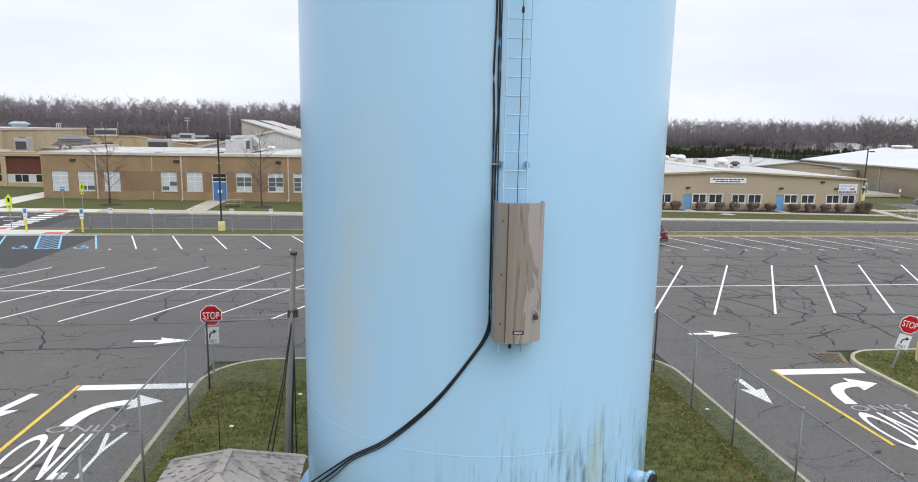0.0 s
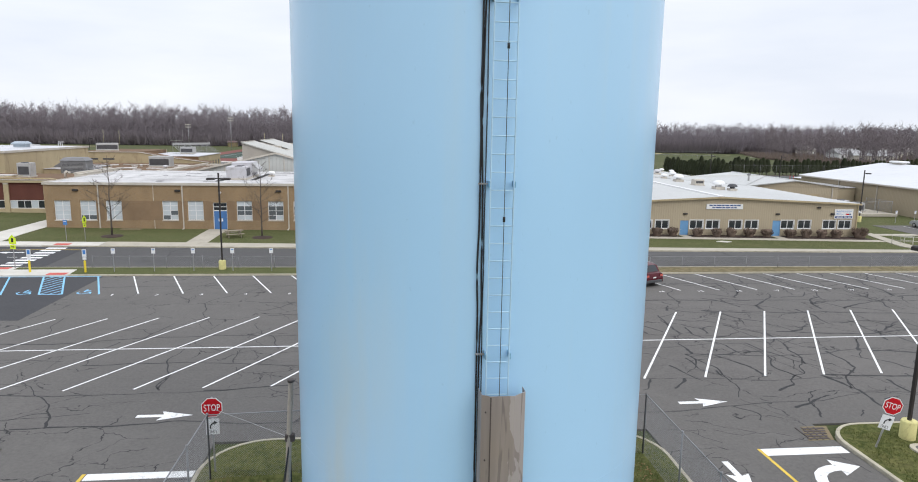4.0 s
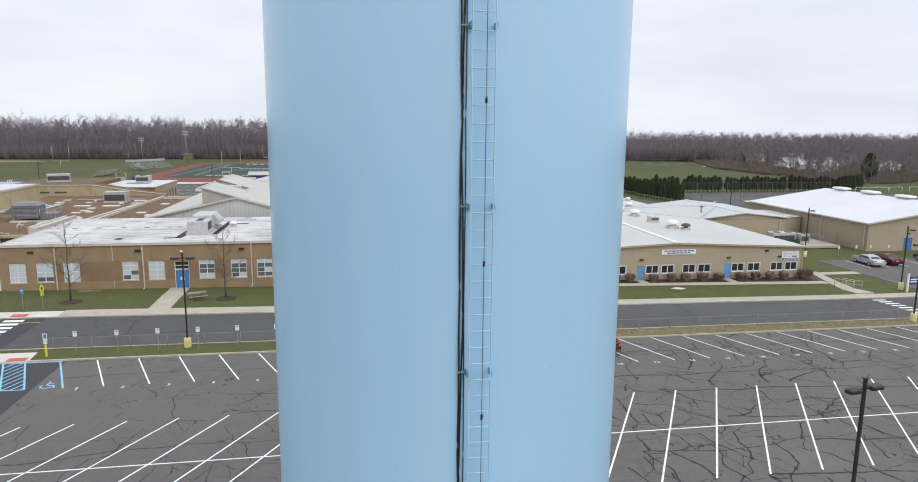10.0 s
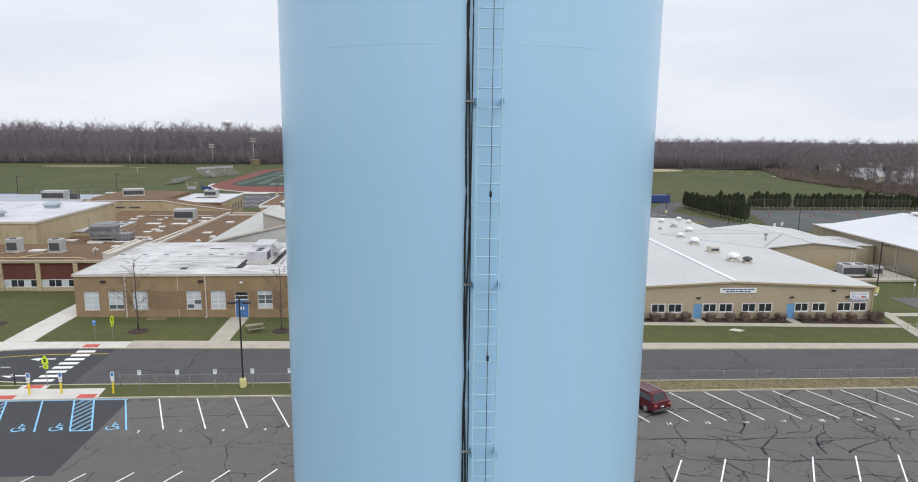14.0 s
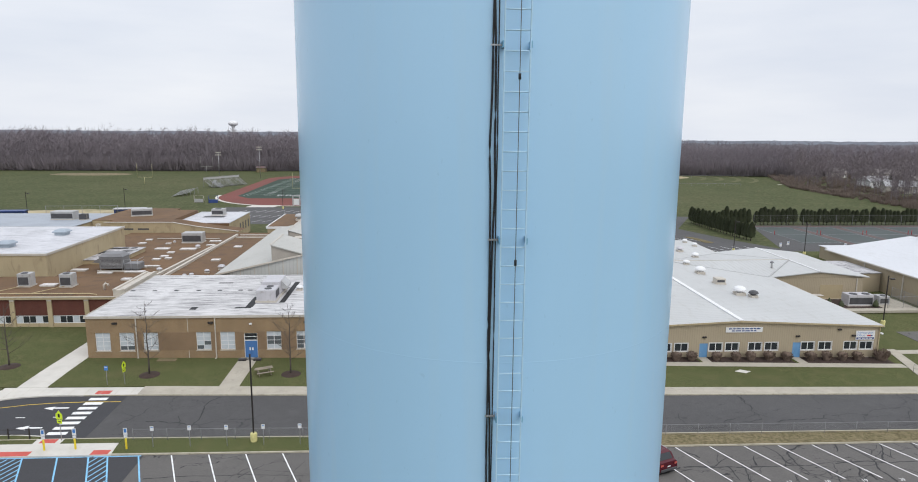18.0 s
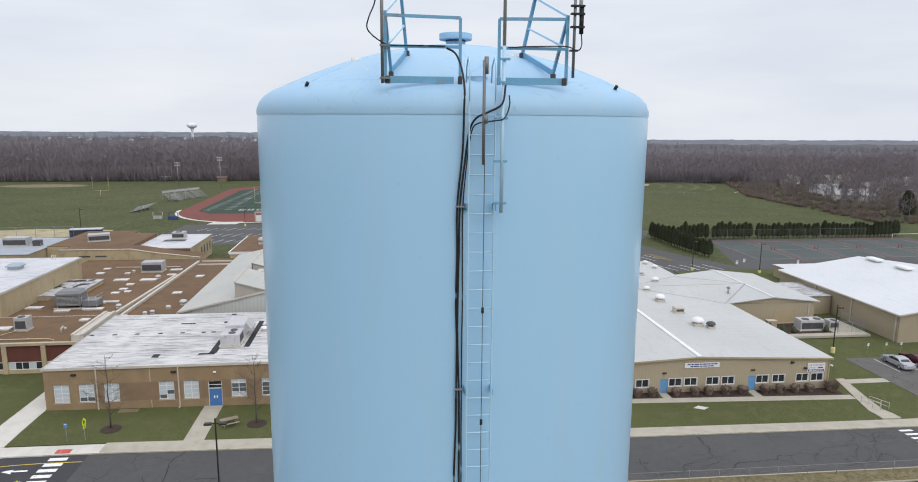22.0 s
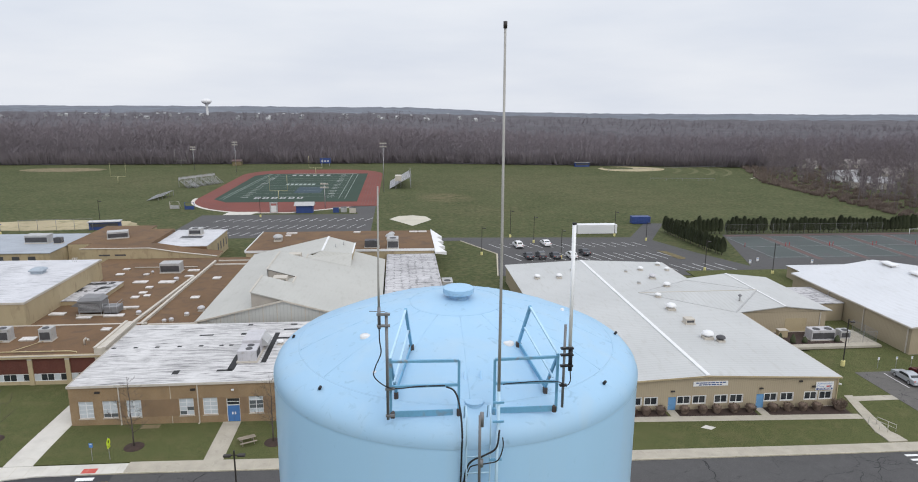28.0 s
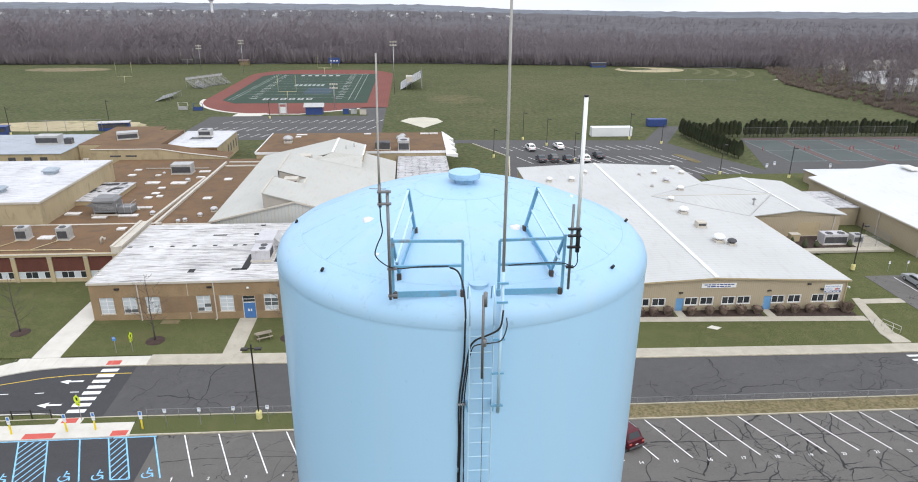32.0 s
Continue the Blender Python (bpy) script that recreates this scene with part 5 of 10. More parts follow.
guard = thing("ladder_guard", (0.08, -4.2, 5.42), "weathered bare metal ladder guard plate bolted over the rungs", "ladder guard")
W0, W1 = -0.41, 0.41
sec = [(W0, 0.1), (W0 + 0.02, -0.22), (W0 + 0.17, -0.3), (W1 - 0.22, -0.3), (W1, -0.12), (W1, 0.1)]
g = Geo()
th = 0.012
n = len(sec)
v = [(x, y, z) for z in (0, 2.4) for x, y in sec] + [(x * 0.97, y + th, z) for z in (0, 2.4) for x, y in sec]
g.add(v, [])
f = []
for i in range(n - 1):
    f += [(i, i + 1, n + i + 1, n + i), (2 * n + i, 3 * n + i, 3 * n + i + 1, 2 * n + i + 1), (n + i, n + i + 1, 3 * n + i + 1, 3 * n + i), (i, 2 * n + i, 2 * n + i + 1, i + 1)]
f += [(0, n, 3 * n, 2 * n), (n - 1, 3 * n - 1, 4 * n - 1, 2 * n - 1)]
g.f, g.s = f, [False] * len(f)
plate = part("cover_plate", g, "guard", guard, "folded metal cover with peeling pale streaks")
part("hinge_strip", Geo().box(W0 + 0.165, -0.309, 0.02, W0 + 0.185, -0.297, 2.38), "rust", guard)
part("label_plate", Geo().box(-0.1, -0.304, 0.16, 0.09, -0.3, 0.23), "black", guard, "small black label plate")
for k in range(2):
    part("label_bar", Geo().box(-0.08, -0.306, 0.178 + 0.024 * k, 0.05 + 0.02 * k, -0.303, 0.188 + 0.024 * k), "white", guard)
lock = part("padlock", Geo().cbox(0.26, -0.3, 0.42, 0.33, -0.22, 0.5, 0.01), "rust", guard, "dark padlock")
part("hasp", Geo().tube([(0.3, -0.26, 0.5), (0.3, -0.28, 0.57), (0.27, -0.27, 0.6)], 0.012, 8), "galv", lock)
for z in (0.35, 1.2, 2.1):
    part("bolt", Geo().tube([(W0 + 0.09, -0.262, z), (W0 + 0.09, -0.285, z)], 0.014, 8), "rust", guard)
part("drain_spout", Geo().tube([(-0.1, -0.05, 0.0), (-0.1, -0.05, -0.16)], 0.03, 8), "rust", guard)


def on_shell(deg, z, r=R + 0.03):
    return (CX + r * math.sin(radians(deg)), CY - r * math.cos(radians(deg)), z)


clamps = [8.43 + 3.05 * k for k in range(9)]
for i, (d0, rad) in enumerate(((-5.0, 0.0195), (-4.4, 0.0195), (-3.75, 0.0125))):
    pts = [on_shell(-72 + 1.2 * i, 1.0 - 0.05 * i, R + 0.25), on_shell(-56 + i, 1.95 - 0.05 * i), on_shell(-44, 2.62 - 0.05 * i), on_shell(-32, 3.2 - 0.05 * i), on_shell(-19, 4.08 - 0.04 * i), on_shell(-10.2 + 0.3 * i, 4.9), on_shell(-5.4 + 0.4 * i, 5.5), on_shell(d0, 6.2)]
    for k, z in enumerate(clamps):
        pts.append(on_shell(d0, z, R + 0.05))
        if k < 8:
            w = 0.35 * math.sin(3.1 * k + 1.7 * i)
            pts += [on_shell(d0 + w, z + 0.8), on_shell(d0 + 0.8 * w + 0.2 * (i - 1.5) * math.cos(k), z + 1.5), on_shell(d0 + 0.5 * w, z + 2.3)]
    if i < 1:
        pts += [on_shell(-3.9, 33.7, R + 0.07), on_shell(-3.7, 34.3, R + 0.1), (-0.26, -4.05, 34.62), (-0.27, -3.84, 34.9), (-0.31, -3.68, 35.1), (-0.38, -3.63, 35.22), (-0.5, -3.63, 35.28)]
    elif i == 1:
        pts += [on_shell(-3.3, 33.6, R + 0.08), (-0.19, -4.12, 34.0), (-0.1, -4.2, 34.2), (0.1, -4.22, 34.3), (0.3, -4.2, 34.42), (0.36, -4.12, 34.7)]
    else:
        pts += [on_shell(-2.9, 33.6, R + 0.1), (-0.16, -4.16, 34.0), (-0.08, -4.22, 34.12), (0.15, -4.24, 34.16), (0.33, -4.22, 34.2), (0.42, -4.16, 34.4), (0.42, -4.1, 34.55)]
    cable = tagged(part("coax_cable", Geo().hose(pts, rad * 0.85, 8, 4), "black"), "black coaxial cable clamped down the blue tank shell", "cable", "cables down the tank")
for z in clamps:
    c = thing("cable_clamp", on_shell(-4.0, z, R + 0.02), "galvanised cable clamp bar beside the ladder", "clamp", "cable clamps")
    part("bar", Geo().box(-0.11, -0.055, -0.012, 0.11, -0.035, 0.012), "galv", c)
    for k in range(4):
        part("saddle", Geo().tube([(-0.075 + 0.045 * k, -0.08, 0), (-0.075 + 0.045 * k, -0.0, 0)], 0.014, 8), "galv", c)
    part("foot", Geo().box(0.085, -0.05, -0.05, 0.105, 0.04, 0.02), "galv", c)
lifeline = thing("safety_cable", (0.03, LY - 0.09, 0), "thin steel fall-arrest cable down the ladder with dark sleeves", "cable")
part("wire", Geo().tube([(0, 0, 5.5), (0, 0, 33.6)], 0.006, 6), "dark_metal", lifeline)
for z in (10.9, 13.75, 16.6, 19.4, 22.2, 26.4, 29.3, 31.2):
    part("sleeve", Geo().tube([(0, 0, z - 0.05), (0, 0, z + 0.04)], 0.022, 8), "black", lifeline)
g = Geo().tube([(-0.02, 0, 33.5), (-0.02, 0, 35.05)], 0.024, 12)
part("head_tube", g, "mast_steel", lifeline, "dull telescoping head tube")
part("collar", Geo().tube([(0.01, 0, 34.12), (0.01, 0, 34.25)], 0.036, 12), "mast_steel", lifeline)
part("collar", Geo().tube([(0.01, 0, 34.85), (0.01, 0, 35.1)], 0.034, 12), "mast_steel", lifeline)


# roof guard rails
def guard_rail(sign, x_in, x_out):
    t = thing("guard_rail", (0, 0, 0), "blue painted angle-steel guard rail on the tank roof edge", "railing", "roof guard rails")
    y0 = -3.6
    zm, zt = 35.3, 35.74
    xs = (x_in * sign, x_out * sign)
    for x, zz, top in zip(xs, (34.72, 34.74), (zt, zt + 0.08)):
        part("post", Geo().box(x - 0.022, y0 - 0.022, zz, x + 0.022, y0 + 0.022, top), "rail_blue", t)
    part("shoe", Geo().cbox(xs[1] - 0.04 - 0.03 * sign, y0 - 0.045, 34.73, xs[1] + 0.035 - 0.03 * sign, y0 + 0.03, 34.85, 0.015), "rust", t, "rusty post shoe")
    part("shoe", Geo().cbox(xs[0] - 0.035, y0 - 0.045, 34.7, xs[0] + 0.035, y0 + 0.03, 34.86, 0.015), "rust" if sign < 0 else "rail_blue", t)
    part("top_rail", Geo().bar((xs[0], y0, zt), (xs[1], y0, zt + 0.02), 0.045, 0.045), "rail_blue", t)
    part("mid_rail", Geo().bar((xs[0] + 0.02 * sign, y0, zm), (xs[1], y0, zm), 0.045, 0.045), "rail_blue", t)
    part("toe_board", Geo().bar((xs[0] + 0.1 * sign, y0, 34.79), (xs[1] - 0.06 * sign, y0, 34.79), 0.02, 0.11), "rail_blue", t)
    # the return towards the crown, its far post leaning
    xf, yf = 1.06 * sign, -1.94
    xt, yt = 1.17 * sign, -2.45
    leg = (1.36 * sign, -3.08, 34.96)
    part("post", Geo().bar((xs[1], y0, zt + 0.05), leg, 0.045, 0.045), "rail_blue", t)
    part("shoe", Geo().cbox(leg[0] - 0.04, leg[1] - 0.04, 34.82, leg[0] + 0.04, leg[1] + 0.04, 34.95, 0.01), "rust", t, "rusty post shoe")
    part("post", Geo().bar((xt, yt, 36.3), (xf, yf, 35.36), 0.05, 0.05), "rail_blue", t)
    part("shoe", Geo().cbox(xf - 0.05, yf - 0.06, 35.27, xf + 0.05, yf + 0.05, 35.40, 0.012), "rust", t, "rusty post shoe")
    part("top_rail", Geo().bar((xs[1], y0, zt + 0.06), (xt, yt, 36.28), 0.035, 0.035), "ladder_blue", t)
    part("mid_rail", Geo().bar((xs[1] * 0.96, y0 + 0.06, 35.35), ((xt + xf) / 2, (yt + yf) / 2, 35.8), 0.03, 0.03), "ladder_blue", t)
    part("toe_board", Geo().bar(leg, (xf, yf, 35.38), 0.02, 0.09), "rail_blue", t)
    return t


guard_rail(-1, 0.28, 1.45)
guard_rail(1, 0.34, 1.44)

# antennas
whip = thing("whip_antenna", (0.37, -3.9, 34.3), "tall grey fibreglass whip antenna at the ladder head", "antenna")
part("mast", Geo().tube([(0, 0, 0.8), (0, 0, 3.5), (-0.02, 0, 6.85)], 0.028, 12, 0.018), "whip", whip, "weathered grey whip")
part("tip", Geo().tube([(-0.02, 0, 6.85), (-0.02, 0, 6.95)], 0.03, 10), "dark_metal", whip)
part("support_pipe", Geo().tube([(-0.06, -0.29, -1.55), (-0.06, -0.29, -0.02), (-0.03, -0.16, 0.2), (0, 0, 0.36), (0, 0, 1.0)], 0.029, 12), "ladder_blue", whip, "blue painted support pipe")
for z in (-1.4, -0.75, -0.1):
    part("clamp", Geo().bar((-0.19, -0.3, z), (0.02, -0.3, z), 0.03, 0.035), "rail_blue", whip)
for z in (0.45, 0.8):
    part("clamp", Geo().bar((-0.1, -0.03, z), (0.09, -0.03, z), 0.03, 0.035), "rail_blue", whip)

left_mast = thing("whip_antenna", (-1.5, -3.66, 34.75), "slim grey whip antenna on a steel pipe mast", "antenna")
part("mast", Geo().tube([(0, 0, -0.02), (0, 0, 1.9)], 0.026, 12), "mast_steel", left_mast, "dull steel pipe mast")
part("whip", Geo().tube([(-0.12, 0, 1.95), (-0.12, 0, 2.4), (-0.1, 0, 4.0)], 0.022, 10, 0.014), "whip", left_mast)
part("ground_plane", Geo().tube([(-0.28, 0, 1.93), (-0.02, 0, 1.92)], 0.006, 6), "mast_steel", left_mast)
for z in (1.68, 1.88):
    part("clamp", Geo().bar((-0.16, -0.02, z), (0.06, -0.02, z), 0.07, 0.03), "mast_steel", left_mast)
for z in (0.06, 0.55):
    part("clamp", Geo().bar((-0.04, -0.02, z), (0.12, -0.02, z), 0.06, 0.03), "mast_steel", left_mast)
part("jumper", Geo().hose([(-0.12, -0.02, 1.9), (-0.12, -0.02, 1.45), (-0.1, -0.02, 1.2), (-0.2, -0.02, 0.95), (-0.22, -0.02, 0.78), (-0.05, -0.04, 0.62), (0.15, -0.02, 0.55), (0.55, 0.02, 0.56), (0.98, 0.02, 0.56)], 0.0105, 8), "black", left_mast, "black jumper cable")
part("base_tube", Geo().tube([(-0.12, 0, 1.62), (-0.12, 0, 2.0)], 0.028, 10), "mast_steel", left_mast)

right_mast = thing("panel_antenna", (1.53, -3.68, 34.85), "white tubular antenna on a clamped steel mast", "antenna")
part("mast", Geo().tube([(0, 0, 0), (0, 0, 1.52)], 0.024, 12), "mast_steel", right_mast, "bright steel pipe")
part("radome", Geo().tube([(0.1, 0.02, 0.95), (0.08, 0.02, 3.25)], 0.03, 14, 0.033), "fiber", right_mast, "plain white fibreglass radome")
part("tip", Geo().tube([(0.08, 0.02, 3.25), (0.08, 0.02, 3.28)], 0.036, 12), "black", right_mast)
part("base_tube", Geo().tube([(0.11, 0, 0.68), (0.11, 0, 1.08)], 0.036, 12), "black", right_mast, "black mounting sleeve")
for z in (0.42, 0.78, 0.98, 1.1):
    part("clamp", Geo().bar((-0.07, -0.02, z), (0.15 if z > 0.7 else 0.06, -0.02, z), 0.07, 0.028), "black", right_mast)
part("jumper", Geo().hose([(0.11, -0.01, 0.7), (0.12, -0.02, 0.5), (0.05, -0.03, 0.42), (-0.1, -0.0, 0.48), (-0.4, 0.03, 0.485), (-0.8, 0.03, 0.47), (-1.05, 0.03, 0.45)], 0.0095, 8), "black", right_mast, "black jumper cable")


# fine grass standing on the near lawns
def blades(count, seed, boxes):
    r = np.random.RandomState(seed)
    area = np.array([(b_[1] - b_[0]) * (b_[3] - b_[2]) for b_ in boxes])
    pick = r.choice(len(boxes), count, p=area / area.sum())
    bx = np.array(boxes)[pick]
    x, y = r.uniform(bx[:, 0], bx[:, 1]), r.uniform(bx[:, 2], bx[:, 3])
    clump = np.sin(x * 2.3 + 1.1 * np.sin(y * 1.7)) * np.sin(y * 2.9 + 0.8 * np.sin(x * 2.1))
    keep = ((x - CX) ** 2 + (y - CY) ** 2 > 4.5 ** 2) & (clump + r.uniform(-0.9, 0.9, count) > -0.35)
    x, y = x[keep], y[keep]
    n_ = len(x)
    a_ = r.uniform(0, 2 * np.pi, n_)
    h, w = r.uniform(0.03, 0.11, n_), r.uniform(0.006, 0.014, n_)
    lean = r.normal(0, 0.05, (n_, 2))
    v = np.zeros((n_ * 3, 3))
    v[0::3] = np.stack([x - np.cos(a_) * w, y - np.sin(a_) * w, np.full(n_, 0.108)], 1)
    v[1::3] = np.stack([x + np.cos(a_) * w, y + np.sin(a_) * w, np.full(n_, 0.108)], 1)
    v[2::3] = np.stack([x + lean[:, 0], y + lean[:, 1], 0.108 + h], 1)
    me = bpy.data.meshes.new("grass_blades")
    me.from_pydata(v.tolist(), [], np.arange(n_ * 3).reshape(-1, 3).tolist())
    me.materials.append(M["blade"])
    return tagged(new("grass_blades", me), "short uneven winter grass on the tank lawn", "grass", "", "stuff")


blades(70000, 3, [(-8.5, -3.2, -4.0, 7.5), (-3.2, 3.4, 4.3, 9.4), (3.4, 8.4, -4.0, 9.0), (16.6, 26, -2, 9.2)])
rl = random.Random(12)
leaf = Geo()
for k in range(900):
    s = rl.choice((-8.05, 7.55))
    x, y = s + abs(rl.gauss(0, 0.5)) * (1 if s < 0 else -1), rl.uniform(-5, 7)
    q, a_ = rl.uniform(0.02, 0.05), rl.uniform(0, 6.28)
    leaf.add([(x + q * math.cos(a_ + t), y + q * math.sin(a_ + t), 0.13 + 0.02 * math.sin(3 * t + a_)) for t in (0, 1.3, 2.9, 4.4)], [(0, 1, 2, 3)])
tagged(part("leaf_litter", leaf, "leaf"), "scattered brown dead leaves along the fence foot", "leaves", "", "stuff")


# ---------------------------------------------------------------- buildings
def wall_front(x0, x1, z0, z1, y, thick, holes):
    """A wall along x with openings (xa, xb, za, zb) that go through it."""
    xs = sorted({x0, x1, *[v for h in holes for v in h[:2]]})
    zs = sorted({z0, z1, *[v for h in holes for v in h[2:]]})
    def full(i, j):
        if i < 0 or j < 0 or i >= len(xs) - 1 or j >= len(zs) - 1:
            return False
        cx, cz = (xs[i] + xs[i + 1]) / 2, (zs[j] + zs[j + 1]) / 2
        return not any(a < cx < b and c < cz < d for a, b, c, d in holes)
    g = Geo()
    g.weld = True
    for i in range(len(xs) - 1):
        for j in range(len(zs) - 1):
            if not full(i, j):
                continue
            a, b, c, d = xs[i], xs[i + 1], zs[j], zs[j + 1]
            p = [(a, y, c), (b, y, c), (b, y, d), (a, y, d), (a, y + thick, c), (b, y + thick, c), (b, y + thick, d), (a, y + thick, d)]
            f = [(0, 1, 2, 3), (5, 4, 7, 6)]
            f += [(0, 3, 7, 4)] * (not full(i - 1, j)) + [(1, 5, 6, 2)] * (not full(i + 1, j)) + [(0, 4, 5, 1)] * (not full(i, j - 1)) + [(3, 2, 6, 7)] * (not full(i, j + 1))
            g.add(p, f)
    return g


def classroom_window(parent, x0, x1, z0, z1, y, shade_=1.0, open_=0):
    """White sash window: two columns, three rows of panes, blinds behind."""
    w = part("window", Geo().box(x0, y + 0.12, z0, x0 + 0.06, y + 0.2, z1).box(x1 - 0.06, y + 0.12, z0, x1, y + 0.2, z1).box(x0 + 0.06, y + 0.12, z0, x1 - 0.06, y + 0.2, z0 + 0.07).box(x0 + 0.06, y + 0.12, z1 - 0.06, x1 - 0.06, y + 0.2, z1), "white", parent, "white framed sash window")
    part("sill", Geo().box(x0 - 0.06, y - 0.05, z0 - 0.09, x1 + 0.06, y + 0.12, z0 - 0.003), "trim", w)
    xm = (x0 + x1) / 2
    part("mullion", Geo().box(xm - 0.035, y + 0.11, z0 + 0.07, xm + 0.035, y + 0.2, z1 - 0.06), "white", w)
    rows = [z0 + 0.07, z0 + (z1 - z0) * 0.26, z0 + (z1 - z0) * 0.5, z0 + (z1 - z0) * 0.75, z1 - 0.06]
    for j in range(4):
        if j:
            part("rail", Geo().box(x0 + 0.06, y + 0.115, rows[j] - 0.025, x1 - 0.06, y + 0.19, rows[j] + 0.025), "white", w)
        for i, (a, b) in enumerate(((x0 + 0.06, xm - 0.035), (xm + 0.035, x1 - 0.06))):
            dark = (open_ >> (2 * j + i)) & 1
            part("pane", Geo().box(a, y + 0.15, rows[j] + 0.02, b, y + 0.16, rows[j + 1] - 0.02), "pane_grey" if dark else "blind", w, "grey glass pane" if dark else "glass pane with white blind")
    return w


GL = 0.1
school = thing("classroom_wing", (-41.55, 63.2, GL), "single-storey tan brick classroom wing with a white coated flat roof", "building")
SX, SZ = 41.55, 0.0
WZ, WH = 1.25, 3.5
wins = [(-40.16, 0), (-37.37, 3), (-34.57, 0), (-28.37, 9), (-25.53, 0), (-20.02, 60), (-16.44, 61), (-13.53, 55), (-10.4, 15), (-7.2, 0)]
holes = [(x + SX, x + SX + 1.75, WZ, WH) for x, _ in wins] + [(18.83, 20.43, 0.0, 3.32)]
part("front_wall", wall_front(0.42, 40.0, -0.6, 5.42, 0, 0.3, holes), "brick", school, "tan brick front wall")
part("side_wall", Geo().box(0.42, 0.3, -0.6, 0.72, 21.7, 5.42), "brick", school)
part("side_wall", Geo().box(39.7, 0.3, -0.6, 40.0, 21.7, 5.42), "brick", school)
part("back_wall", Geo().box(0.72, 21.4, -0.6, 39.7, 21.7, 5.42), "brick", school)
part("inner_floor", Geo().box(0.72, 0.3, -0.6, 39.7, 21.4, -0.02), "concrete", school)
for a, b in ((8.75, 13.1), (14.98, 15.9), (17.85, 18.75), (20.5, 21.4), (23.35, 25.0), (6.0, 6.85)):
    part("brick_panel", Geo().box(a, -0.012, WZ, b, -0.002, WH), "brick_dark", school, "darker brown brick panel")
part("roof_deck", Geo().box(0.34, -0.12, 5.42, 40.1, 21.7, 5.5), "roof_white", school, "white coated roof with grey streaks and patches")
part("fascia", Geo().box(0.3, -0.17, 5.3, 40.14, -0.121, 5.6), "trim", school, "pale metal roof edge")
part("fascia", Geo().box(0.29, -0.12, 5.3, 0.339, 21.7, 5.6), "trim", school)
for (x, o) in wins:
    classroom_window(school, x + SX, x + SX + 1.75, WZ, WH, 0, 1, o)
door = part("double_door", Geo().box(18.83, 0.12, 0.0, 18.9, 0.2, 3.32).box(20.36, 0.12, 0.0, 20.43, 0.2, 3.32).box(18.9, 0.12, 2.32, 20.36, 0.2, 2.42).box(18.9, 0.12, 3.25, 20.36, 0.2, 3.32), "white", school, "blue double door under a glazed transom")
for a, b in ((18.9, 19.62), (19.64, 20.36)):
    leaf = part("door_leaf", Geo().box(a, 0.14, 0.02, b, 0.19, 2.32), "blue_door", door, "deep blue steel door leaf")
part("notice", Geo().box(19.4, 0.132, 1.1, 19.56, 0.139, 1.45).box(19.72, 0.132, 1.1, 19.88, 0.139, 1.45), "white", door, "small white notice")
for k in range(4):
    part("pane", Geo().box(18.92 + 0.36 * k, 0.15, 2.45, 19.24 + 0.36 * k, 0.16, 3.22), "glass", door)
part("transom_bar", Geo().box(18.9, 0.13, 2.8, 20.36, 0.17, 2.86), "white", door)
for x in (-35.3, -26.05, -14.1):
    d = part("downspout", Geo().box(x + SX - 0.06, -0.13, 0.3, x + SX + 0.06, -0.02, 5.3), "trim", school, "pale metal downspout")
    part("elbow", Geo().bar((x + SX, -0.08, 0.34), (x + SX - 0.1, -0.4, 0.16), 0.12, 0.1), "trim", d)
part("control_joint", Geo().box(-29.32 + SX, -0.006, 0, -29.26 + SX, 0.0, 5.3), "trim", school)
for x, z in ((-37.75, 4.7), (-26.56, 4.7), (-15.2, 4.7)):
    part("wall_lamp", Geo().cbox(x + SX - 0.3, -0.22, z - 0.11, x + SX + 0.3, -0.003, z + 0.11, 0.03), "dark_metal", school, "dark wall pack lamp")
part("wall_lamp", Geo().cbox(-21.85 + SX - 0.16, -0.2, 4.42, -21.85 + SX + 0.16, -0.003, 4.62, 0.05), "white", school, "white floodlight")


def roof_unit(name, x, y, z, w, d, h, label, mat_="unit_grey", fans=2, turn=0.0):
    t = thing(name, (x, y, z), label, "roof unit", "roof units", "", turn)
    part("kerb_frame", Geo().box(-w / 2 - 0.1, -d / 2 - 0.1, -0.05, w / 2 + 0.1, d / 2 + 0.1, 0.14), "trim", t)
    part("casing", Geo().cbox(-w / 2, -d / 2, 0.14, w / 2, d / 2, h, 0.04), mat_, t, "sheet metal casing")
    for k in range(fans):
        px = -w / 4 + k * w / 2 if fans > 1 else 0.0
        part("fan", Geo().lathe([(min(w, d) * 0.3, h - 0.01), (min(w, d) * 0.3, h + 0.09), (min(w, d) * 0.24, h + 0.1), (0.03, h + 0.03)], 20, px, -d * 0.18), "unit_dark", t, "dark fan grille")
    part("grille", Geo().box(-w / 2 + 0.15, -d / 2 - 0.012, 0.35, w / 2 - 0.15, -d / 2 - 0.002, h * 0.75), "unit_dark", t, "dark intake grille")
    for k in range(3):
        part("panel_seam", Geo().box(w / 2 + 0.001, -d / 2 + d * (k + 0.7) / 4, 0.2, w / 2 + 0.012, -d / 2 + d * (k + 0.7) / 4 + 0.05, h - 0.05), "trim", t)
    return t


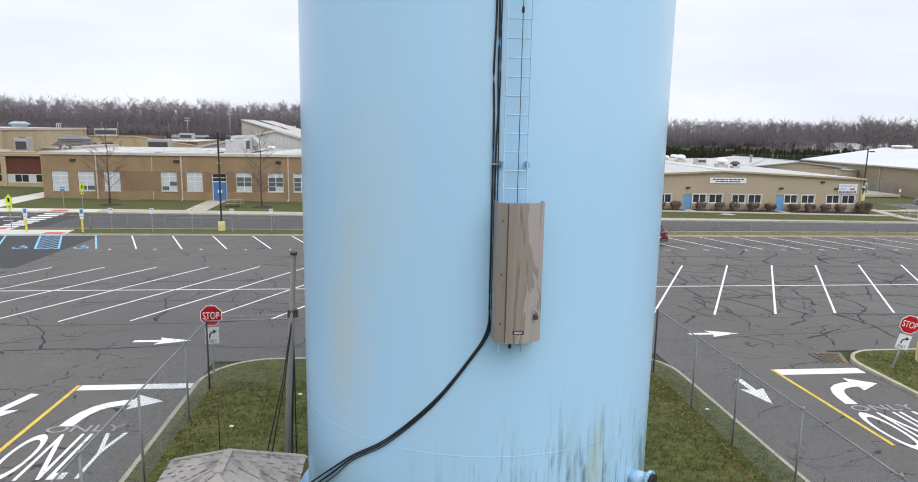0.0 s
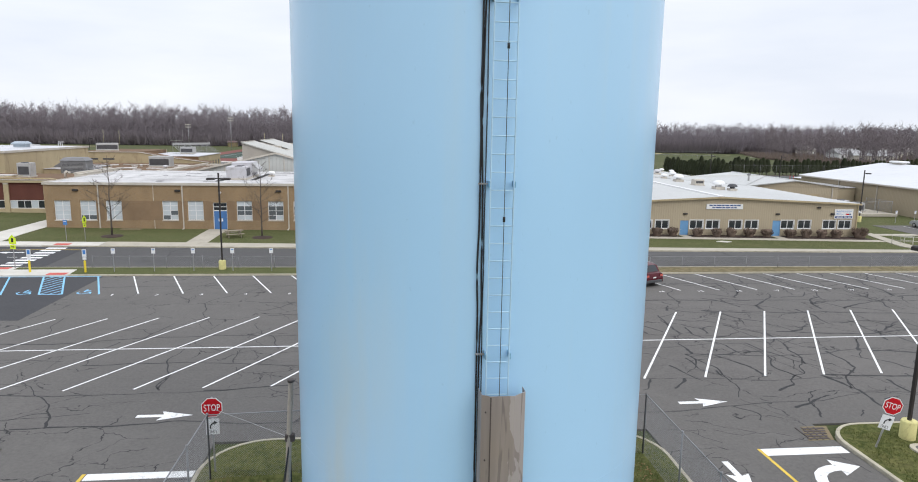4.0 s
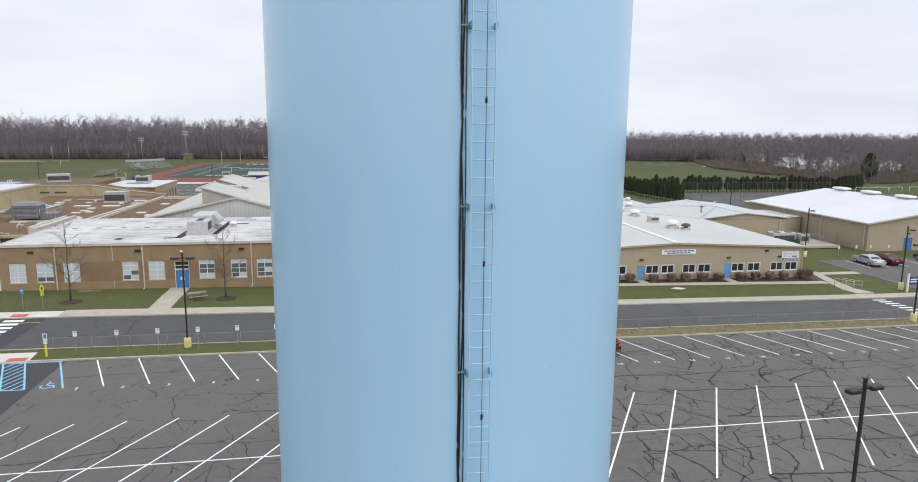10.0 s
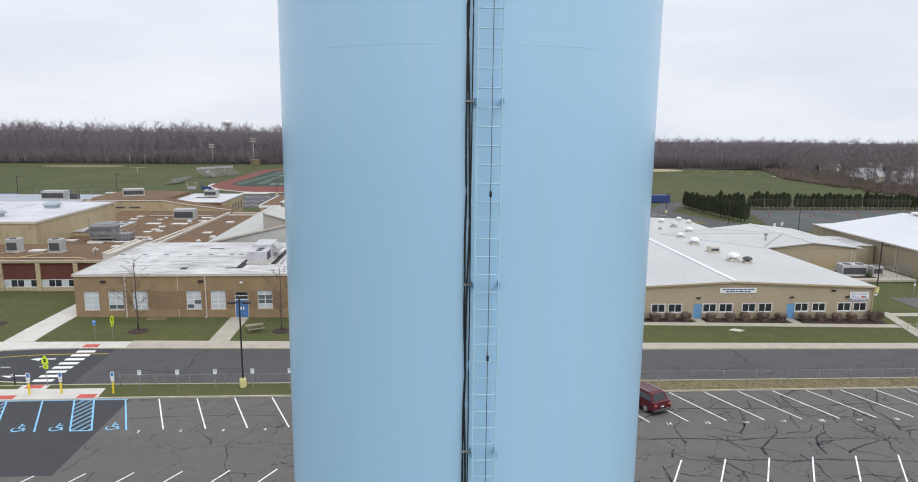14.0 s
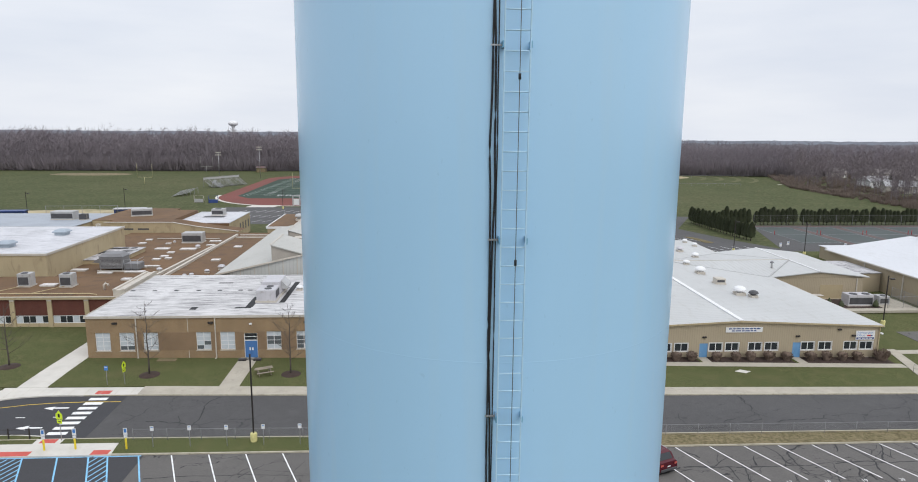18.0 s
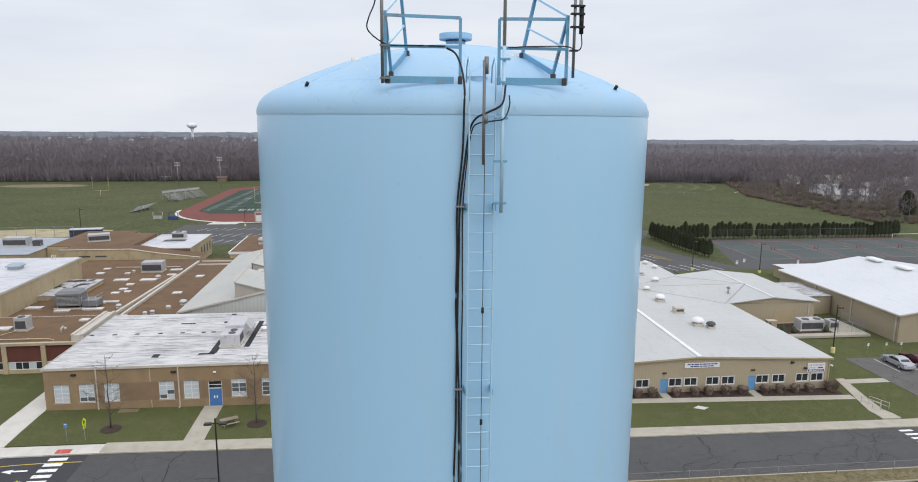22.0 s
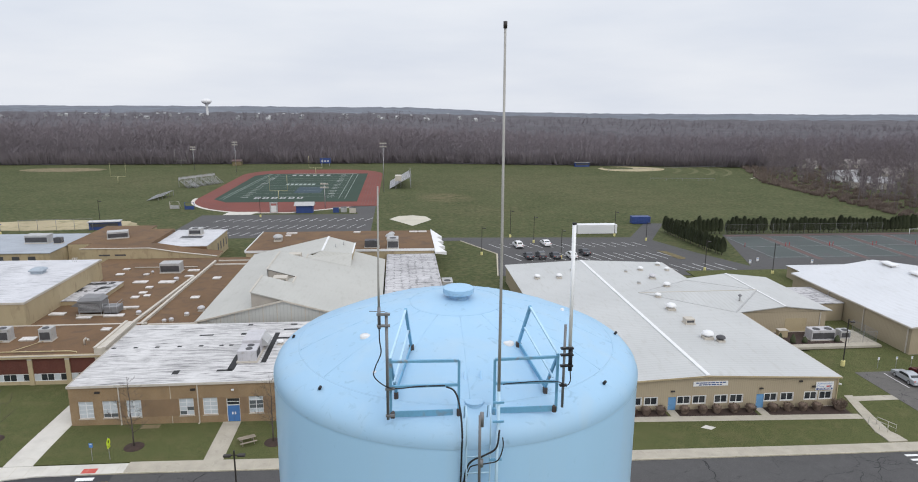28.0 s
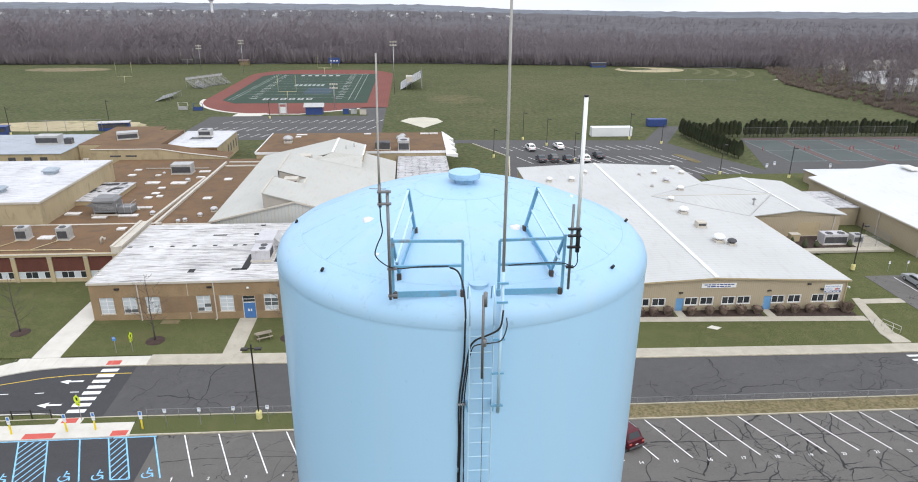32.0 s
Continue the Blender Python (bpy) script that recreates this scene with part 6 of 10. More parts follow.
def roof_vent_cap(x, y, z, s, mat_="white", label="white roof exhaust vent"):
    t = thing("roof_exhaust", (x, y, z), label, "vent", "roof vents")
    part("curb", Geo().cbox(-0.35 * s, -0.35 * s, -0.05, 0.35 * s, 0.35 * s, 0.2 * s, 0.02), "trim", t)
    part("hood", Geo().lathe([(0.2 * s, 0.2 * s), (0.24 * s, 0.34 * s), (0.46 * s, 0.36 * s), (0.46 * s, 0.44 * s), (0.38 * s, 0.56 * s), (0.22 * s, 0.64 * s), (0.01, 0.66 * s)], 20, 0.0, 0.0, False), mat_, t)
    return t


def skylight(x, y, z, w, d):
    w, d = w * 0.85, d * 0.85
    t = thing("roof_hatch", (x, y, z), "flat pale roof curb with a worn white cap", "skylight", "roof curbs")
    part("curb", Geo().box(-w / 2, -d / 2, -0.05, w / 2, d / 2, 0.16), "trim", t)
    part("cap", Geo().cbox(-w / 2 - 0.05, -d / 2 - 0.05, 0.163, w / 2 + 0.05, d / 2 + 0.05, 0.25, 0.03), "curb_cap", t)
    return t


def roof_box(x, y, z):
    t = thing("roof_exhaust", (x, y, z), "square blue-grey exhaust box on the white roof", "vent", "roof vents")
    part("base", Geo().cbox(-0.95, -0.9, -0.03, 0.95, 0.9, 0.55, 0.04), "unit_blue", t)
    part("cap", Geo().add([(-1.2, -1.15, 0.7), (1.2, -1.15, 0.7), (1.2, 1.15, 0.7), (-1.2, 1.15, 0.7), (-0.75, -0.7, 1.05), (0.75, -0.7, 1.05), (0.75, 0.7, 1.05), (-0.75, 0.7, 1.05), (-1.2, -1.15, 0.52), (1.2, -1.15, 0.52), (1.2, 1.15, 0.52), (-1.2, 1.15, 0.52)], [(0, 1, 5, 4), (1, 2, 6, 5), (2, 3, 7, 6), (3, 0, 4, 7), (4, 5, 6, 7), (8, 9, 1, 0), (9, 10, 2, 1), (10, 11, 3, 2), (11, 8, 0, 3)]), "unit_blue", t, "flared cap")
    return t


RZ = GL + 5.5
u = thing("roof_air_handler", (-21.3, 69.1, RZ), "long grey air handler with two roof fans on the white roof", "roof unit", "roof units")
part("kerb_frame", Geo().box(-1.35, -0.15, -0.03, 1.35, 7.3, 0.22), "trim", u)
part("condenser_section", Geo().cbox(-1.2, 0.0, 0.22, 1.2, 2.9, 1.62, 0.04), "unit_pale", u, "pale condenser casing")
for y in (0.85, 2.05):
    part("fan", Geo().lathe([(0.46, 1.6), (0.46, 1.68), (0.38, 1.69), (0.06, 1.64), (0.005, 1.64)], 22, 0.15, y), "unit_dark", u, "dark round fan grille")
part("coil_grille", Geo().box(1.202, 0.4, 0.45, 1.215, 2.5, 1.4), "unit_dark", u, "dark side coil")
for k in range(3):
    part("panel_seam", Geo().box(-0.62 + 0.6 * k, -0.012, 0.3, -0.58 + 0.6 * k, -0.002, 1.55), "unit_grey", u)
part("blower_section", Geo().cbox(-1.2, 2.92, 0.22, 1.2, 7.1, 2.0, 0.04), "unit_pale", u, "pale blower casing")
part("intake_hood", Geo().add([(1.202, 3.9, 1.9), (1.202, 6.6, 1.9), (2.0, 6.6, 1.15), (2.0, 3.9, 1.15), (1.202, 3.9, 0.7), (1.202, 6.6, 0.7), (2.0, 6.6, 0.85), (2.0, 3.9, 0.85)], [(0, 1, 2, 3), (0, 3, 7, 4), (1, 5, 6, 2), (3, 2, 6, 7), (4, 7, 6, 5)]), "unit_grey", u, "sloped intake hood")
g = Geo()
for x in (-40.7, -37.8, -34.9, -31.9, -29.0, -26.2, -24.9):
    g.box(x - 0.3, 75.35, RZ - 0.01, x + 0.3, 75.85, RZ + 0.006)
for a, b, c, d in ((-23.4, 66.9, -22.5, 72.0), (-24.6, 66.5, -22.6, 67.1), (-19.6, 69.0, -18.9, 80.2), (-18.9, 77.6, -16.5, 78.3), (-30.0, 66.0, -29.2, 67.2), (-30.4, 79.6, -28.4, 80.1), (-24.5, 79.6, -23.4, 80.4), (-18.6, 81.2, -16.0, 81.8), (-17.9, 83.4, -16.9, 84.0), (-24.3, 83.6, -23.6, 84.2)):
    g.box(a, b, RZ - 0.01, c, d, RZ + 0.008)
tagged(part("roof_walk_pad", g, "tar"), "scattered black rubber pads on the white roof", "roof pads", "", "stuff")
roof_vent_cap(-18.1, 75.4, RZ, 1.1)

# red brick wing with its strip windows
red = thing("red_brick_wing", (-90, 75.4, 0.2), "low red brick wing with pale pilasters and strip windows", "building")
part("plinth", Geo().box(0, 0, -0.8, 48.3, 0.4, 1.05), "stucco", red, "pale block plinth")
part("upper_wall", Geo().box(0, 0.02, 2.15, 48.3, 0.4, 4.45), "red_brick", red, "dark red brick upper wall")
part("fascia", Geo().box(0, -0.3, 4.45, 48.3, 0.4, 4.75), "stucco", red)
part("roof_deck", Geo().box(0, 0.4, 4.45, 48.3, 12.6, 4.7), "roof_brown", red, "brown gravelled roof")
part("roof_edge", Geo().box(0, -0.34, 4.752, 48.3, -0.2, 4.85), "trim", red)
for k in range(10):
    x = 48.0 - 4.9 * k
    part("pilaster", Geo().box(x - 0.3, -0.18, -0.8, x + 0.3, -0.002, 4.45), "stucco", red, "pale stucco pilaster")
    if k < 9:
        w = part("window", Geo().box(x - 4.6, 0.06, 1.05, x - 0.3, 0.14, 1.13).box(x - 4.6, 0.06, 2.05, x - 0.3, 0.14, 2.15), "white", red, "strip window with white frame")
        for j in range(5):
            a = x - 4.6 + 0.86 * j
            part("mullion", Geo().box(a - 0.03, 0.05, 1.13, a + 0.03, 0.15, 2.05), "white", w)
            part("pane", Geo().box(a + 0.035, 0.08, 1.14, a + 0.82, 0.1, 2.04), "glass" if j % 3 else "blind", w)
    part("lintel", Geo().box(x - 0.3, -0.2, 4.2, x + 0.3, -0.182, 4.4), "trim", red)
red.location.z = 0.1
pipe = thing("roof_gooseneck", (-47.2, 75.0, 4.85), "pale gooseneck vent on the brown roof", "vent")
part("gooseneck", Geo().tube([(0.9, 4.4, -0.1), (0.9, 4.4, 0.7), (1.15, 4.4, 0.95), (1.45, 4.4, 0.8), (1.45, 4.4, 0.55)], 0.17, 10), "trim", pipe)
solid("parapet_wall", Geo().box(-43.3, 75.4, 4.0, -41.72, 86.5, 5.75).box(-43.35, 75.35, 5.75, -42.95, 86.5, 5.9).box(-42.15, 75.35, 5.75, -41.75, 86.5, 5.9), "trim", "pale parapet between brown and white roofs", "parapet")
for x, y, w, d, h in ((-58.4, 82.0, 1.7, 1.6, 1.95), (-52.4, 81.7, 1.7, 1.6, 1.95), (-66.0, 82.3, 1.7, 1.6, 1.95)):
    roof_unit("condenser", x, y, 4.8, w, d, h, "square grey condenser on a white curb on the brown roof", "unit_grey", 1)
for x, y, w, d in ((-55.3, 82.0, 2.4, 1.5), (-45.8, 85.4, 1.5, 1.2)):
    skylight(x, y, 4.8, w, d)
pipe = thing("gas_pipe", (-59, 77.0, 4.8), "thin pale gas pipe laid on blocks over the brown roof", "pipe")
part("run", Geo().tube([(-20, 0.2, 0.18), (11.9, -0.3, 0.18), (12.9, -0.5, 0.1), (12.9, -0.8, -0.8)], 0.07, 8), "pipe_cream", pipe)
for x in (0.6, 6.6):
    part("branch", Geo().tube([(x - 2.6, 0.0, 0.18), (x, 4.2, 0.2)], 0.045, 6), "pipe_cream", pipe)
for k in range(8):
    part("block", Geo().box(-16 + 3.6 * k, -0.2, 0.0, -15.7 + 3.6 * k, 0.35, 0.12), "bench_wood", pipe)

# the main block behind
MZ = 3.8
main = thing("main_school_block", (-66, 90, 0), "broad flat-roofed tan school block with brown gravel roofs", "building")
part("wall_block", Geo().box(0, 0.0, -0.5, 36.8, 45.2, MZ - 0.2), "stucco", main, "tan stucco walls")
part("roof_deck", Geo().box(0.1, 0.1, MZ - 0.2, 22.6, 45.1, MZ), "roof_brown", main, "brown gravel roof with pale patches")
part("roof_deck", Geo().box(24.3, 0.1, MZ - 0.2, 36.7, 45.1, MZ), "roof_brown", main, "brown gravel roof beside the hall")
part("parapet", Geo().box(0, -0.4, 3.4, 24.5, 0.1, 4.25), "trim", main, "pale roof edge")
part("parapet", Geo().box(22.6, 0.1, 3.4, 24.3, 45.1, MZ + 0.004), "roof_brown", main, "gravelled gutter between parapets")
for xa, ya, xb, yb in ((21.75, 0.4, 23.35, 28.2), (23.25, 0.0, 24.25, 41.0)):
    part("parapet", Geo().prism([(xa, ya), (xa + 0.45, ya), (xb + 0.45, yb), (xb, yb)], 3.4, 4.2), "trim", main, "pale parapet along the roof joint")
part("parapet", Geo().box(24.6, -0.4, 3.4, 36.7, 0.1, 4.05), "trim", main)
part("roof_pipe", Geo().tube([(9.0, 36.6, MZ + 0.15), (22.0, 36.4, MZ + 0.15)], 0.1, 8), "trim", main, "pale conduit on the roof")
part("expansion_joint", Geo().box(25.0, 38.0, MZ, 36.0, 38.5, MZ + 0.22), "trim", main)
part("expansion_joint", Geo().box(25.0, 41.4, MZ, 36.0, 41.8, MZ + 0.22), "trim", main)
hall = thing("white_roof_hall", (-110, 90.4, 0), "tall tan hall with a white coated flat roof", "building")
part("wall_block", Geo().box(0, 0, 0, 50.0, 27.8, 7.75), "stucco", hall, "tan stucco walls")
part("roof_deck", Geo().box(-0.1, -0.1, 7.75, 50.1, 27.9, 7.87), "roof_clean", hall, "white roof with pale grey stains")
part("fascia", Geo().box(-0.12, -0.14, 7.6, 50.14, -0.1, 7.95).box(50.1, -0.1, 7.6, 50.14, 27.9, 7.95), "trim", hall)
roof_box(-66.8, 108.5, 7.87)
roof_box(-69.5, 96.5, 7.87)
for k in range(3):
    x = -64.5 + 0.35 * k
    tagged(part("roof_hook", Geo().tube([(x, 116.5, 7.85), (x, 116.5, 8.6), (x + 0.15, 116.5, 8.8), (x + 0.3, 116.5, 8.6)], 0.05, 6), "white"), "white pipe gooseneck on the hall roof", "pipe", "pipe goosenecks")
pent = thing("low_penthouse", (-62.4, 101.4, MZ), "low roof curb with stained white membrane", "penthouse")
part("curb", Geo().box(0, 0, 0, 8.2, 12.0, 0.75), "stucco", pent)
part("membrane", Geo().box(-0.15, -0.15, 0.75, 8.35, 12.15, 0.83), "roof_dirty", pent, "white membrane with black stains")
rp = random.Random(17)
for k in range(26):
    x, y = rp.uniform(0.6, 7.6), 2.5 + 9.0 * rp.random() ** 0.8
    w, d = rp.uniform(0.3, 1.3), rp.uniform(0.25, 1.1)
    poly = [(x + w * rp.uniform(0.6, 1.1) * math.cos(a), y + d * rp.uniform(0.6, 1.1) * math.sin(a)) for a in (0.2, 1.1, 1.9, 2.8, 3.7, 4.6, 5.5)]
    part("torn_patch", Geo().prism([(min(8.2, max(0, px)), min(12.0, max(0, py))) for px, py in poly], 0.82, 0.834 + 0.001 * k), "tar" if k % 3 else "hvac_slate", pent, "black exposed underlay")
cool = thing("roof_cooler", (-52.6, 96.9, MZ), "large dark louvred rooftop cooler on a steel frame", "roof unit")
part("body", Geo().cbox(-1.9, -1.4, 0.55, 1.9, 1.4, 2.5, 0.08), "hvac_slate", cool)
part("louvre", Geo().box(-1.6, -1.42, 0.75, 1.6, -1.402, 2.2), "unit_dark", cool, "dark intake louvre")
part("cowl", Geo().add([(-2.0, -1.5, 2.5), (2.0, -1.5, 2.5), (2.0, 1.5, 2.5), (-2.0, 1.5, 2.5), (-1.4, -1.1, 3.0), (1.4, -1.1, 3.0), (1.4, 1.1, 3.0), (-1.4, 1.1, 3.0)], [(0, 1, 5, 4), (1, 2, 6, 5), (2, 3, 7, 6), (3, 0, 4, 7), (4, 5, 6, 7)]), "hvac_slate", cool)
part("side_scoop", Geo().add([(-1.9, -1.0, 2.3), (-1.9, 1.0, 2.3), (-3.2, 1.0, 1.5), (-3.2, -1.0, 1.5), (-1.9, -1.0, 1.4), (-1.9, 1.0, 1.4)], [(0, 1, 2, 3), (0, 3, 4), (1, 5, 2), (3, 2, 5, 4)]), "hvac_slate", cool)
for k in range(4):
    part("leg", Geo().box(-1.8 + 3.5 * (k % 2), -1.3 + 2.5 * (k // 2), 0, -1.7 + 3.5 * (k % 2), -1.2 + 2.5 * (k // 2), 0.55), "galv", cool)
part("side_coil", Geo().cbox(2.0, -1.1, 0.3, 4.4, 1.1, 1.3, 0.05), "hvac_slate", cool)
for k in range(7):
    part("slat", Geo().box(-1.6, -1.46, 0.8 + 0.2 * k, 1.6, -1.424, 0.86 + 0.2 * k), "unit_grey", cool)
for x in (2.1, 3.2, 4.3):
    part("stanchion", Geo().tube([(x, -1.35, 0.2), (x, -1.35, 2.0)], 0.04, 6), "galv", cool)
for z in (1.5, 2.0):
    part("platform_rail", Geo().tube([(2.1, -1.35, z), (4.3, -1.35, z), (4.3, 1.3, z)], 0.035, 6), "galv", cool)
part("duct", Geo().cbox(-1.2, 1.402, 0.6, 1.2, 3.2, 1.5, 0.08), "unit_grey", cool)
part("base_rail", Geo().box(-2.2, -1.6, 0.0, 4.6, -1.4, 0.25).box(-2.2, 1.4, 0.0, 4.6, 1.6, 0.25), "trim", cool)
roof_unit("roof_air_handler", -48.3, 123.2, MZ, 4.0, 2.6, 2.1, "grey boxed air handler on the brown roof", "unit_grey", 0)
for x, y, w, d in ((-58.2, 96.4, 2.8, 1.4), (-53.0, 94.2, 2.6, 1.0), (-48.6, 95.0, 3.6, 1.2), (-51.7, 115.2, 3.0, 1.6), (-46.6, 114.9, 3.4, 1.7), (-48.7, 111.4, 1.4, 1.1), (-48.6, 107.8, 1.5, 1.2), (-49.0, 105.1, 1.5, 1.2), (-47.2, 106.0, 1.2, 1.1), (-57.9, 121.2, 1.6, 1.3), (-58.2, 125.4, 1.4, 1.2), (-52.6, 120.9, 1.1, 0.9), (-44.0, 123.5, 2.6, 1.2), (-43.6, 119.0, 1.8, 1.0), (-37.7, 117.2, 1.7, 1.6), (-38.2, 104.3, 1.7, 1.4), (-47.6, 99.2, 3.2, 0.8)):
    skylight(x, y, MZ, w, d)
for x, y, s in ((-44.9, 95.7, 1.2), (-36.7, 94.4, 1.1), (-35.0, 96.8, 1.6), (-38.4, 91.9, 1.0), (-39.4, 91.5, 0.9), (-45.3, 116.4, 1.3), (-52.0, 122.6, 0.8)):
    roof_vent_cap(x, y, MZ, s * 0.85, "unit_pale", "pale roof vent on brown gravel")
# raised tan block at the back of the brown roof
back = thing("raised_back_block", (-72, 135.5, 0), "raised tan block with brown roof behind the main roof", "building")
top = [(0, 6.05), (15.0, 6.05), (20.6, 5.1), (29.6, 4.0)]
g = Geo()
for (xa, za), (xb, zb) in zip(top, top[1:]):
    g.add([(xa, 0, 0), (xb, 0, 0), (xb, 0, zb), (xa, 0, za), (xa, 0.3, 0), (xb, 0.3, 0), (xb, 0.3, zb), (xa, 0.3, za)], [(0, 1, 2, 3), (7, 6, 5, 4), (3, 2, 6, 7)])
g.weld = True
part("front_wall", g, "stucco", back, "tan stucco wall")
g = Geo()
for (xa, za), (xb, zb) in zip(top, top[1:]):
    g.add([(xa, 0.1, za - 0.12), (xb, 0.1, zb - 0.12), (xb, 5.9, zb - 0.12), (xa, 5.9, za - 0.12)], [(0, 1, 2, 3)])
g.add([(0, 5.9, 5.93), (13.3, 5.9, 5.93), (13.3, 23, 5.93), (0, 23, 5.93)], [(0, 1, 2, 3)])
g.weld = True
part("roof_deck", g, "roof_brown", back, "brown gravel roof")
g = Geo()
for (xa, za), (xb, zb) in zip(top, top[1:]):
    g.bar((xa, 0.1, za + 0.04), (xb, 0.1, zb + 0.04), 0.5, 0.1)
part("coping", g, "trim", back, "pale coping")
part("side_wall", Geo().box(0, 0.3, 0, 0.3, 23, 5.9), "stucco", back)
part("back_wall", Geo().box(0.3, 22.7, 0, 13.3, 23, 5.9), "stucco", back)
part("side_wall", Geo().box(13.1, 5.9, 4.0, 13.3, 22.7, 5.9), "roof_brown", back)
for a in (4.0, 7.4):
    part("louvre", Geo().box(a, -0.02, 4.4, a + 2.4, -0.003, 4.75), "unit_dark", back, "dark wall louvre")
roof_unit("roof_air_handler", -68.6, 148.0, 5.93, 4.6, 2.6, 1.7, "grey air handler on the raised brown roof", "unit_grey", 0, 20)
box = thing("white_roof_block", (-58.5, 141.6, 0), "small tan block with a bright white flat roof", "building")
part("wall_block", Geo().box(0, 0, 0, 12.3, 19.0, 5.0), "stucco", box, "tan stucco walls")
part("roof_deck", Geo().box(-0.15, -0.15, 5.0, 12.45, 19.15, 5.14), "roof_clean", box, "clean white roof")
part("brown_edge", Geo().box(-0.3, -0.3, 4.2, 12.3, -0.151, 5.0), "roof_brown", box)
for k in range(4):
    part("window", Geo().box(12.302, 9.0 + 2.6 * k, 1.6, 12.32, 9.9 + 2.6 * k, 3.6), "unit_dark", box, "narrow dark window")
roof_unit("roof_air_handler", -52.4, 155.0, 5.14, 3.0, 2.6, 1.6, "grey air handler on the white roof", "unit_grey", 1)
part("walk_pad", Geo().box(3.4, 8.5, 5.142, 8.6, 11.2, 5.156), "unit_dark", box)
far_l = thing("far_classroom_block", (-118, 136.5, 0), "low tan block with a grey-white flat roof", "building")
part("wall_block", Geo().box(0, 0, 0, 39, 21, 5.0), "stucco", far_l, "tan stucco walls")
part("roof_deck", Geo().box(-0.2, -0.2, 5.0, 39.2, 21.2, 5.12), "roof_grey", far_l, "greyish white roof")
for k in range(7):
    part("window", Geo().box(14.0 + 3.4 * k, -0.02, 3.4, 15.6 + 3.4 * k, -0.003, 4.3), "unit_dark", far_l, "dark strip window")
part("wing_block", Geo().box(39.2, 8, 0, 52, 30, 5.2), "stucco", far_l)
part("wing_roof", Geo().box(39.2, 8, 5.2, 52.2, 30, 5.3), "roof_brown", far_l, "brown roof of the linking wing")
roof_unit("roof_air_handler", -86.5, 147.5, 5.12, 5.2, 2.8, 2.0, "long grey air handler on the far white roof", "unit_grey", 0)
roof_unit("condenser", -81.6, 146.5, 5.12, 1.6, 1.6, 1.4, "dark condenser on the far white roof", "unit_dark", 1)

# sports hall with folded pale metal roofs
gym = thing("assembly_hall", (-29.0, 87.6, 0), "assembly hall with stepped pale metal roofs and panelled front", "building")
EX, EZ, AX, AZ = 0.0, 6.1, 9.45, 8.28          # left eave, crown of the front
SL = 0.285                                    # fall of the broad slope
HX = 4.45                                     # upper edge of the broad slope


def fall(x):
    return AZ - SL * (x - AX)


RX = 24.4
XL = -4.0
ZL = EZ + 0.231 * XL
part("front_wall", Geo().add([(XL, 0, 2), (RX, 0, 2), (RX, 0, fall(RX)), (AX, 0, AZ), (XL, 0, ZL), (XL, 0.3, 2), (RX, 0.3, 2), (RX, 0.3, fall(RX)), (AX, 0.3, AZ), (XL, 0.3, ZL)], [(0, 1, 2, 3, 4), (9, 8, 7, 6, 5), (0, 4, 9, 5), (1, 6, 7, 2), (2, 7, 8, 3), (3, 8, 9, 4)]), "panel_wall", gym, "grey ribbed translucent panel front")
for k in range(12):
    x = -2.6 + 2.2 * k
    part("panel_post", Geo().box(x - 0.06, -0.05, 2, x + 0.06, -0.003, (EZ + 0.231 * x if x < AX else fall(x)) - 0.25), "trim", gym)


def slope(name, a, b, y0, y1, th, m_, lab):
    (xa, za), (xb, zb) = a, b
    return part(name, Geo().add([(xa, y0, za), (xb, y0, zb), (xb, y1, zb), (xa, y1, za), (xa, y0, za - th), (xb, y0, zb - th), (xb, y1, zb - th), (xa, y1, za - th)], [(0, 1, 2, 3), (7, 6, 5, 4), (0, 4, 5, 1), (1, 5, 6, 2), (2, 6, 7, 3), (3, 7, 4, 0)]), m_, gym, lab)


slope("low_slope", (XL - 0.3, ZL - 0.05), (AX, AZ + 0.05), -0.3, 30.6, 0.16, "roof_cream", "pale ribbed metal roof")
slope("low_slope", (XL - 0.3, ZL - 0.05), (12.2, EZ + 0.231 * 12.2 + 0.05), 30.6, 44.5, 0.16, "roof_cream", "pale ribbed metal roof")
for bx, by in ((XL - 0.3, AX), (AX, RX)):
    za, zb = (ZL - 0.13, AZ - 0.06) if bx < 0 else (AZ - 0.06, fall(RX) - 0.06)
    part("rake_trim", Geo().bar((bx, -0.33, za), (by, -0.33, zb), 0.07, 0.26), "trim", gym, "pale rake trim")
n1, n2 = (9.6, 13.6), (27.2, 30.6)
for k, (xa, y0, y1) in enumerate(((HX, -0.3, n1[0]), (HX + 5.0, n1[0], n1[1]), (HX, n1[1], n2[0]), (HX + 5.0, n2[0], n2[1]))):
    slope("broad_slope", (xa, fall(xa) + 0.1), (RX + 0.3, fall(RX + 0.3) + 0.1), y0, y1, 0.16, "roof_cream", "broad pale ribbed metal roof")
    part("edge_cap", Geo().bar((xa, y0, fall(xa) + 0.13), (xa, y1, fall(xa) + 0.13), 0.28, 0.05), "trim", gym, "pale edge flashing")
slope("broad_slope", (12.2, fall(12.2) + 0.12), (RX + 0.3, fall(RX + 0.3) + 0.1), n2[1], 42.5, 0.16, "roof_cream", "broad pale ribbed metal roof")
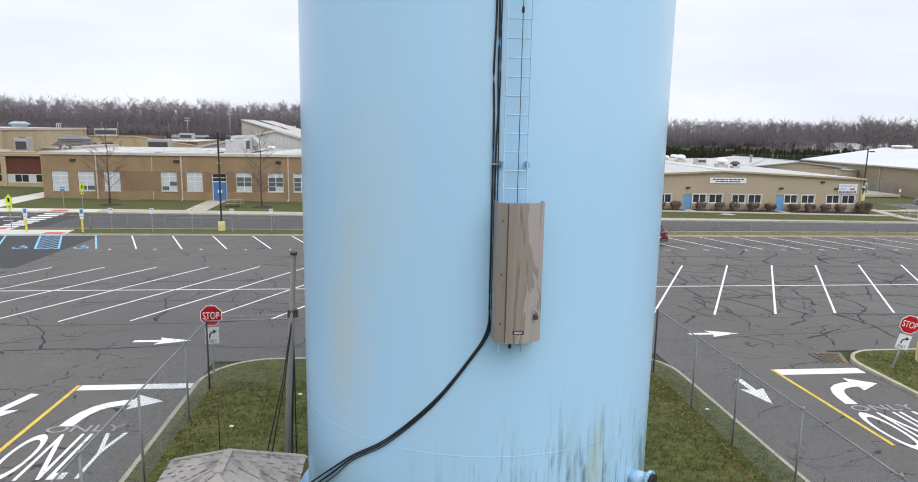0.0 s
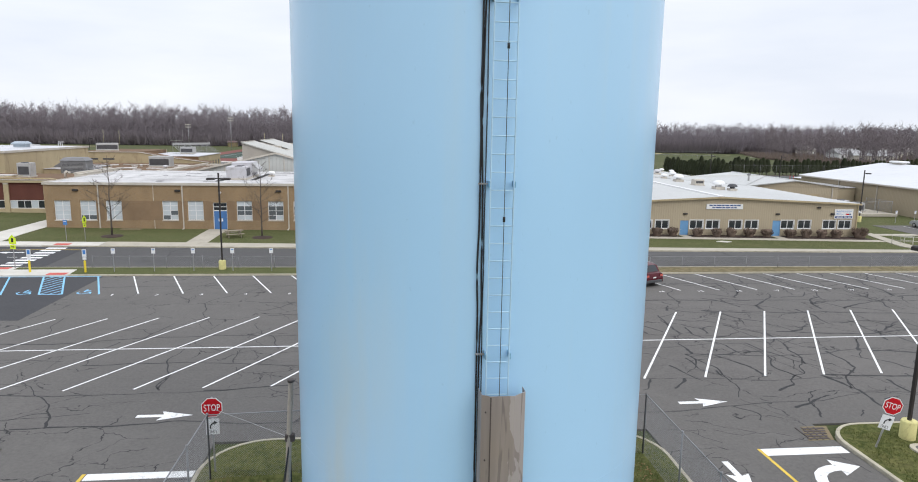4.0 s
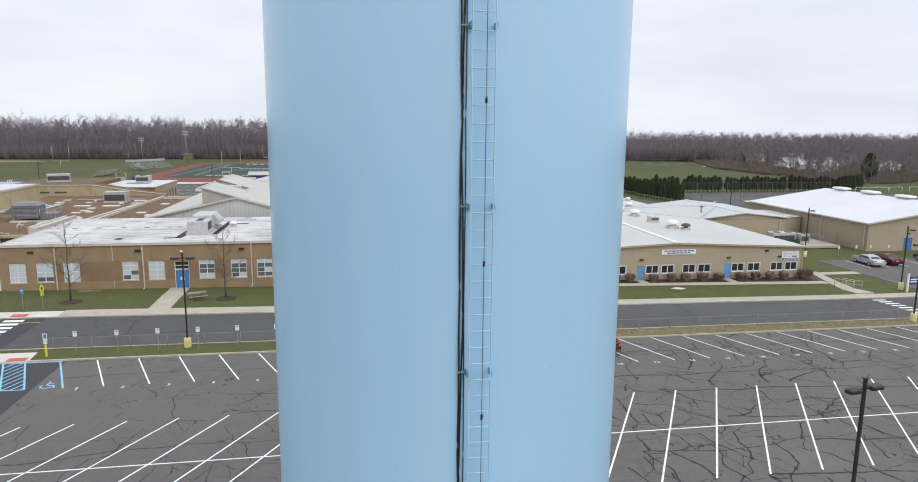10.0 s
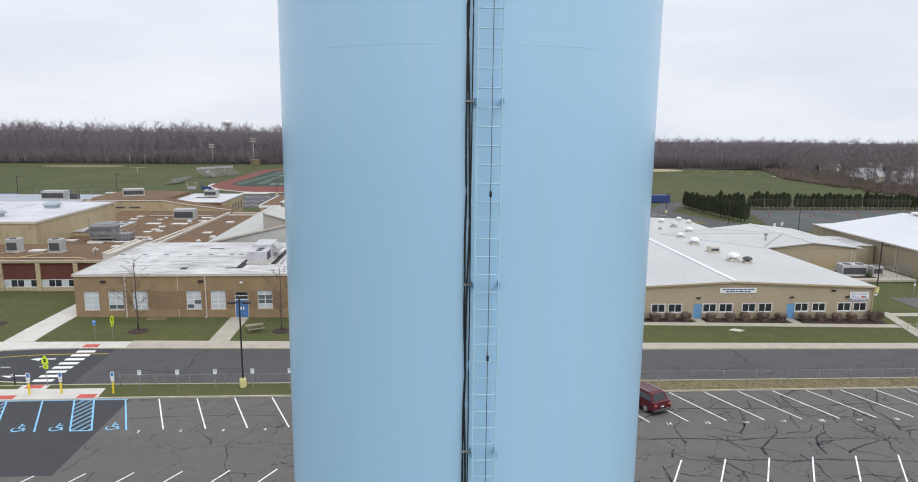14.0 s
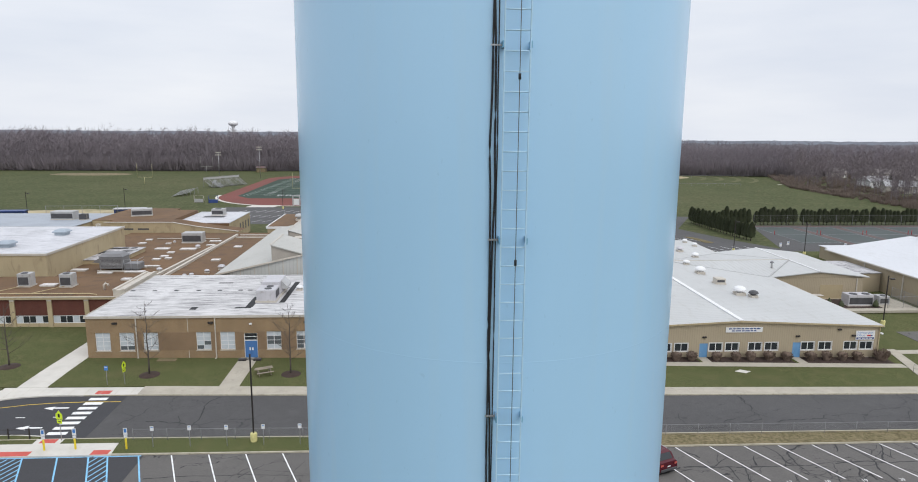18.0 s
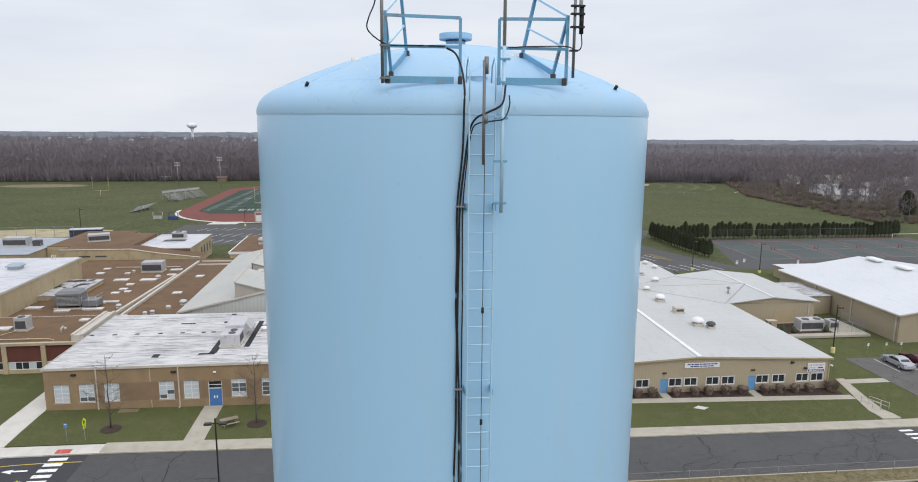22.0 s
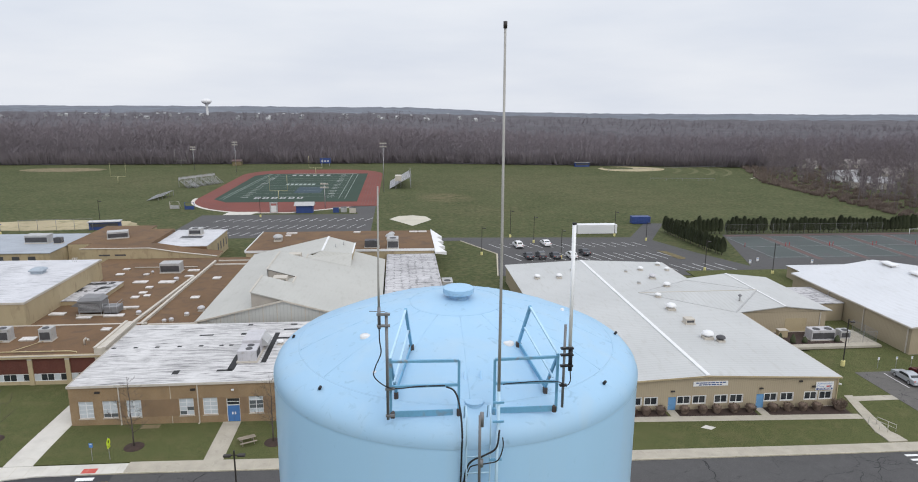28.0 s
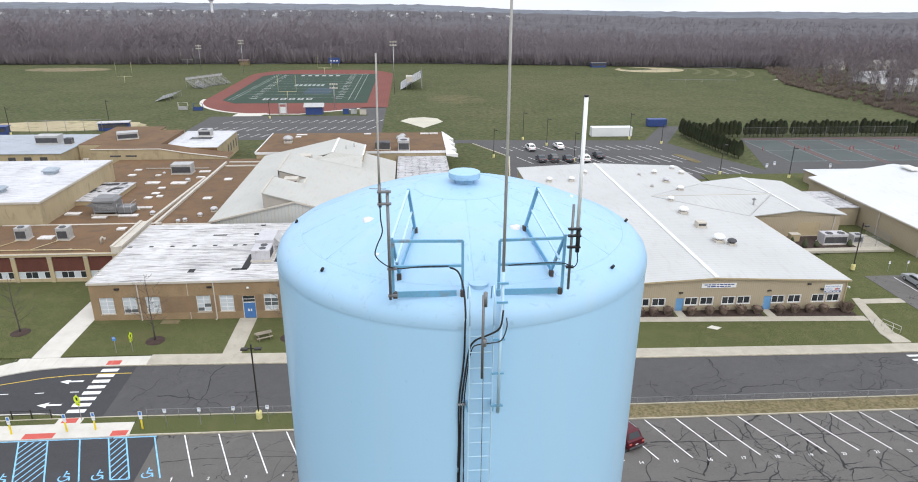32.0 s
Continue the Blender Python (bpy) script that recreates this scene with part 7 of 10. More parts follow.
for y, w in ((n1[0], 5.0), (n1[1], 5.0), (n2[0], 5.0), (-0.05, 5.0)):
    part("step_wall", Geo().add([(HX + 0.05, y, EZ + 0.231 * HX - 0.1), (HX + w, y, EZ + 0.231 * (HX + w) - 0.1), (HX + w, y, fall(HX + w) + 0.05), (HX + 0.05, y, fall(HX) + 0.05), (HX + 0.05, y + 0.15, EZ + 0.231 * HX - 0.1), (HX + w, y + 0.15, EZ + 0.231 * (HX + w) - 0.1), (HX + w, y + 0.15, fall(HX + w) + 0.05), (HX + 0.05, y + 0.15, fall(HX) + 0.05)], [(0, 1, 2, 3), (7, 6, 5, 4), (0, 3, 7, 4), (1, 5, 6, 2)]), "well_wall", gym, "tan step wall")
for y0, y1, xa in ((0.1, n1[0], HX), (n1[1], n2[0], HX)):
    part("clerestory_wall", Geo().box(xa + 0.05, y0, EZ + 0.231 * xa - 0.3, xa + 0.2, y1, fall(xa)), "well_wall", gym, "tan clerestory wall")
# crown gable at the rear
part("rear_gable_roof", Geo().add([(12.2, 30.6, 8.97), (18.0, 34.5, 7.4), (18.0, 44.5, 7.4), (12.2, 44.5, 8.97), (12.2, 30.6, 8.7), (18.0, 34.5, 7.15), (18.0, 44.5, 7.15)], [(0, 1, 2, 3), (0, 4, 5, 1), (1, 5, 6, 2)]), "roof_cream", gym, "pale rear gable slope")
part("rear_gable_hip", Geo().add([(9.45, 27.2, fall(9.45) + 0.13), (18.0, 29.0, fall(18.0) + 0.12), (18.0, 34.5, 7.4), (12.2, 30.6, 8.97)], [(0, 1, 2), (0, 2, 3)]), "roof_cream", gym, "pale rear gable slope")
part("rear_side_wall", Geo().box(17.7, 34.6, 0, 17.95, 44.4, 7.15), "stucco", gym)
part("ridge_cap", Geo().bar((12.2, 30.6, 9.02), (12.2, 44.5, 9.02), 0.45, 0.06), "white", gym)
part("rear_edge_cap", Geo().bar((18.0, 34.5, 7.44), (18.0, 44.5, 7.44), 0.3, 0.06), "white", gym)
part("side_wall", Geo().box(XL, 0.3, 0, XL + 0.3, 44.4, ZL - 0.2), "stucco", gym)
part("side_wall", Geo().box(RX - 0.3, 0.3, 0, RX, 42.5, fall(RX) - 0.1), "stucco", gym)
part("back_wall", Geo().add([(0.3, 44.1, 0), (17.7, 44.1, 0), (17.7, 44.1, 7.1), (12.2, 44.1, 8.7), (0.3, 44.1, 5.9), (0.3, 44.3, 0), (17.7, 44.3, 0), (17.7, 44.3, 7.1), (12.2, 44.3, 8.7), (0.3, 44.3, 5.9)], [(0, 1, 2, 3, 4), (9, 8, 7, 6, 5)]), "stucco", gym)
for y in (sum(n1) / 2, sum(n2) / 2):
    roof_unit("condenser", -29.0 + HX + 2.6, 87.6 + y, EZ + 0.231 * (HX + 2.6) - 0.1, 2.4, 2.0, 1.35, "pale condenser in the hall roof well", "trim", 0)
for x, y, z in ((-14.6, 124.0, 7.8), (-13.2, 127.5, 7.5)):
    tagged(part("vent_pipe", Geo().tube([(x, y, z), (x, y, z + 1.3)], 0.12, 8), "unit_grey"), "grey vent pipe through the hall roof", "pipe", "vent pipes")
rear = thing("rear_brown_block", (-36, 135.6, 0), "long flat block with brown gravel roof and white sawtooth skylights", "building")
part("wall_block", Geo().box(0, 0, 0, 43, 21.5, 4.9), "stucco", rear, "tan stucco walls")
part("roof_deck", Geo().box(-0.1, -0.1, 4.9, 43.1, 21.6, 5.0), "roof_brown", rear, "brown gravel roof")
part("fascia", Geo().box(-0.2, -0.2, 4.6, 43.2, -0.1, 5.15), "white", rear, "white roof edge")
part("fascia", Geo().box(-0.3, -0.1, 4.8, -0.1, 21.6, 5.15), "white", rear)
for k in range(4):
    y = -1.5 + 5.6 * k
    part("sawtooth", Geo().add([(43.12, y, 4.2), (43.12, y + 5.2, 4.2), (43.12, y + 5.2, 5.5), (46.0, y + 2.6, 4.0), (43.12, y, 4.6), (46.0, y + 2.6, 3.2)], [(4, 3, 2), (0, 5, 3, 4), (1, 2, 3, 5), (0, 4, 2, 1), (0, 1, 5)]), "white", rear, "white sawtooth skylight")
for x, y, w in ((-12, 155, 2), (-28.5, 154.6, 3), (-29.0, 152.0, 1.5), (5.0, 155, 2.5), (2.6, 155, 2.5)):
    skylight(x, y, 5.0, w, 1.2)
for x, y, s in ((-30.5, 146, 2.6), (-3.4, 146, 2.4), (-3.0, 150, 1.8)):
    roof_vent_cap(x, y, 5.0, s, "unit_grey", "grey roof ventilator on the brown roof")
roof_unit("roof_air_handler", -7.5, 138.5, 5.0, 3.4, 2.4, 1.7, "dark grimy rooftop unit by the hall", "unit_dark", 1)
roof_unit("roof_air_handler", -2.6, 137.6, 5.0, 2.6, 3.4, 2.4, "pale stacked rooftop unit with ductwork", "unit_grey", 1)
link = thing("link_block", (-3.9, 100, 0), "link block with patched, black-streaked white roof", "building")
part("wall_block", Geo().box(0, 0, 0, 10.9, 35.3, 3.8), "stucco", link, "tan stucco walls")
part("roof_deck", Geo().box(-0.1, -0.1, 3.8, 11.0, 35.3, 3.95), "roof_dirty", link, "white membrane with black patches")
roof_unit("condenser", 8.7, 117.5, 0.0, 2.2, 3.4, 2.6, "grey ground-standing condenser beside the link", "unit_grey", 1)

# ---------------------------------------------------------------- metal office building
OZ = -0.74
off = thing("office_building", (22.2, 63.2, OZ), "long tan ribbed metal office building with a pale low-pitched roof", "building")
OW, OD, ER, EE, OR = 34.85, 61.4, 5.06, 4.33, 16.6
odoors = [11.55, 23.62]
owins = [8.35, 12.78, 14.88, 17.85, 19.98, 24.72, 27.0, 30.33, 32.42, 6.2, 2.6]
oh = [(x, x + 1.72, 1.12, 2.2) for x in owins] + [(x, x + 1.06, 0.0, 2.15) for x in odoors]
part("front_wall", wall_front(0, OW, -0.5, EE, 0, 0.25, oh), "siding", off, "tan ribbed metal front wall")
part("gable", Geo().add([(0, 0, EE), (OW, 0, EE), (OR, 0, ER), (0, 0.25, EE), (OW, 0.25, EE), (OR, 0.25, ER)], [(0, 1, 2), (5, 4, 3), (0, 2, 5, 3), (1, 4, 5, 2)]), "siding", off)
part("base_trim", Geo().box(0, -0.02, -0.5, OW, -0.003, 0.12), "trim", off)
for x, z0_ in ((0, 0), (OW - 0.25, 0)):
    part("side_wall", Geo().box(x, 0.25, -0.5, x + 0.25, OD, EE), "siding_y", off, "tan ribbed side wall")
part("back_wall", Geo().box(0.25, OD - 0.25, -0.5, OW - 0.25, OD, EE), "siding", off)
part("inner_floor", Geo().box(0.25, 0.25, -0.5, OW - 0.25, OD - 0.25, -0.02), "concrete", off)
for (xa, za), (xb, zb) in (((-0.25, EE + 0.0), (OR, ER + 0.06)), ((OR, ER + 0.06), (OW + 0.25, EE + 0.0))):
    part("roof_slope", Geo().add([(xa, -0.3, za), (xb, -0.3, zb), (xb, OD + 0.2, zb), (xa, OD + 0.2, za), (xa, -0.3, za - 0.12), (xb, -0.3, zb - 0.12), (xb, OD + 0.2, zb - 0.12), (xa, OD + 0.2, za - 0.12)], [(0, 1, 2, 3), (7, 6, 5, 4), (0, 4, 5, 1), (1, 5, 6, 2), (2, 6, 7, 3), (3, 7, 4, 0)]), "roof_metal", off, "pale ribbed metal roof slope")
part("ridge_cap", Geo().bar((OR, -0.3, ER + 0.12), (OR, OD, ER + 0.12), 0.55, 0.14), "white", off, "raised ridge cap")
for xa, za, xb, zb in ((-0.25, EE - 0.08, OR, ER - 0.02), (OR, ER - 0.02, OW + 0.25, EE - 0.08)):
    part("rake_trim", Geo().bar((xa, -0.33, za), (xb, -0.33, zb), 0.06, 0.22), "stucco", off, "tan rake trim")
part("gutter", Geo().bar((OW + 0.3, -0.3, EE - 0.1), (OW + 0.3, OD, EE - 0.1), 0.12, 0.18), "trim", off)
part("downspout", Geo().box(OW - 0.1, -0.12, 0, OW + 0.02, -0.003, EE - 0.2), "stucco", off)
for x in owins:
    w = part("window", Geo().box(x, 0.05, 1.12, x + 0.07, 0.15, 2.2).box(x + 1.65, 0.05, 1.12, x + 1.72, 0.15, 2.2).box(x + 0.07, 0.05, 1.12, x + 1.65, 0.15, 1.2).box(x + 0.07, 0.05, 2.12, x + 1.65, 0.15, 2.2).box(x + 0.82, 0.05, 1.2, x + 0.9, 0.15, 2.12), "white", off, "white framed sliding window")
    part("casing", Geo().box(x - 0.07, -0.02, 1.06, x + 1.79, -0.003, 1.118).box(x - 0.07, -0.02, 2.202, x + 1.79, -0.003, 2.27).box(x - 0.07, -0.02, 1.118, x - 0.003, -0.003, 2.202).box(x + 1.723, -0.02, 1.118, x + 1.79, -0.003, 2.202), "white", w)
    for a in (0.07, 0.9):
        part("pane", Geo().box(x + a, 0.09, 1.2, x + a + 0.75, 0.1, 2.12), "glass", w, "dark glass pane")
for x in odoors:
    d = part("door", Geo().box(x + 0.05, 0.06, 0.0, x + 1.01, 0.12, 2.1), "blue_pale", off, "pale blue flush steel door")
    part("door_frame", Geo().box(x, 0.02, 0, x + 0.05, 0.15, 2.15).box(x + 1.01, 0.02, 0, x + 1.06, 0.15, 2.15).box(x + 0.05, 0.02, 2.1, x + 1.01, 0.15, 2.15), "blue_pale", d)
    part("knob", Geo().tube([(x + 0.14, 0.06, 1.0), (x + 0.14, 0.0, 1.0)], 0.035, 10), "rim", d)
    part("wall_lamp", Geo().cbox(x + 0.25, -0.2, 2.92, x + 0.8, -0.003, 3.1, 0.05), "dark_metal", off, "brown wall pack lamp")
for x, z in ((31.2, 2.9), (29.3, 3.72)):
    part("wall_lamp", Geo().cbox(x, -0.22, z, x + 0.5, -0.003, z + 0.22, 0.05), "dark_metal", off, "brown wall pack lamp")
part("corner_camera", Geo().tube([(OW + 0.05, -0.05, 3.3), (OW + 0.35, -0.25, 3.2)], 0.12, 10), "white", off, "white corner camera")
off.scale = (1.01, 1.0, 1.01)
sign = thing("name_board", (37.1, 63.16, 2.3), "long white board with two lines of dark blue lettering", "sign")
part("board", Geo().box(0, -0.06, 0.58, 4.75, 0.0, 1.24), "white", sign)
for k, (a, b, z) in enumerate(((0.35, 4.45, 0.97), (0.75, 3.95, 0.7))):
    x = a
    rr = random.Random(7 + k)
    while x < b - 0.2:
        w = min(rr.uniform(0.3, 0.75), b - x)
        part("letter_bar", Geo().box(x, -0.066, z, x + w, -0.061, z + 0.15), "navy", sign)
        x += w + 0.08
board = thing("office_sign", (54.25, 63.16, 1.72), "white office sign with blue lettering and a dark footer", "sign")
part("board", Geo().box(0, -0.06, 0, 2.5, 0.0, 1.2), "white", board)
part("lettering", text_mesh("Administration", 2.1, 0.26), "sign_blue", board, "blue lettering", (0.15, -0.063, 0.82)).rotation_euler = (radians(90), 0, 0)
part("lettering", text_mesh("Offices", 1.0, 0.26), "sign_blue", board, "blue lettering", (0.15, -0.063, 0.46)).rotation_euler = (radians(90), 0, 0)
part("footer", Geo().box(0.1, -0.066, 0.06, 2.4, -0.061, 0.32), "navy", board, "dark blue footer band")
part("emblem", Geo().box(1.5, -0.066, 0.46, 1.95, -0.061, 0.64), "sign_red", board, "small red emblem")
part("emblem", Geo().box(1.97, -0.066, 0.46, 2.2, -0.061, 0.64), "navy", board)
for k in range(4):
    part("letter_bar", Geo().box(0.3 + 0.5 * k, -0.07, 0.14, 0.7 + 0.5 * k, -0.0665, 0.24), "white", board)
# roof fittings
def oroof(x):
    return 4.42 - abs(x - 38.97) * 0.042
for x, y, s, m_ in ((45.4, 90.5, 1.9, "white"), (45.4, 76.7, 2.0, "white"), (49.9, 117.2, 1.3, "white"), (50.0, 110.7, 1.6, "unit_pale"), (55.5, 121.8, 1.2, "white"), (50.6, 104.8, 1.5, "white"), (46.0, 97.8, 1.3, "white"), (46.1, 115.5, 0.8, "unit_grey"), (45.7, 106.7, 0.8, "unit_grey"), (55.9, 117.6, 1.2, "white"), (31.0, 112.0, 1.4, "white"), (26.6, 112.5, 1.4, "white"), (35.0, 117.0, 1.1, "white")):
    roof_vent_cap(x, y, oroof(x), s, m_, "white low roof exhaust on pale metal roof" if m_ == "white" else "small grey vent on pale metal roof")
roof_vent_cap(46.95, 75.6, oroof(46.95), 1.5, "unit_dark", "dark round exhaust fan on a pale roof curb")
t = roof_unit("roof_exhaust_box", 45.5, 83.6, oroof(45.5), 1.5, 1.4, 0.95, "pale louvred exhaust box on the office roof", "trim", 0)
# side wing of the offices
wing = thing("office_wing", (57.7, 90.0, -0.4), "lower office wing with hipped pale metal roof", "building")
part("wall_block", Geo().box(0, 0, -0.5, 16.0, 21.5, 3.85), "siding", wing, "tan ribbed metal walls")
part("wing_slope", Geo().add([(-0.8, -0.3, 4.0), (8.1, -0.3, 4.95), (8.1, 21.4, 4.95), (-0.8, 21.4, 4.0), (-0.8, -0.3, 3.85), (8.1, -0.3, 4.8)], [(0, 1, 2, 3), (0, 4, 5, 1)]), "roof_metal", wing, "pale ribbed metal roof slope")
part("wing_slope", Geo().add([(8.1, -0.3, 4.95), (16.9, -0.3, 4.0), (16.9, 21.4, 4.0), (8.1, 21.4, 4.95), (8.1, -0.3, 4.8), (16.9, -0.3, 3.85), (16.9, 21.4, 3.85)], [(0, 1, 2, 3), (0, 4, 5, 1), (1, 5, 6, 2)]), "roof_metal", wing, "pale ribbed metal roof slope")
part("gable", Geo().add([(0, 0, 3.8), (16.0, 0, 3.8), (8.1, 0, 4.85)], [(0, 1, 2)]), "siding", wing)
part("cross_roof", Geo().add([(-14.4, 10.3, 4.68), (-0.8, -0.2, 4.06), (8.1, 9.4, 5.02), (-0.8, 20.1, 4.06)], [(0, 1, 2), (0, 2, 3)]), "roof_metal_x", wing, "pale ribbed cross roof")
for a, b, m_, w in (((8.1, -0.3, 5.0), (8.1, 21.4, 5.0), "white", 0.35), ((-14.4, 10.3, 4.7), (8.1, 9.4, 5.05), "trim", 0.2), ((-14.4, 10.3, 4.68), (-0.8, -0.2, 4.08), "unit_grey", 0.28), ((-14.4, 10.3, 4.68), (-0.8, 20.1, 4.08), "unit_grey", 0.28), ((-0.8, -0.2, 4.08), (8.1, 9.4, 5.03), "unit_grey", 0.28), ((-0.8, 20.1, 4.08), (8.1, 9.4, 5.03), "unit_grey", 0.28)):
    part("roof_flashing", Geo().bar(a, b, w, 0.05), m_, wing)
part("service_door", Geo().box(8.5, -0.03, 0, 12.5, -0.003, 2.6), "stucco", wing, "tan service door")
part("downspout", Geo().box(14.8, -0.14, -0.3, 14.95, -0.02, 3.7), "trim", wing)
flue = thing("flue", (60.0, 94.6, 4.0), "grey capped flue pipe on the wing roof", "flue")
part("pipe", Geo().tube([(0, 0, 0), (0, 0, 1.15)], 0.16, 12), "unit_grey", flue)
part("cap", Geo().lathe([(0.34, 1.05), (0.34, 1.2), (0.05, 1.42), (0.01, 1.42)], 14), "hvac_slate", flue)
solid("service_pad", Geo().box(58.3, 82.6, -0.6, 79.0, 90.0, -0.22), "concrete", "concrete service pad behind the offices", "pavement")
solid("yard_mulch", Geo().box(58.6, 84.0, -0.225, 73.4, 89.6, -0.2), "mulch", "dark mulch bed in the service yard", "ground patch")
crate = thing("crate", (64.3, 87.6, -0.2), "tan boxed cabinet beside the service wall", "cabinet")
part("body", Geo().cbox(-0.8, -0.5, 0, 0.8, 0.5, 1.25, 0.03), "stucco", crate)
part("lid", Geo().cbox(-0.85, -0.55, 1.25, 0.85, 0.55, 1.32, 0.02), "trim", crate)
roof_unit("chiller", 70.3, 86.2, -0.22, 4.2, 2.0, 1.9, "large pale chiller in a fenced service yard", "unit_pale", 2)
roof_unit("condenser", 74.6, 86.4, -0.22, 1.8, 1.6, 1.5, "grey condenser in the service yard", "unit_grey", 1)
# the field house
fh = thing("field_house", (81.3, 79.5, -0.4), "big tan metal field house with a white low-pitched roof", "building")
FD, FW, FE, FR = 32.8, 35.0, 4.45, 6.95
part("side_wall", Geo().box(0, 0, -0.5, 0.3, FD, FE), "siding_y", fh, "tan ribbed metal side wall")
part("front_wall", Geo().add([(0.3, 0, -0.5), (FW, 0, -0.5), (FW, 0, FE), (FW / 2, 0, FR), (0.3, 0, FE), (0.3, 0.3, -0.5), (FW, 0.3, -0.5), (FW, 0.3, FE), (FW / 2, 0.3, FR), (0.3, 0.3, FE)], [(0, 1, 2, 3, 4), (9, 8, 7, 6, 5), (0, 4, 9, 5), (1, 6, 7, 2)]), "siding", fh, "tan ribbed gable wall")
part("back_wall", Geo().box(0.3, FD - 0.3, -0.5, FW, FD, FE), "siding", fh)
for (xa, za), (xb, zb) in (((-0.4, FE), (FW / 2, FR + 0.1)), ((FW / 2, FR + 0.1), (FW + 0.4, FE))):
    part("roof_slope", Geo().add([(xa, -0.4, za), (xb, -0.4, zb), (xb, FD + 0.3, zb), (xa, FD + 0.3, za), (xa, -0.4, za - 0.2), (xb, -0.4, zb - 0.2), (xb, FD + 0.3, zb - 0.2), (xa, FD + 0.3, za - 0.2)], [(0, 1, 2, 3), (7, 6, 5, 4), (0, 4, 5, 1), (1, 5, 6, 2), (2, 6, 7, 3), (3, 7, 4, 0)]), "roof_plain", fh, "plain white roof slope")
part("gutter", Geo().bar((-0.45, -0.4, FE - 0.15), (-0.45, FD, FE - 0.15), 0.16, 0.2), "trim", fh)
for y in (0.6, 11.0, 21.0):
    part("downspout", Geo().box(-0.18, y, -0.3, -0.02, y + 0.16, FE - 0.2), "trim", fh)
for y in (12.0, 20.4, 28.3):
    rv = part("ridge_vent", Geo().cbox(FW / 2 - 0.6, y - 1.2, FR - 0.1, FW / 2 + 0.6, y + 1.2, FR + 0.32, 0.05), "trim", fh, "low ridge ventilator")
    part("vent_cap", Geo().cbox(FW / 2 - 0.95, y - 1.75, FR + 0.32, FW / 2 + 0.95, y + 1.75, FR + 0.68, 0.14), "white", rv)
fd = part("door", Geo().box(6.9, -0.05, -0.25, 8.4, -0.003, 1.9), "blue_door", fh, "blue double door")
part("meeting_stile", Geo().box(7.63, -0.065, -0.25, 7.67, -0.053, 1.9), "sign_blue", fd)
for x in (7.45, 7.8):
    part("handle", Geo().box(x, -0.09, 0.75, x + 0.05, -0.053, 0.95), "rim", fd)
part("door_frame", Geo().box(6.8, -0.04, 1.903, 8.5, -0.003, 2.02), "trim", fh)
part("base_flashing", Geo().box(0.3, -0.03, -0.5, 6.78, -0.003, -0.28), "concrete", fh)
part("rake_trim", Geo().bar((-0.4, -0.42, FE - 0.12), (FW / 2, -0.42, FR - 0.02), 0.06, 0.26), "trim", fh)
part("wall_light", Geo().cbox(7.5, -0.16, 2.5, 7.8, -0.003, 2.7, 0.02), "dark_metal", fh)
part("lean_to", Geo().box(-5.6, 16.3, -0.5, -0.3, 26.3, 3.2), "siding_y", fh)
part("lean_to_roof", Geo().box(-5.8, 16.1, 3.2, -0.3, 26.5, 3.35), "roof_dirty", fh)
annex = thing("field_house_annex", (86.9, 114.5, -0.3), "small tan annex with white roof behind the field house", "building")
part("wall_block", Geo().box(0, 0, -0.3, 18, 9, 3.0), "siding", annex)
part("roof", Geo().add([(-0.3, -0.3, 3.0), (18.3, -0.3, 3.0), (18.3, 9.3, 3.0), (-0.3, 9.3, 3.0), (4, 4.5, 3.9), (18.3, 4.5, 3.9)], [(0, 1, 5, 4), (1, 2, 5), (2, 3, 4, 5), (3, 0, 4)]), "roof_plain", annex, "white hipped roof")


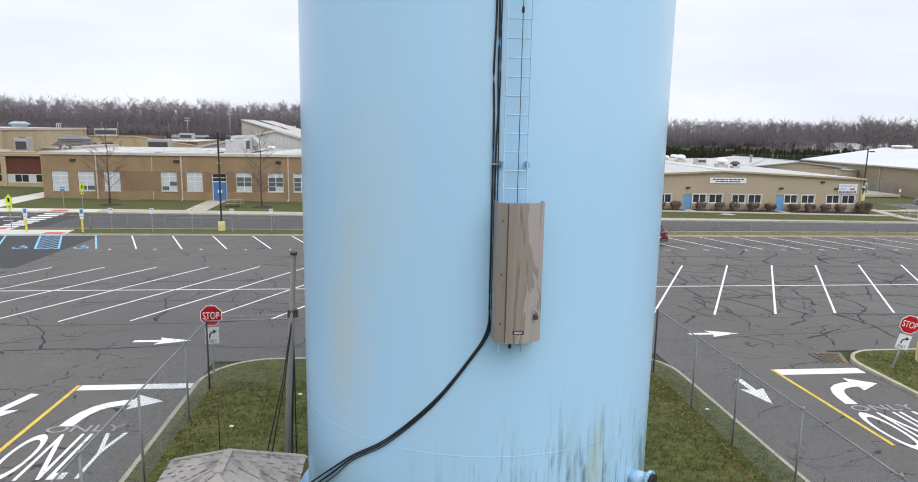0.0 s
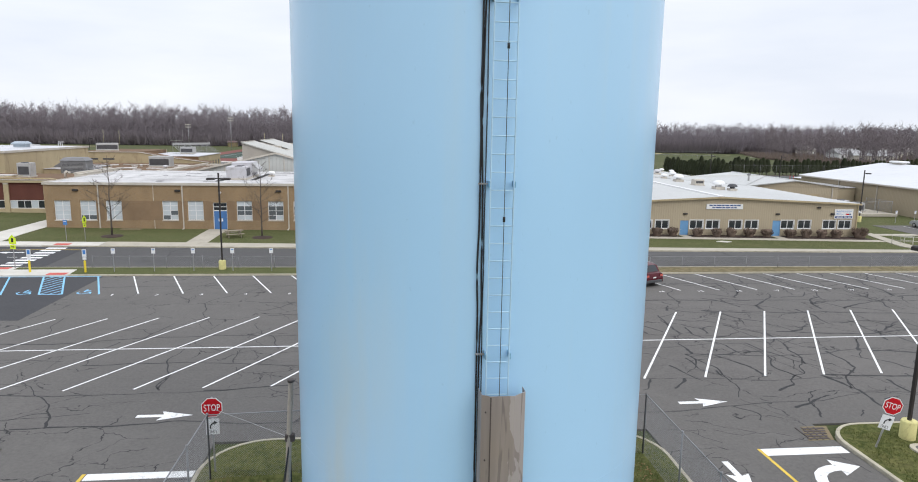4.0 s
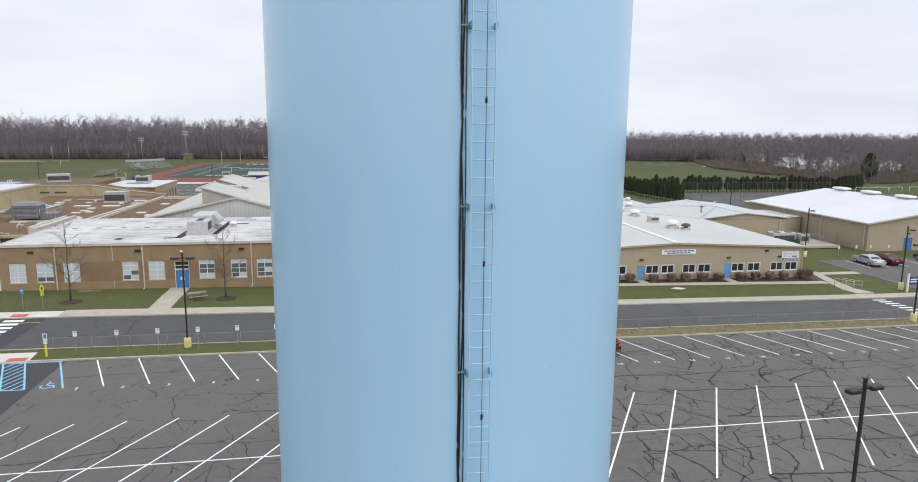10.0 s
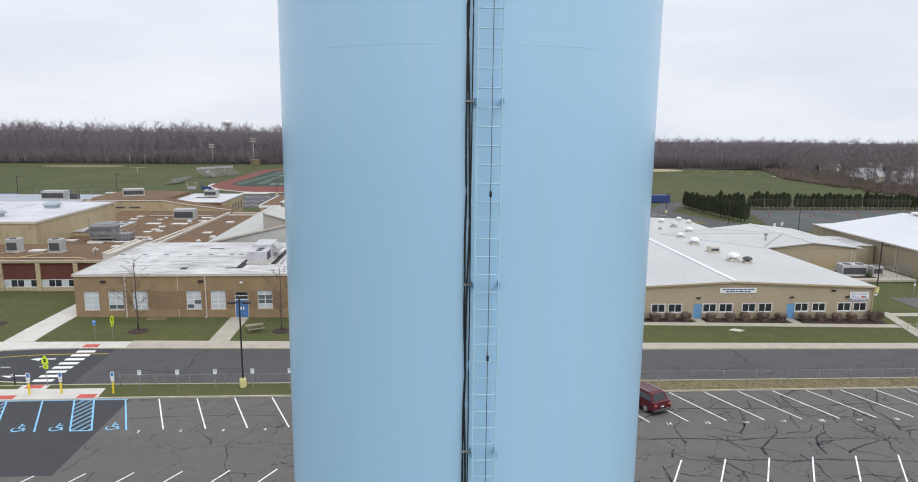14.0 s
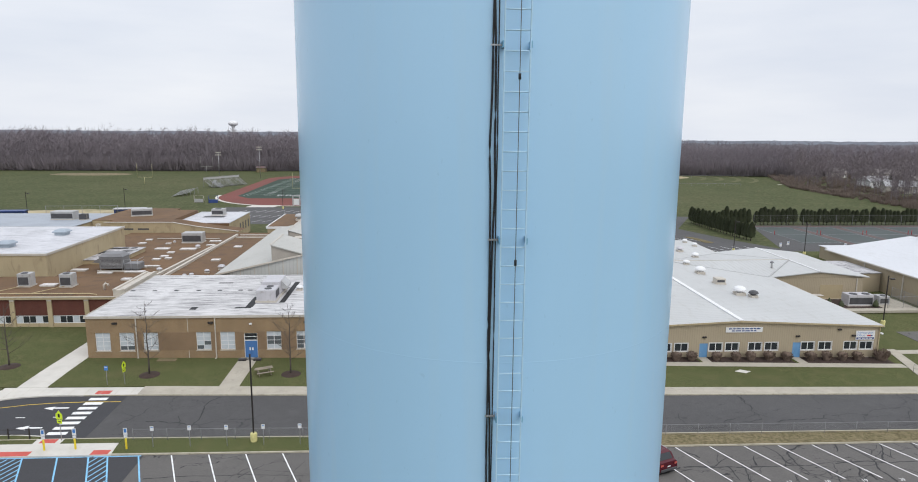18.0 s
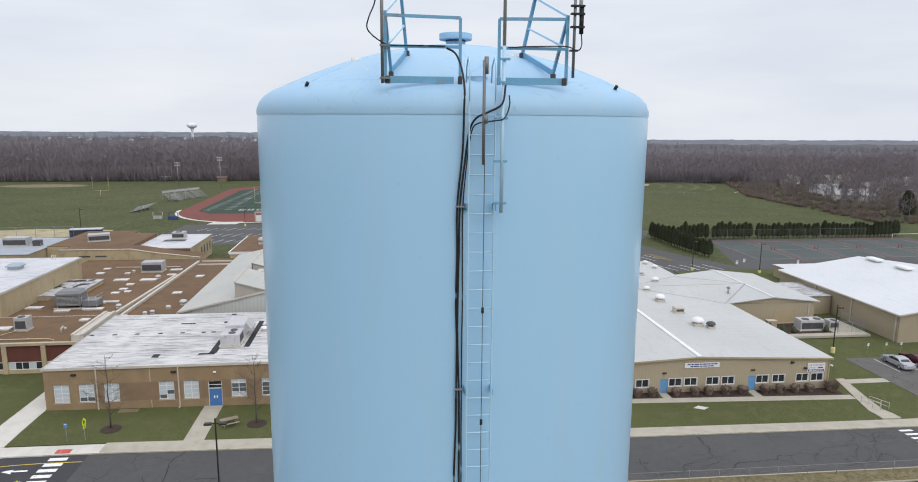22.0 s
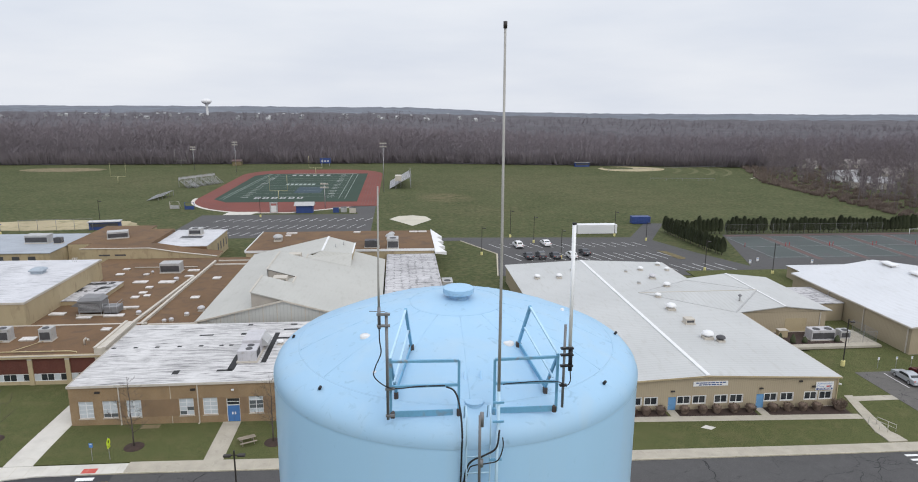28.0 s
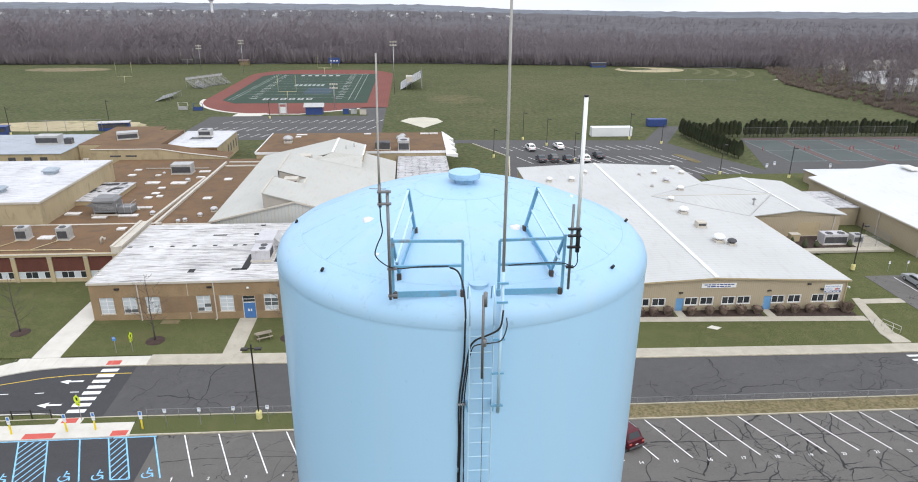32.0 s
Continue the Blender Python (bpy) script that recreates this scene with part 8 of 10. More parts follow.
# ---------------------------------------------------------------- enclosure fence, shed, service pole
def chain_fence(name, pts, h, label, group, pitch=0.085, rail_r=0.022, post_r=0.032, lift=None, barb=False):
    """Chain-link panels between posts: each panel one thing with its post, top rail and mesh."""
    made = []
    for k, (a, b) in enumerate(zip(pts, pts[1:])):
        za = lift if lift is not None else gz(*a) + 0.1
        t = thing(name, (a[0], a[1], za), label, "fence panel", group)
        dx, dy = b[0] - a[0], b[1] - a[1]
        length = math.hypot(dx, dy)
        ux, uy = dx / length, dy / length
        zb = (lift if lift is not None else gz(*b) + 0.1) - za
        part("post", Geo().tube([(0, 0, -0.1), (0, 0, h + 0.04)], post_r, 10), "fence", t)
        part("post_cap", Geo().lathe([(post_r + 0.01, h + 0.02), (post_r + 0.01, h + 0.06), (0.005, h + 0.09)], 10), "fence", t)
        if k == len(pts) - 2:
            part("post", Geo().tube([(dx, dy, zb - 0.1), (dx, dy, zb + h + 0.04)], post_r, 10), "fence", t)
        part("top_rail", Geo().tube([(0, 0, h), (dx, dy, zb + h)], rail_r, 8), "fence", t)
        g = Geo()
        r = 0.0036 if pitch < 0.1 else 0.006
        hh = h - 0.06
        for s in (1, -1):
            o = -hh
            while o < length:
                a0, a1 = max(0.0, o), min(length, o + hh)
                if a1 > a0 + 0.02:
                    z0, z1 = 0.03 + (a0 - o), 0.03 + (a1 - o)
                    if s < 0:
                        z0, z1 = hh + 0.06 - z0, hh + 0.06 - z1
                    p, q = (ux * a0, uy * a0, z0 + zb * a0 / length), (ux * a1, uy * a1, z1 + zb * a1 / length)
                    nx, ny = -uy * r, ux * r
                    g.add([(p[0] - ux * r, p[1] - uy * r, p[2]), (p[0] + ux * r, p[1] + uy * r, p[2]), (q[0] + ux * r, q[1] + uy * r, q[2]), (q[0] - ux * r, q[1] - uy * r, q[2]), (p[0] + nx, p[1] + ny, p[2]), (q[0] + nx, q[1] + ny, q[2])], [(0, 1, 2, 3), (0, 4, 5, 3), (1, 4, 5, 2)])
                o += pitch
        part("wire_mesh", g, "fence", t, "diagonal chain-link wire")["kind"] = "stuff"
        made.append(t)
    return made


chain_fence("fence_panel", [(-8.25, y) for y in (-8.6, -5.3, -2.2, 0.9, 4.6, 6.9)], 2.4, "galvanised chain-link fence panel round the tank lawn", "tank enclosure fence", lift=0.11)
chain_fence("fence_panel", [(7.75, y) for y in (-10.4, -7.3, -4.2, -1.1, 1.85, 4.5, 7.7)], 2.4, "galvanised chain-link fence panel round the tank lawn", "tank enclosure fence", lift=0.11)
chain_fence("fence_panel", [(-8.25, 6.9), (-5.0, 7.1), (-1.8, 7.25), (1.4, 7.4), (4.6, 7.55), (7.75, 7.7)], 2.4, "galvanised chain-link fence panel behind the tank", "tank enclosure fence", lift=0.11)
chain_fence("low_fence_panel", [(-27.4 + 3.05 * k, 42.55 + bend(-27.4 + 3.05 * k, 42.6)) for k in range(29)], 1.05, "low chain-link fence panel along the road verge", "roadside fence", 0.2, 0.018, 0.022, 0.1)

shed = thing("equipment_shed", (-5.2, -3.6, 0.11), "small shed with a grey asphalt-shingle hip roof", "shed")
part("wall_block", Geo().box(-1.1, -1.35, 0, 1.1, 1.35, 2.1), "stucco", shed, "plain shed body")
H0, H1 = 2.08, 2.86
part("roof_base", Geo().add([(-1.35, -1.6, H0), (1.35, -1.6, H0), (1.35, 1.6, H0), (-1.35, 1.6, H0), (0.1, -0.4, H1), (0.1, 0.42, H1)], [(0, 1, 4), (1, 2, 5, 4), (2, 3, 5), (3, 0, 4, 5), (3, 2, 1, 0)]), "shingle", shed, "hip roof deck")


def shingle_rows(corners, apex, rows, per_m):
    """Shingle tabs laid on one slope between its eave corners and its top edge."""
    (a, b), (c, d) = [tuple(Vector(p) for p in q) for q in (corners, apex)]
    nrm = (b - a).cross(c - a).normalized()
    if nrm.z < 0:
        nrm = -nrm
    out = []
    for r in range(rows):
        f0, f1 = r / rows, min(1.0, (r + 1.25) / rows)
        l0, l1, r0, r1 = a.lerp(c, f0), a.lerp(c, f1), b.lerp(d, f0), b.lerp(d, f1)
        n_ = max(1, int((r0 - l0).length * per_m))
        for k in range(n_):
            s0, s1 = (k + 0.5 * (r % 2)) / n_ + 0.012, min(1.0, (k + 1 + 0.5 * (r % 2)) / n_ - 0.012)
            if s0 >= 1:
                continue
            out.append([l0.lerp(r0, s0) + nrm * 0.022, l0.lerp(r0, s1) + nrm * 0.022, l1.lerp(r1, s1) + nrm * 0.008, l1.lerp(r1, s0) + nrm * 0.008, l0.lerp(r0, s0), l0.lerp(r0, s1)])
    return out


E_ = [(-1.35, -1.6, H0), (1.35, -1.6, H0), (1.35, 1.6, H0), (-1.35, 1.6, H0)]
T_ = [(0.1, -0.4, H1), (0.1, 0.42, H1)]
roofdeck = shed.children[-1]
for (a, b), (c, d) in (((E_[1], E_[2]), (T_[0], T_[1])), ((E_[2], E_[3]), (T_[1], T_[1])), ((E_[3], E_[0]), (T_[1], T_[0]))):
    for q in shingle_rows((a, b), (c, d), 10, 2.6):
        part("shingle", Geo().add(q, [(0, 1, 2, 3), (4, 5, 1, 0)]), "shingle", shed)
part("hip_cap", Geo().bar(E_[2], T_[1], 0.16, 0.03).bar(E_[3], T_[1], 0.16, 0.03).bar(T_[0], T_[1], 0.16, 0.04), "shingle", shed)

pole = thing("service_pole", (-4.72, 0.75, 0.11), "weathered timber service pole with cables beside the tank", "pole")
part("shaft", Geo().tube([(-0.05, 0.1, -0.2), (0.1, 0.4, 3.0), (0.22, 0.65, 5.75)], 0.085, 12, 0.066), "wood", pole, "grey weathered timber shaft")
part("cap", Geo().tube([(0.22, 0.65, 5.73), (0.22, 0.65, 5.79)], 0.09, 12), "rust", pole)
part("bracket", Geo().cbox(0.05, 0.45, 4.15, 0.3, 0.6, 4.35, 0.02), "rust", pole)
for k, (dx, dy) in enumerate(((-0.55, -1.2), (-0.4, -1.0), (0.12, 0.0), (0.24, 0.1))):
    part("cable", Geo().tube([(0.18, 0.5, 4.25), (0.12 + dx * 0.3, 0.45 + dy * 0.35, 2.6), (dx, dy, 0.0)], 0.016 if k != 2 else 0.024, 6), "black", pole, "dark cable down the pole")
part("span_wire", Geo().tube([(0.18, 0.5, 4.25), (-1.6, 3.6, 3.3), (-3.5, 6.6, 2.45)], 0.008, 6), "galv", pole)
part("base_block", Geo().cbox(-0.2, -0.35, -0.05, 0.15, 0.0, 0.55, 0.03), "tank", pole, "blue painted base box")
tagged(part("thin_stake", Geo().tube([(-6.75, 2.3, 0.1), (-6.75, 2.3, 1.55)], 0.014, 6), "dark_metal"), "thin rusty stake standing in the tank lawn", "stake")
for x, y in ((-5.2, 6.2), (-6.9, 3.9), (8.1, 4.2)):
    tagged(part("litter_scrap", Geo().cbox(x, y, 0.112, x + 0.14, y + 0.1, 0.15, 0.02), "white"), "scrap of white litter on the grass", "litter", "litter")


# ---------------------------------------------------------------- signs and lamps
def octagon(r, y):
    return [(r * math.cos(radians(22.5 + 45 * k)), y, r * math.sin(radians(22.5 + 45 * k))) for k in range(8)]


def stop_sign(x, y, z, top, turn, tilt=0.0):
    t = thing("stop_sign", (x, y, z), "red stop sign above a white turn-only plate on a post", "sign", "stop signs", "", turn)
    t.rotation_euler[1] = radians(tilt)
    part("post", Geo().box(-0.03, 0.012, 0, 0.03, 0.05, top), "galv", t)
    face = part("rim_plate", Geo().add(octagon(0.385, 0.0) + octagon(0.385, 0.01), [tuple(range(8)), tuple(range(15, 7, -1))] + [(i, (i + 1) % 8, 8 + (i + 1) % 8, 8 + i) for i in range(8)]), "white", t, "white sign rim", (0, 0, top - 0.38))
    part("red_face", Geo().add(octagon(0.355, -0.004), [tuple(range(8))]), "sign_red", face, "red octagon face")
    part("lettering", text_mesh("STOP", 0.54, 0.25), "white", face, "white lettering", (-0.27, -0.008, -0.125)).rotation_euler = (radians(90), 0, 0)
    pl = part("turn_plate", Geo().box(-0.23, -0.002, top - 1.38, 0.23, 0.01, top - 0.8), "white", t, "white turn-only plate")
    part("lettering", text_mesh("ONLY", 0.3, 0.12), "black", pl, "black lettering", (-0.15, -0.006, top - 1.34)).rotation_euler = (radians(90), 0, 0)
    g = Geo()
    arc = [(-0.08, top - 1.17), (-0.07, top - 1.05), (0.0, top - 0.97), (0.07, top - 0.95)]
    for a, b in zip(arc, arc[1:]):
        g.add([(p[0], -0.006, p[1]) for p in line(a, b, 0.05)], [(0, 1, 2, 3)])
    g.add([(0.05, -0.0065, top - 1.03), (0.17, -0.0065, top - 0.94), (0.05, -0.0065, top - 0.87)], [(0, 1, 2)])
    part("arrow", g, "black", pl, "black bent arrow")
    return t


stop_sign(-8.22, 7.4, 0.1, 2.84, 4)
stop_sign(17.3, 7.5, 0.12, 2.2, -14, 13)


def lamp_post(x, y, z, h, label, heads=2, turn=0.0, base=True):
    t = thing("lamp_post", (x, y, z), label, "lamp post", "lot lamps", "", turn)
    if base:
        part("base", Geo().lathe([(0.3, -0.1), (0.3, 0.72), (0.27, 0.78), (0.01, 0.78)], 20), "yellow_base", t, "yellow painted concrete base")
    part("shaft", Geo().box(-0.06, -0.06, 0.78 if base else 0, 0.06, 0.06, h), "dark_metal", t, "dark square steel shaft")
    part("cap", Geo().cbox(-0.075, -0.075, h, 0.075, 0.075, h + 0.06, 0.015), "dark_metal", t)
    for s in ((-1, 1) if heads == 2 else (1,)):
        arm = part("arm", Geo().box(min(0.06 * s, 0.35 * s), -0.03, h - 0.45, max(0.06 * s, 0.35 * s), 0.03, h - 0.37), "dark_metal", t)
        part("lamp_head", Geo().cbox(min(0.3 * s, 0.98 * s), -0.2, h - 0.52, max(0.3 * s, 0.98 * s), 0.2, h - 0.34, 0.05), "dark_metal", arm, "flat shoebox lamp head")
    return t


lamp_post(-16.5, 42.0, 0.1, 8.2, "dark twin-head lamp post on a yellow concrete base")
lamp_post(19.2, 8.2, 0.12, 8.4, "dark twin-head lamp post on a yellow concrete base", 2, 12)
lamp_post(53.3, 40.6, 0.1, 8.2, "dark lamp post on a yellow base in the roadside verge", 2, 0)
lamp_post(65.1, 54.9, -0.45, 7.8, "dark lamp post on a yellow base at the side lot", 1, 0)
lamp_post(67.0, 75.4, -0.35, 7.5, "dark lamp post on a yellow base behind the offices", 1, 0)
for x, y, h in ((20.0, 149.5, 7.4), (31.0, 170.5, 8.0), (36.3, 162.7, 7.6), (39.6, 144.5, 7.5), (61.9, 170.0, 7.5), (70.8, 130.5, 7.4), (85.3, 126.5, 7.4), (-93.0, 195, 8.0), (-115.6, 183, 8.0), (-47, 207, 6.5), (69, 163.5, 5.5)):
    lamp_post(x, y, -0.08, h, "dark lamp post standing by the rear lots", 1, 0)


def plate_sign(x, y, z, h, w, ph, face, label, post="galv", turn=0.0, bars=1):
    t = thing("lot_sign", (x, y, z), label, "sign", "small signs", "", turn)
    part("post", Geo().box(-0.025, 0.012, -0.1, 0.025, 0.05, h), post, t)
    pl = part("plate", Geo().box(-w / 2, -0.004, h - ph, w / 2, 0.01, h), face, t, "rectangular sign plate")
    for k in range(bars):
        part("legend_bar", Geo().box(-w * 0.32, -0.008, h - ph * (0.35 + 0.25 * k), w * 0.32, -0.005, h - ph * (0.2 + 0.25 * k)), "sign_blue" if face == "white" else "white", pl)
    return t


for k in range(8):
    x = -25.1 + 3.22 * k
    if x < -7 or x > 16:
        plate_sign(x, 41.2, 0.1, 1.98, 0.32, 0.44, "white", "small white parking sign on a steel post")
for x in (71.7, 74.7, 77.2, 80.4):
    plate_sign(x, 74.0, -0.3, 1.7, 0.3, 0.45, "white", "small white parking sign on a steel post")
for x, y in ((-39.3, 40.9), (-34.3, 41.0), (-31.7, 41.1), (-27.3, 41.0)):
    t = thing("access_sign", (x, y, 0.12), "blue and white access sign above a yellow sleeve post", "sign", "access signs")
    part("sleeve", Geo().lathe([(0.085, -0.1), (0.085, 0.92), (0.05, 1.0), (0.01, 1.0)], 14), "yellow_post", t, "yellow plastic sleeve")
    part("post", Geo().box(-0.025, 0.01, 0.9, 0.025, 0.045, 1.95), "galv", t)
    pl = part("plate", Geo().box(-0.17, -0.004, 1.3, 0.17, 0.01, 1.93), "white", t, "white plate with blue symbol")
    part("symbol", Geo().box(-0.11, -0.008, 1.52, 0.11, -0.005, 1.86), "sign_blue", pl)
    part("lower_plate", Geo().box(-0.15, -0.004, 1.05, 0.15, 0.01, 1.26), "white", t)
plate_sign(-35.3, 55.1, 0.4, 2.1, 0.4, 0.5, "sign_blue", "blue sign on a steel post by the crossing", "galv", 0, 1)


def warning_sign(x, y, z, h, label, turn=0.0):
    t = thing("warning_sign", (x, y, z), label, "sign", "crossing signs", "", turn)
    part("post", Geo().box(-0.03, 0.012, -0.1, 0.03, 0.05, h), "galv", t)
    c = h - 0.45
    pent = [(-0.36, c - 0.36), (0.36, c - 0.36), (0.36, c + 0.1), (0, c + 0.45), (-0.36, c + 0.1)]
    pl = part("plate", Geo().add([(a, -0.004, b) for a, b in pent] + [(a, 0.008, b) for a, b in pent], [(0, 1, 2, 3, 4), (9, 8, 7, 6, 5)] + [(i, (i + 1) % 5, 5 + (i + 1) % 5, 5 + i) for i in range(5)]), "lime", t, "fluorescent yellow-green pentagon")
    part("symbol", Geo().box(-0.12, -0.008, c - 0.2, 0.1, -0.005, c + 0.15), "black", pl)
    lp = part("arrow_plate", Geo().box(-0.28, -0.004, c - 0.78, 0.28, 0.008, c - 0.42), "lime", t)
    part("symbol", Geo().box(-0.15, -0.008, c - 0.64, 0.15, -0.005, c - 0.56), "black", lp)
    return t


warning_sign(-33.5, 55.3, 0.38, 2.6, "fluorescent crossing sign on a post by the lawn", 84)
warning_sign(-33.75, 42.75, 0.1, 2.9, "fluorescent crossing sign on a post at the kerb", -18)
ban = thing("post_sign", (64.6, 53.4, -0.5), "blue sign panel between two white posts", "sign")
for x in (0, 1.7):
    part("post", Geo().box(x - 0.09, -0.09, -0.2, x + 0.09, 0.09, 2.3), "white", ban)
part("panel", Geo().box(0.1, -0.03, 0.9, 1.6, 0.03, 1.9), "navy", ban, "dark blue panel")
for k in range(2):
    part("letter_bar", Geo().box(0.3, -0.036, 1.2 + 0.3 * k, 1.4, -0.031, 1.35 + 0.3 * k), "white", ban)
for k in range(2):
    r = thing("stair_handrail", (59.75 - 1.1 * k, 56.9, -0.62), "pale painted pipe handrail beside the steps", "handrail", "stair handrails")
    part("rail", Geo().tube([(-0.45, 0.9, 0), (-0.45, 0.9, 1.0), (0.3, -1.5, 1.12), (0.3, -1.5, 0.2)], 0.035, 8).tube([(-0.45, 0.9, 0.5), (0.3, -1.5, 0.62)], 0.025, 8), "concrete_new", r)
    part("post", Geo().tube([(-0.07, -0.6, 0), (-0.07, -0.6, 1.05)], 0.025, 8), "concrete_new", r)
slab = tagged(part("ground_slab", Geo().prism([(36.2, 58.3), (37.3, 57.7), (38.1, 58.2), (37.1, 58.85)], -0.6, gz(37, 58.3) + 0.15), "concrete_new"), "pale concrete cover slab set in the lawn", "slab")
tagged(part("ground_grate", drape(-32.8, 62.0, -30.6, 62.9, 0.14, 0.05), "soil"), "bare gravel patch against the brick wall", "gravel")

black_fence = thing("black_fence", (-46.0, 43.3, 0.12), "low black rail fence beside the crossing", "fence")
for k in range(6):
    part("post", Geo().cbox(1.85 * k - 0.05, -0.04 - 0.02 * k, 0, 1.85 * k + 0.05, 0.06 - 0.02 * k, 1.05, 0.015), "dark_metal", black_fence)
for z in (0.45, 0.9):
    part("rail", Geo().bar((-9, 0.12, z), (9.25, -0.1, z), 0.035, 0.05), "dark_metal", black_fence)

# picnic table
pic = thing("picnic_table", (-19.2, 57.9, gz(-19, 57.9) + 0.1), "grey weathered timber picnic table with attached benches", "picnic table", "", "", 25)
for k in range(5):
    part("top_board", Geo().cbox(-0.95, -0.37 + 0.15 * k, 0.72, 0.95, -0.24 + 0.15 * k, 0.76, 0.008), "bench_wood", pic)
for s in (-1, 1):
    part("bench_board", Geo().cbox(-0.95, s * 0.72 - 0.13, 0.42, 0.95, s * 0.72 + 0.13, 0.46, 0.008), "bench_wood", pic)
    part("cross_beam", Geo().box(s * 0.65 - 0.025, -0.8, 0.36, s * 0.65 + 0.025, 0.8, 0.42), "bench_wood", pic)
    for q in (-1, 1):
        part("leg", Geo().bar((s * 0.65, q * 0.62, 0.0), (s * 0.65, q * 0.25, 0.72), 0.05, 0.1), "bench_wood", pic)


# ---------------------------------------------------------------- small bare trees and shrubs
def branchy(rng, h, trunk_r, limbs, geo, geo2):
    """A bare young tree: leader and limbs in geo, twigs in geo2."""
    pts = [Vector((0, 0, 0))]
    for k in range(1, 7):
        pts.append(Vector((rng.uniform(-0.05, 0.05) * k * 0.4, rng.uniform(-0.05, 0.05) * k * 0.4, h * k / 6)))
    geo.tube(pts, trunk_r, 7, trunk_r * 0.15)
    for i in range(limbs):
        f = 0.2 + 0.75 * i / limbs
        base = pts[int(f * 6)].lerp(pts[min(6, int(f * 6) + 1)], f * 6 - int(f * 6))
        a = i * 2.4 + rng.uniform(-0.4, 0.4)
        ln = h * 0.36 * (1.15 - f) * rng.uniform(0.8, 1.2) + 0.25
        up = rng.uniform(0.35, 0.75)
        d = Vector((math.cos(a), math.sin(a), up)).normalized()
        mid, end = base + d * ln * 0.55, base + d * ln + Vector((0, 0, 0.12 * ln))
        geo.tube([base, mid, end], trunk_r * 0.34 * (1.1 - f), 5, 0.006)
        for j in range(9):
            p = base.lerp(end, rng.uniform(0.25, 1.0))
            dd = (d + Vector((rng.uniform(-0.9, 0.9), rng.uniform(-0.9, 0.9), rng.uniform(-0.1, 0.9)))).normalized()
            q = p + dd * ln * rng.uniform(0.18, 0.42)
            geo2.tube([p, q], 0.010, 3, 0.004, False)
            geo2.tube([p.lerp(q, 0.5), p.lerp(q, 0.5) + Vector((dd.y, -dd.x, dd.z)) * ln * 0.16], 0.007, 3, 0.003, False)


for k, (x, y, h) in enumerate(((-31.9, 57.8, 8.6), (-16.2, 57.9, 8.4), (-48.6, 60.4, 7.5), (-60.0, 60.0, 7.0))):
    rng = random.Random(20 + k)
    t = thing("young_tree", (x, y, gz(x, y) + 0.1), "bare young street tree in a mulch ring", "tree", "lawn trees")
    g1, g2 = Geo(), Geo()
    branchy(rng, h, 0.1, 22, g1, g2)
    part("trunk", g1, "bark", t, "grey-brown trunk and limbs")
    part("twig_spray", g2, "bark", t, "fine bare twigs")["kind"] = "stuff"
    ring = Geo().lathe([(1.15, -0.03), (1.05, 0.04), (0.5, 0.12), (0.005, 0.17)], 22)
    part("mulch_ring", ring, "mulch", t, "dark mulch ring")


def bush_geo(rng, r, h, n_):
    g = Geo()
    for i in range(n_):
        a, e = rng.uniform(0, 2 * math.pi), rng.uniform(0, 1)
        rad = r * math.sqrt(rng.uniform(0.05, 1)) * (0.65 + 0.5 * math.sin(e * 2.6))
        p = Vector((rad * math.cos(a) * 0.45, rad * math.sin(a) * 0.45, h * 0.25 * e))
        q = Vector((rad * math.cos(a), rad * math.sin(a), h * (0.25 + 0.75 * e)))
        s = Vector((rng.uniform(-1, 1), rng.uniform(-1, 1), rng.uniform(-1, 1))).normalized() * 0.035
        g.add([p + s, p - s, q - s * 1.4, q + s * 1.4], [(0, 1, 2, 3)])
        for k in range(3):
            m = p.lerp(q, rng.uniform(0.5, 1.0))
            w = Vector((rng.uniform(-1, 1), rng.uniform(-1, 1), rng.uniform(-0.2, 1))).normalized() * 0.2
            g.add([m, m + s * 1.2, m + w], [(0, 1, 2)])
    return g


for k, x in enumerate((24.6, 26.6, 28.6, 30.5, 32.5, 35.7, 38.2, 40.1, 42.5, 44.8, 47.9, 50.0, 52.1, 54.1, 57.3)):
    rng = random.Random(60 + k)
    big = 1.25 if x > 56 else 0.92
    t = thing("clipped_shrub", (x, 62.15, gz(x, 62.15) + 0.14), "rounded bare brown shrub in the mulch bed", "shrub", "office shrubs")
    part("stem_tangle", bush_geo(rng, 0.72 * big * rng.uniform(0.9, 1.1), 1.12 * big * rng.uniform(0.92, 1.08), 330), "shrub", t, "dense bare brown stems")["kind"] = "stuff"
    part("core", Geo().lathe([(0.42 * big, 0.0), (0.55 * big, 0.25), (0.58 * big, 0.75), (0.42 * big, 0.95), (0.01, 1.0)], 12), "shrub", t)


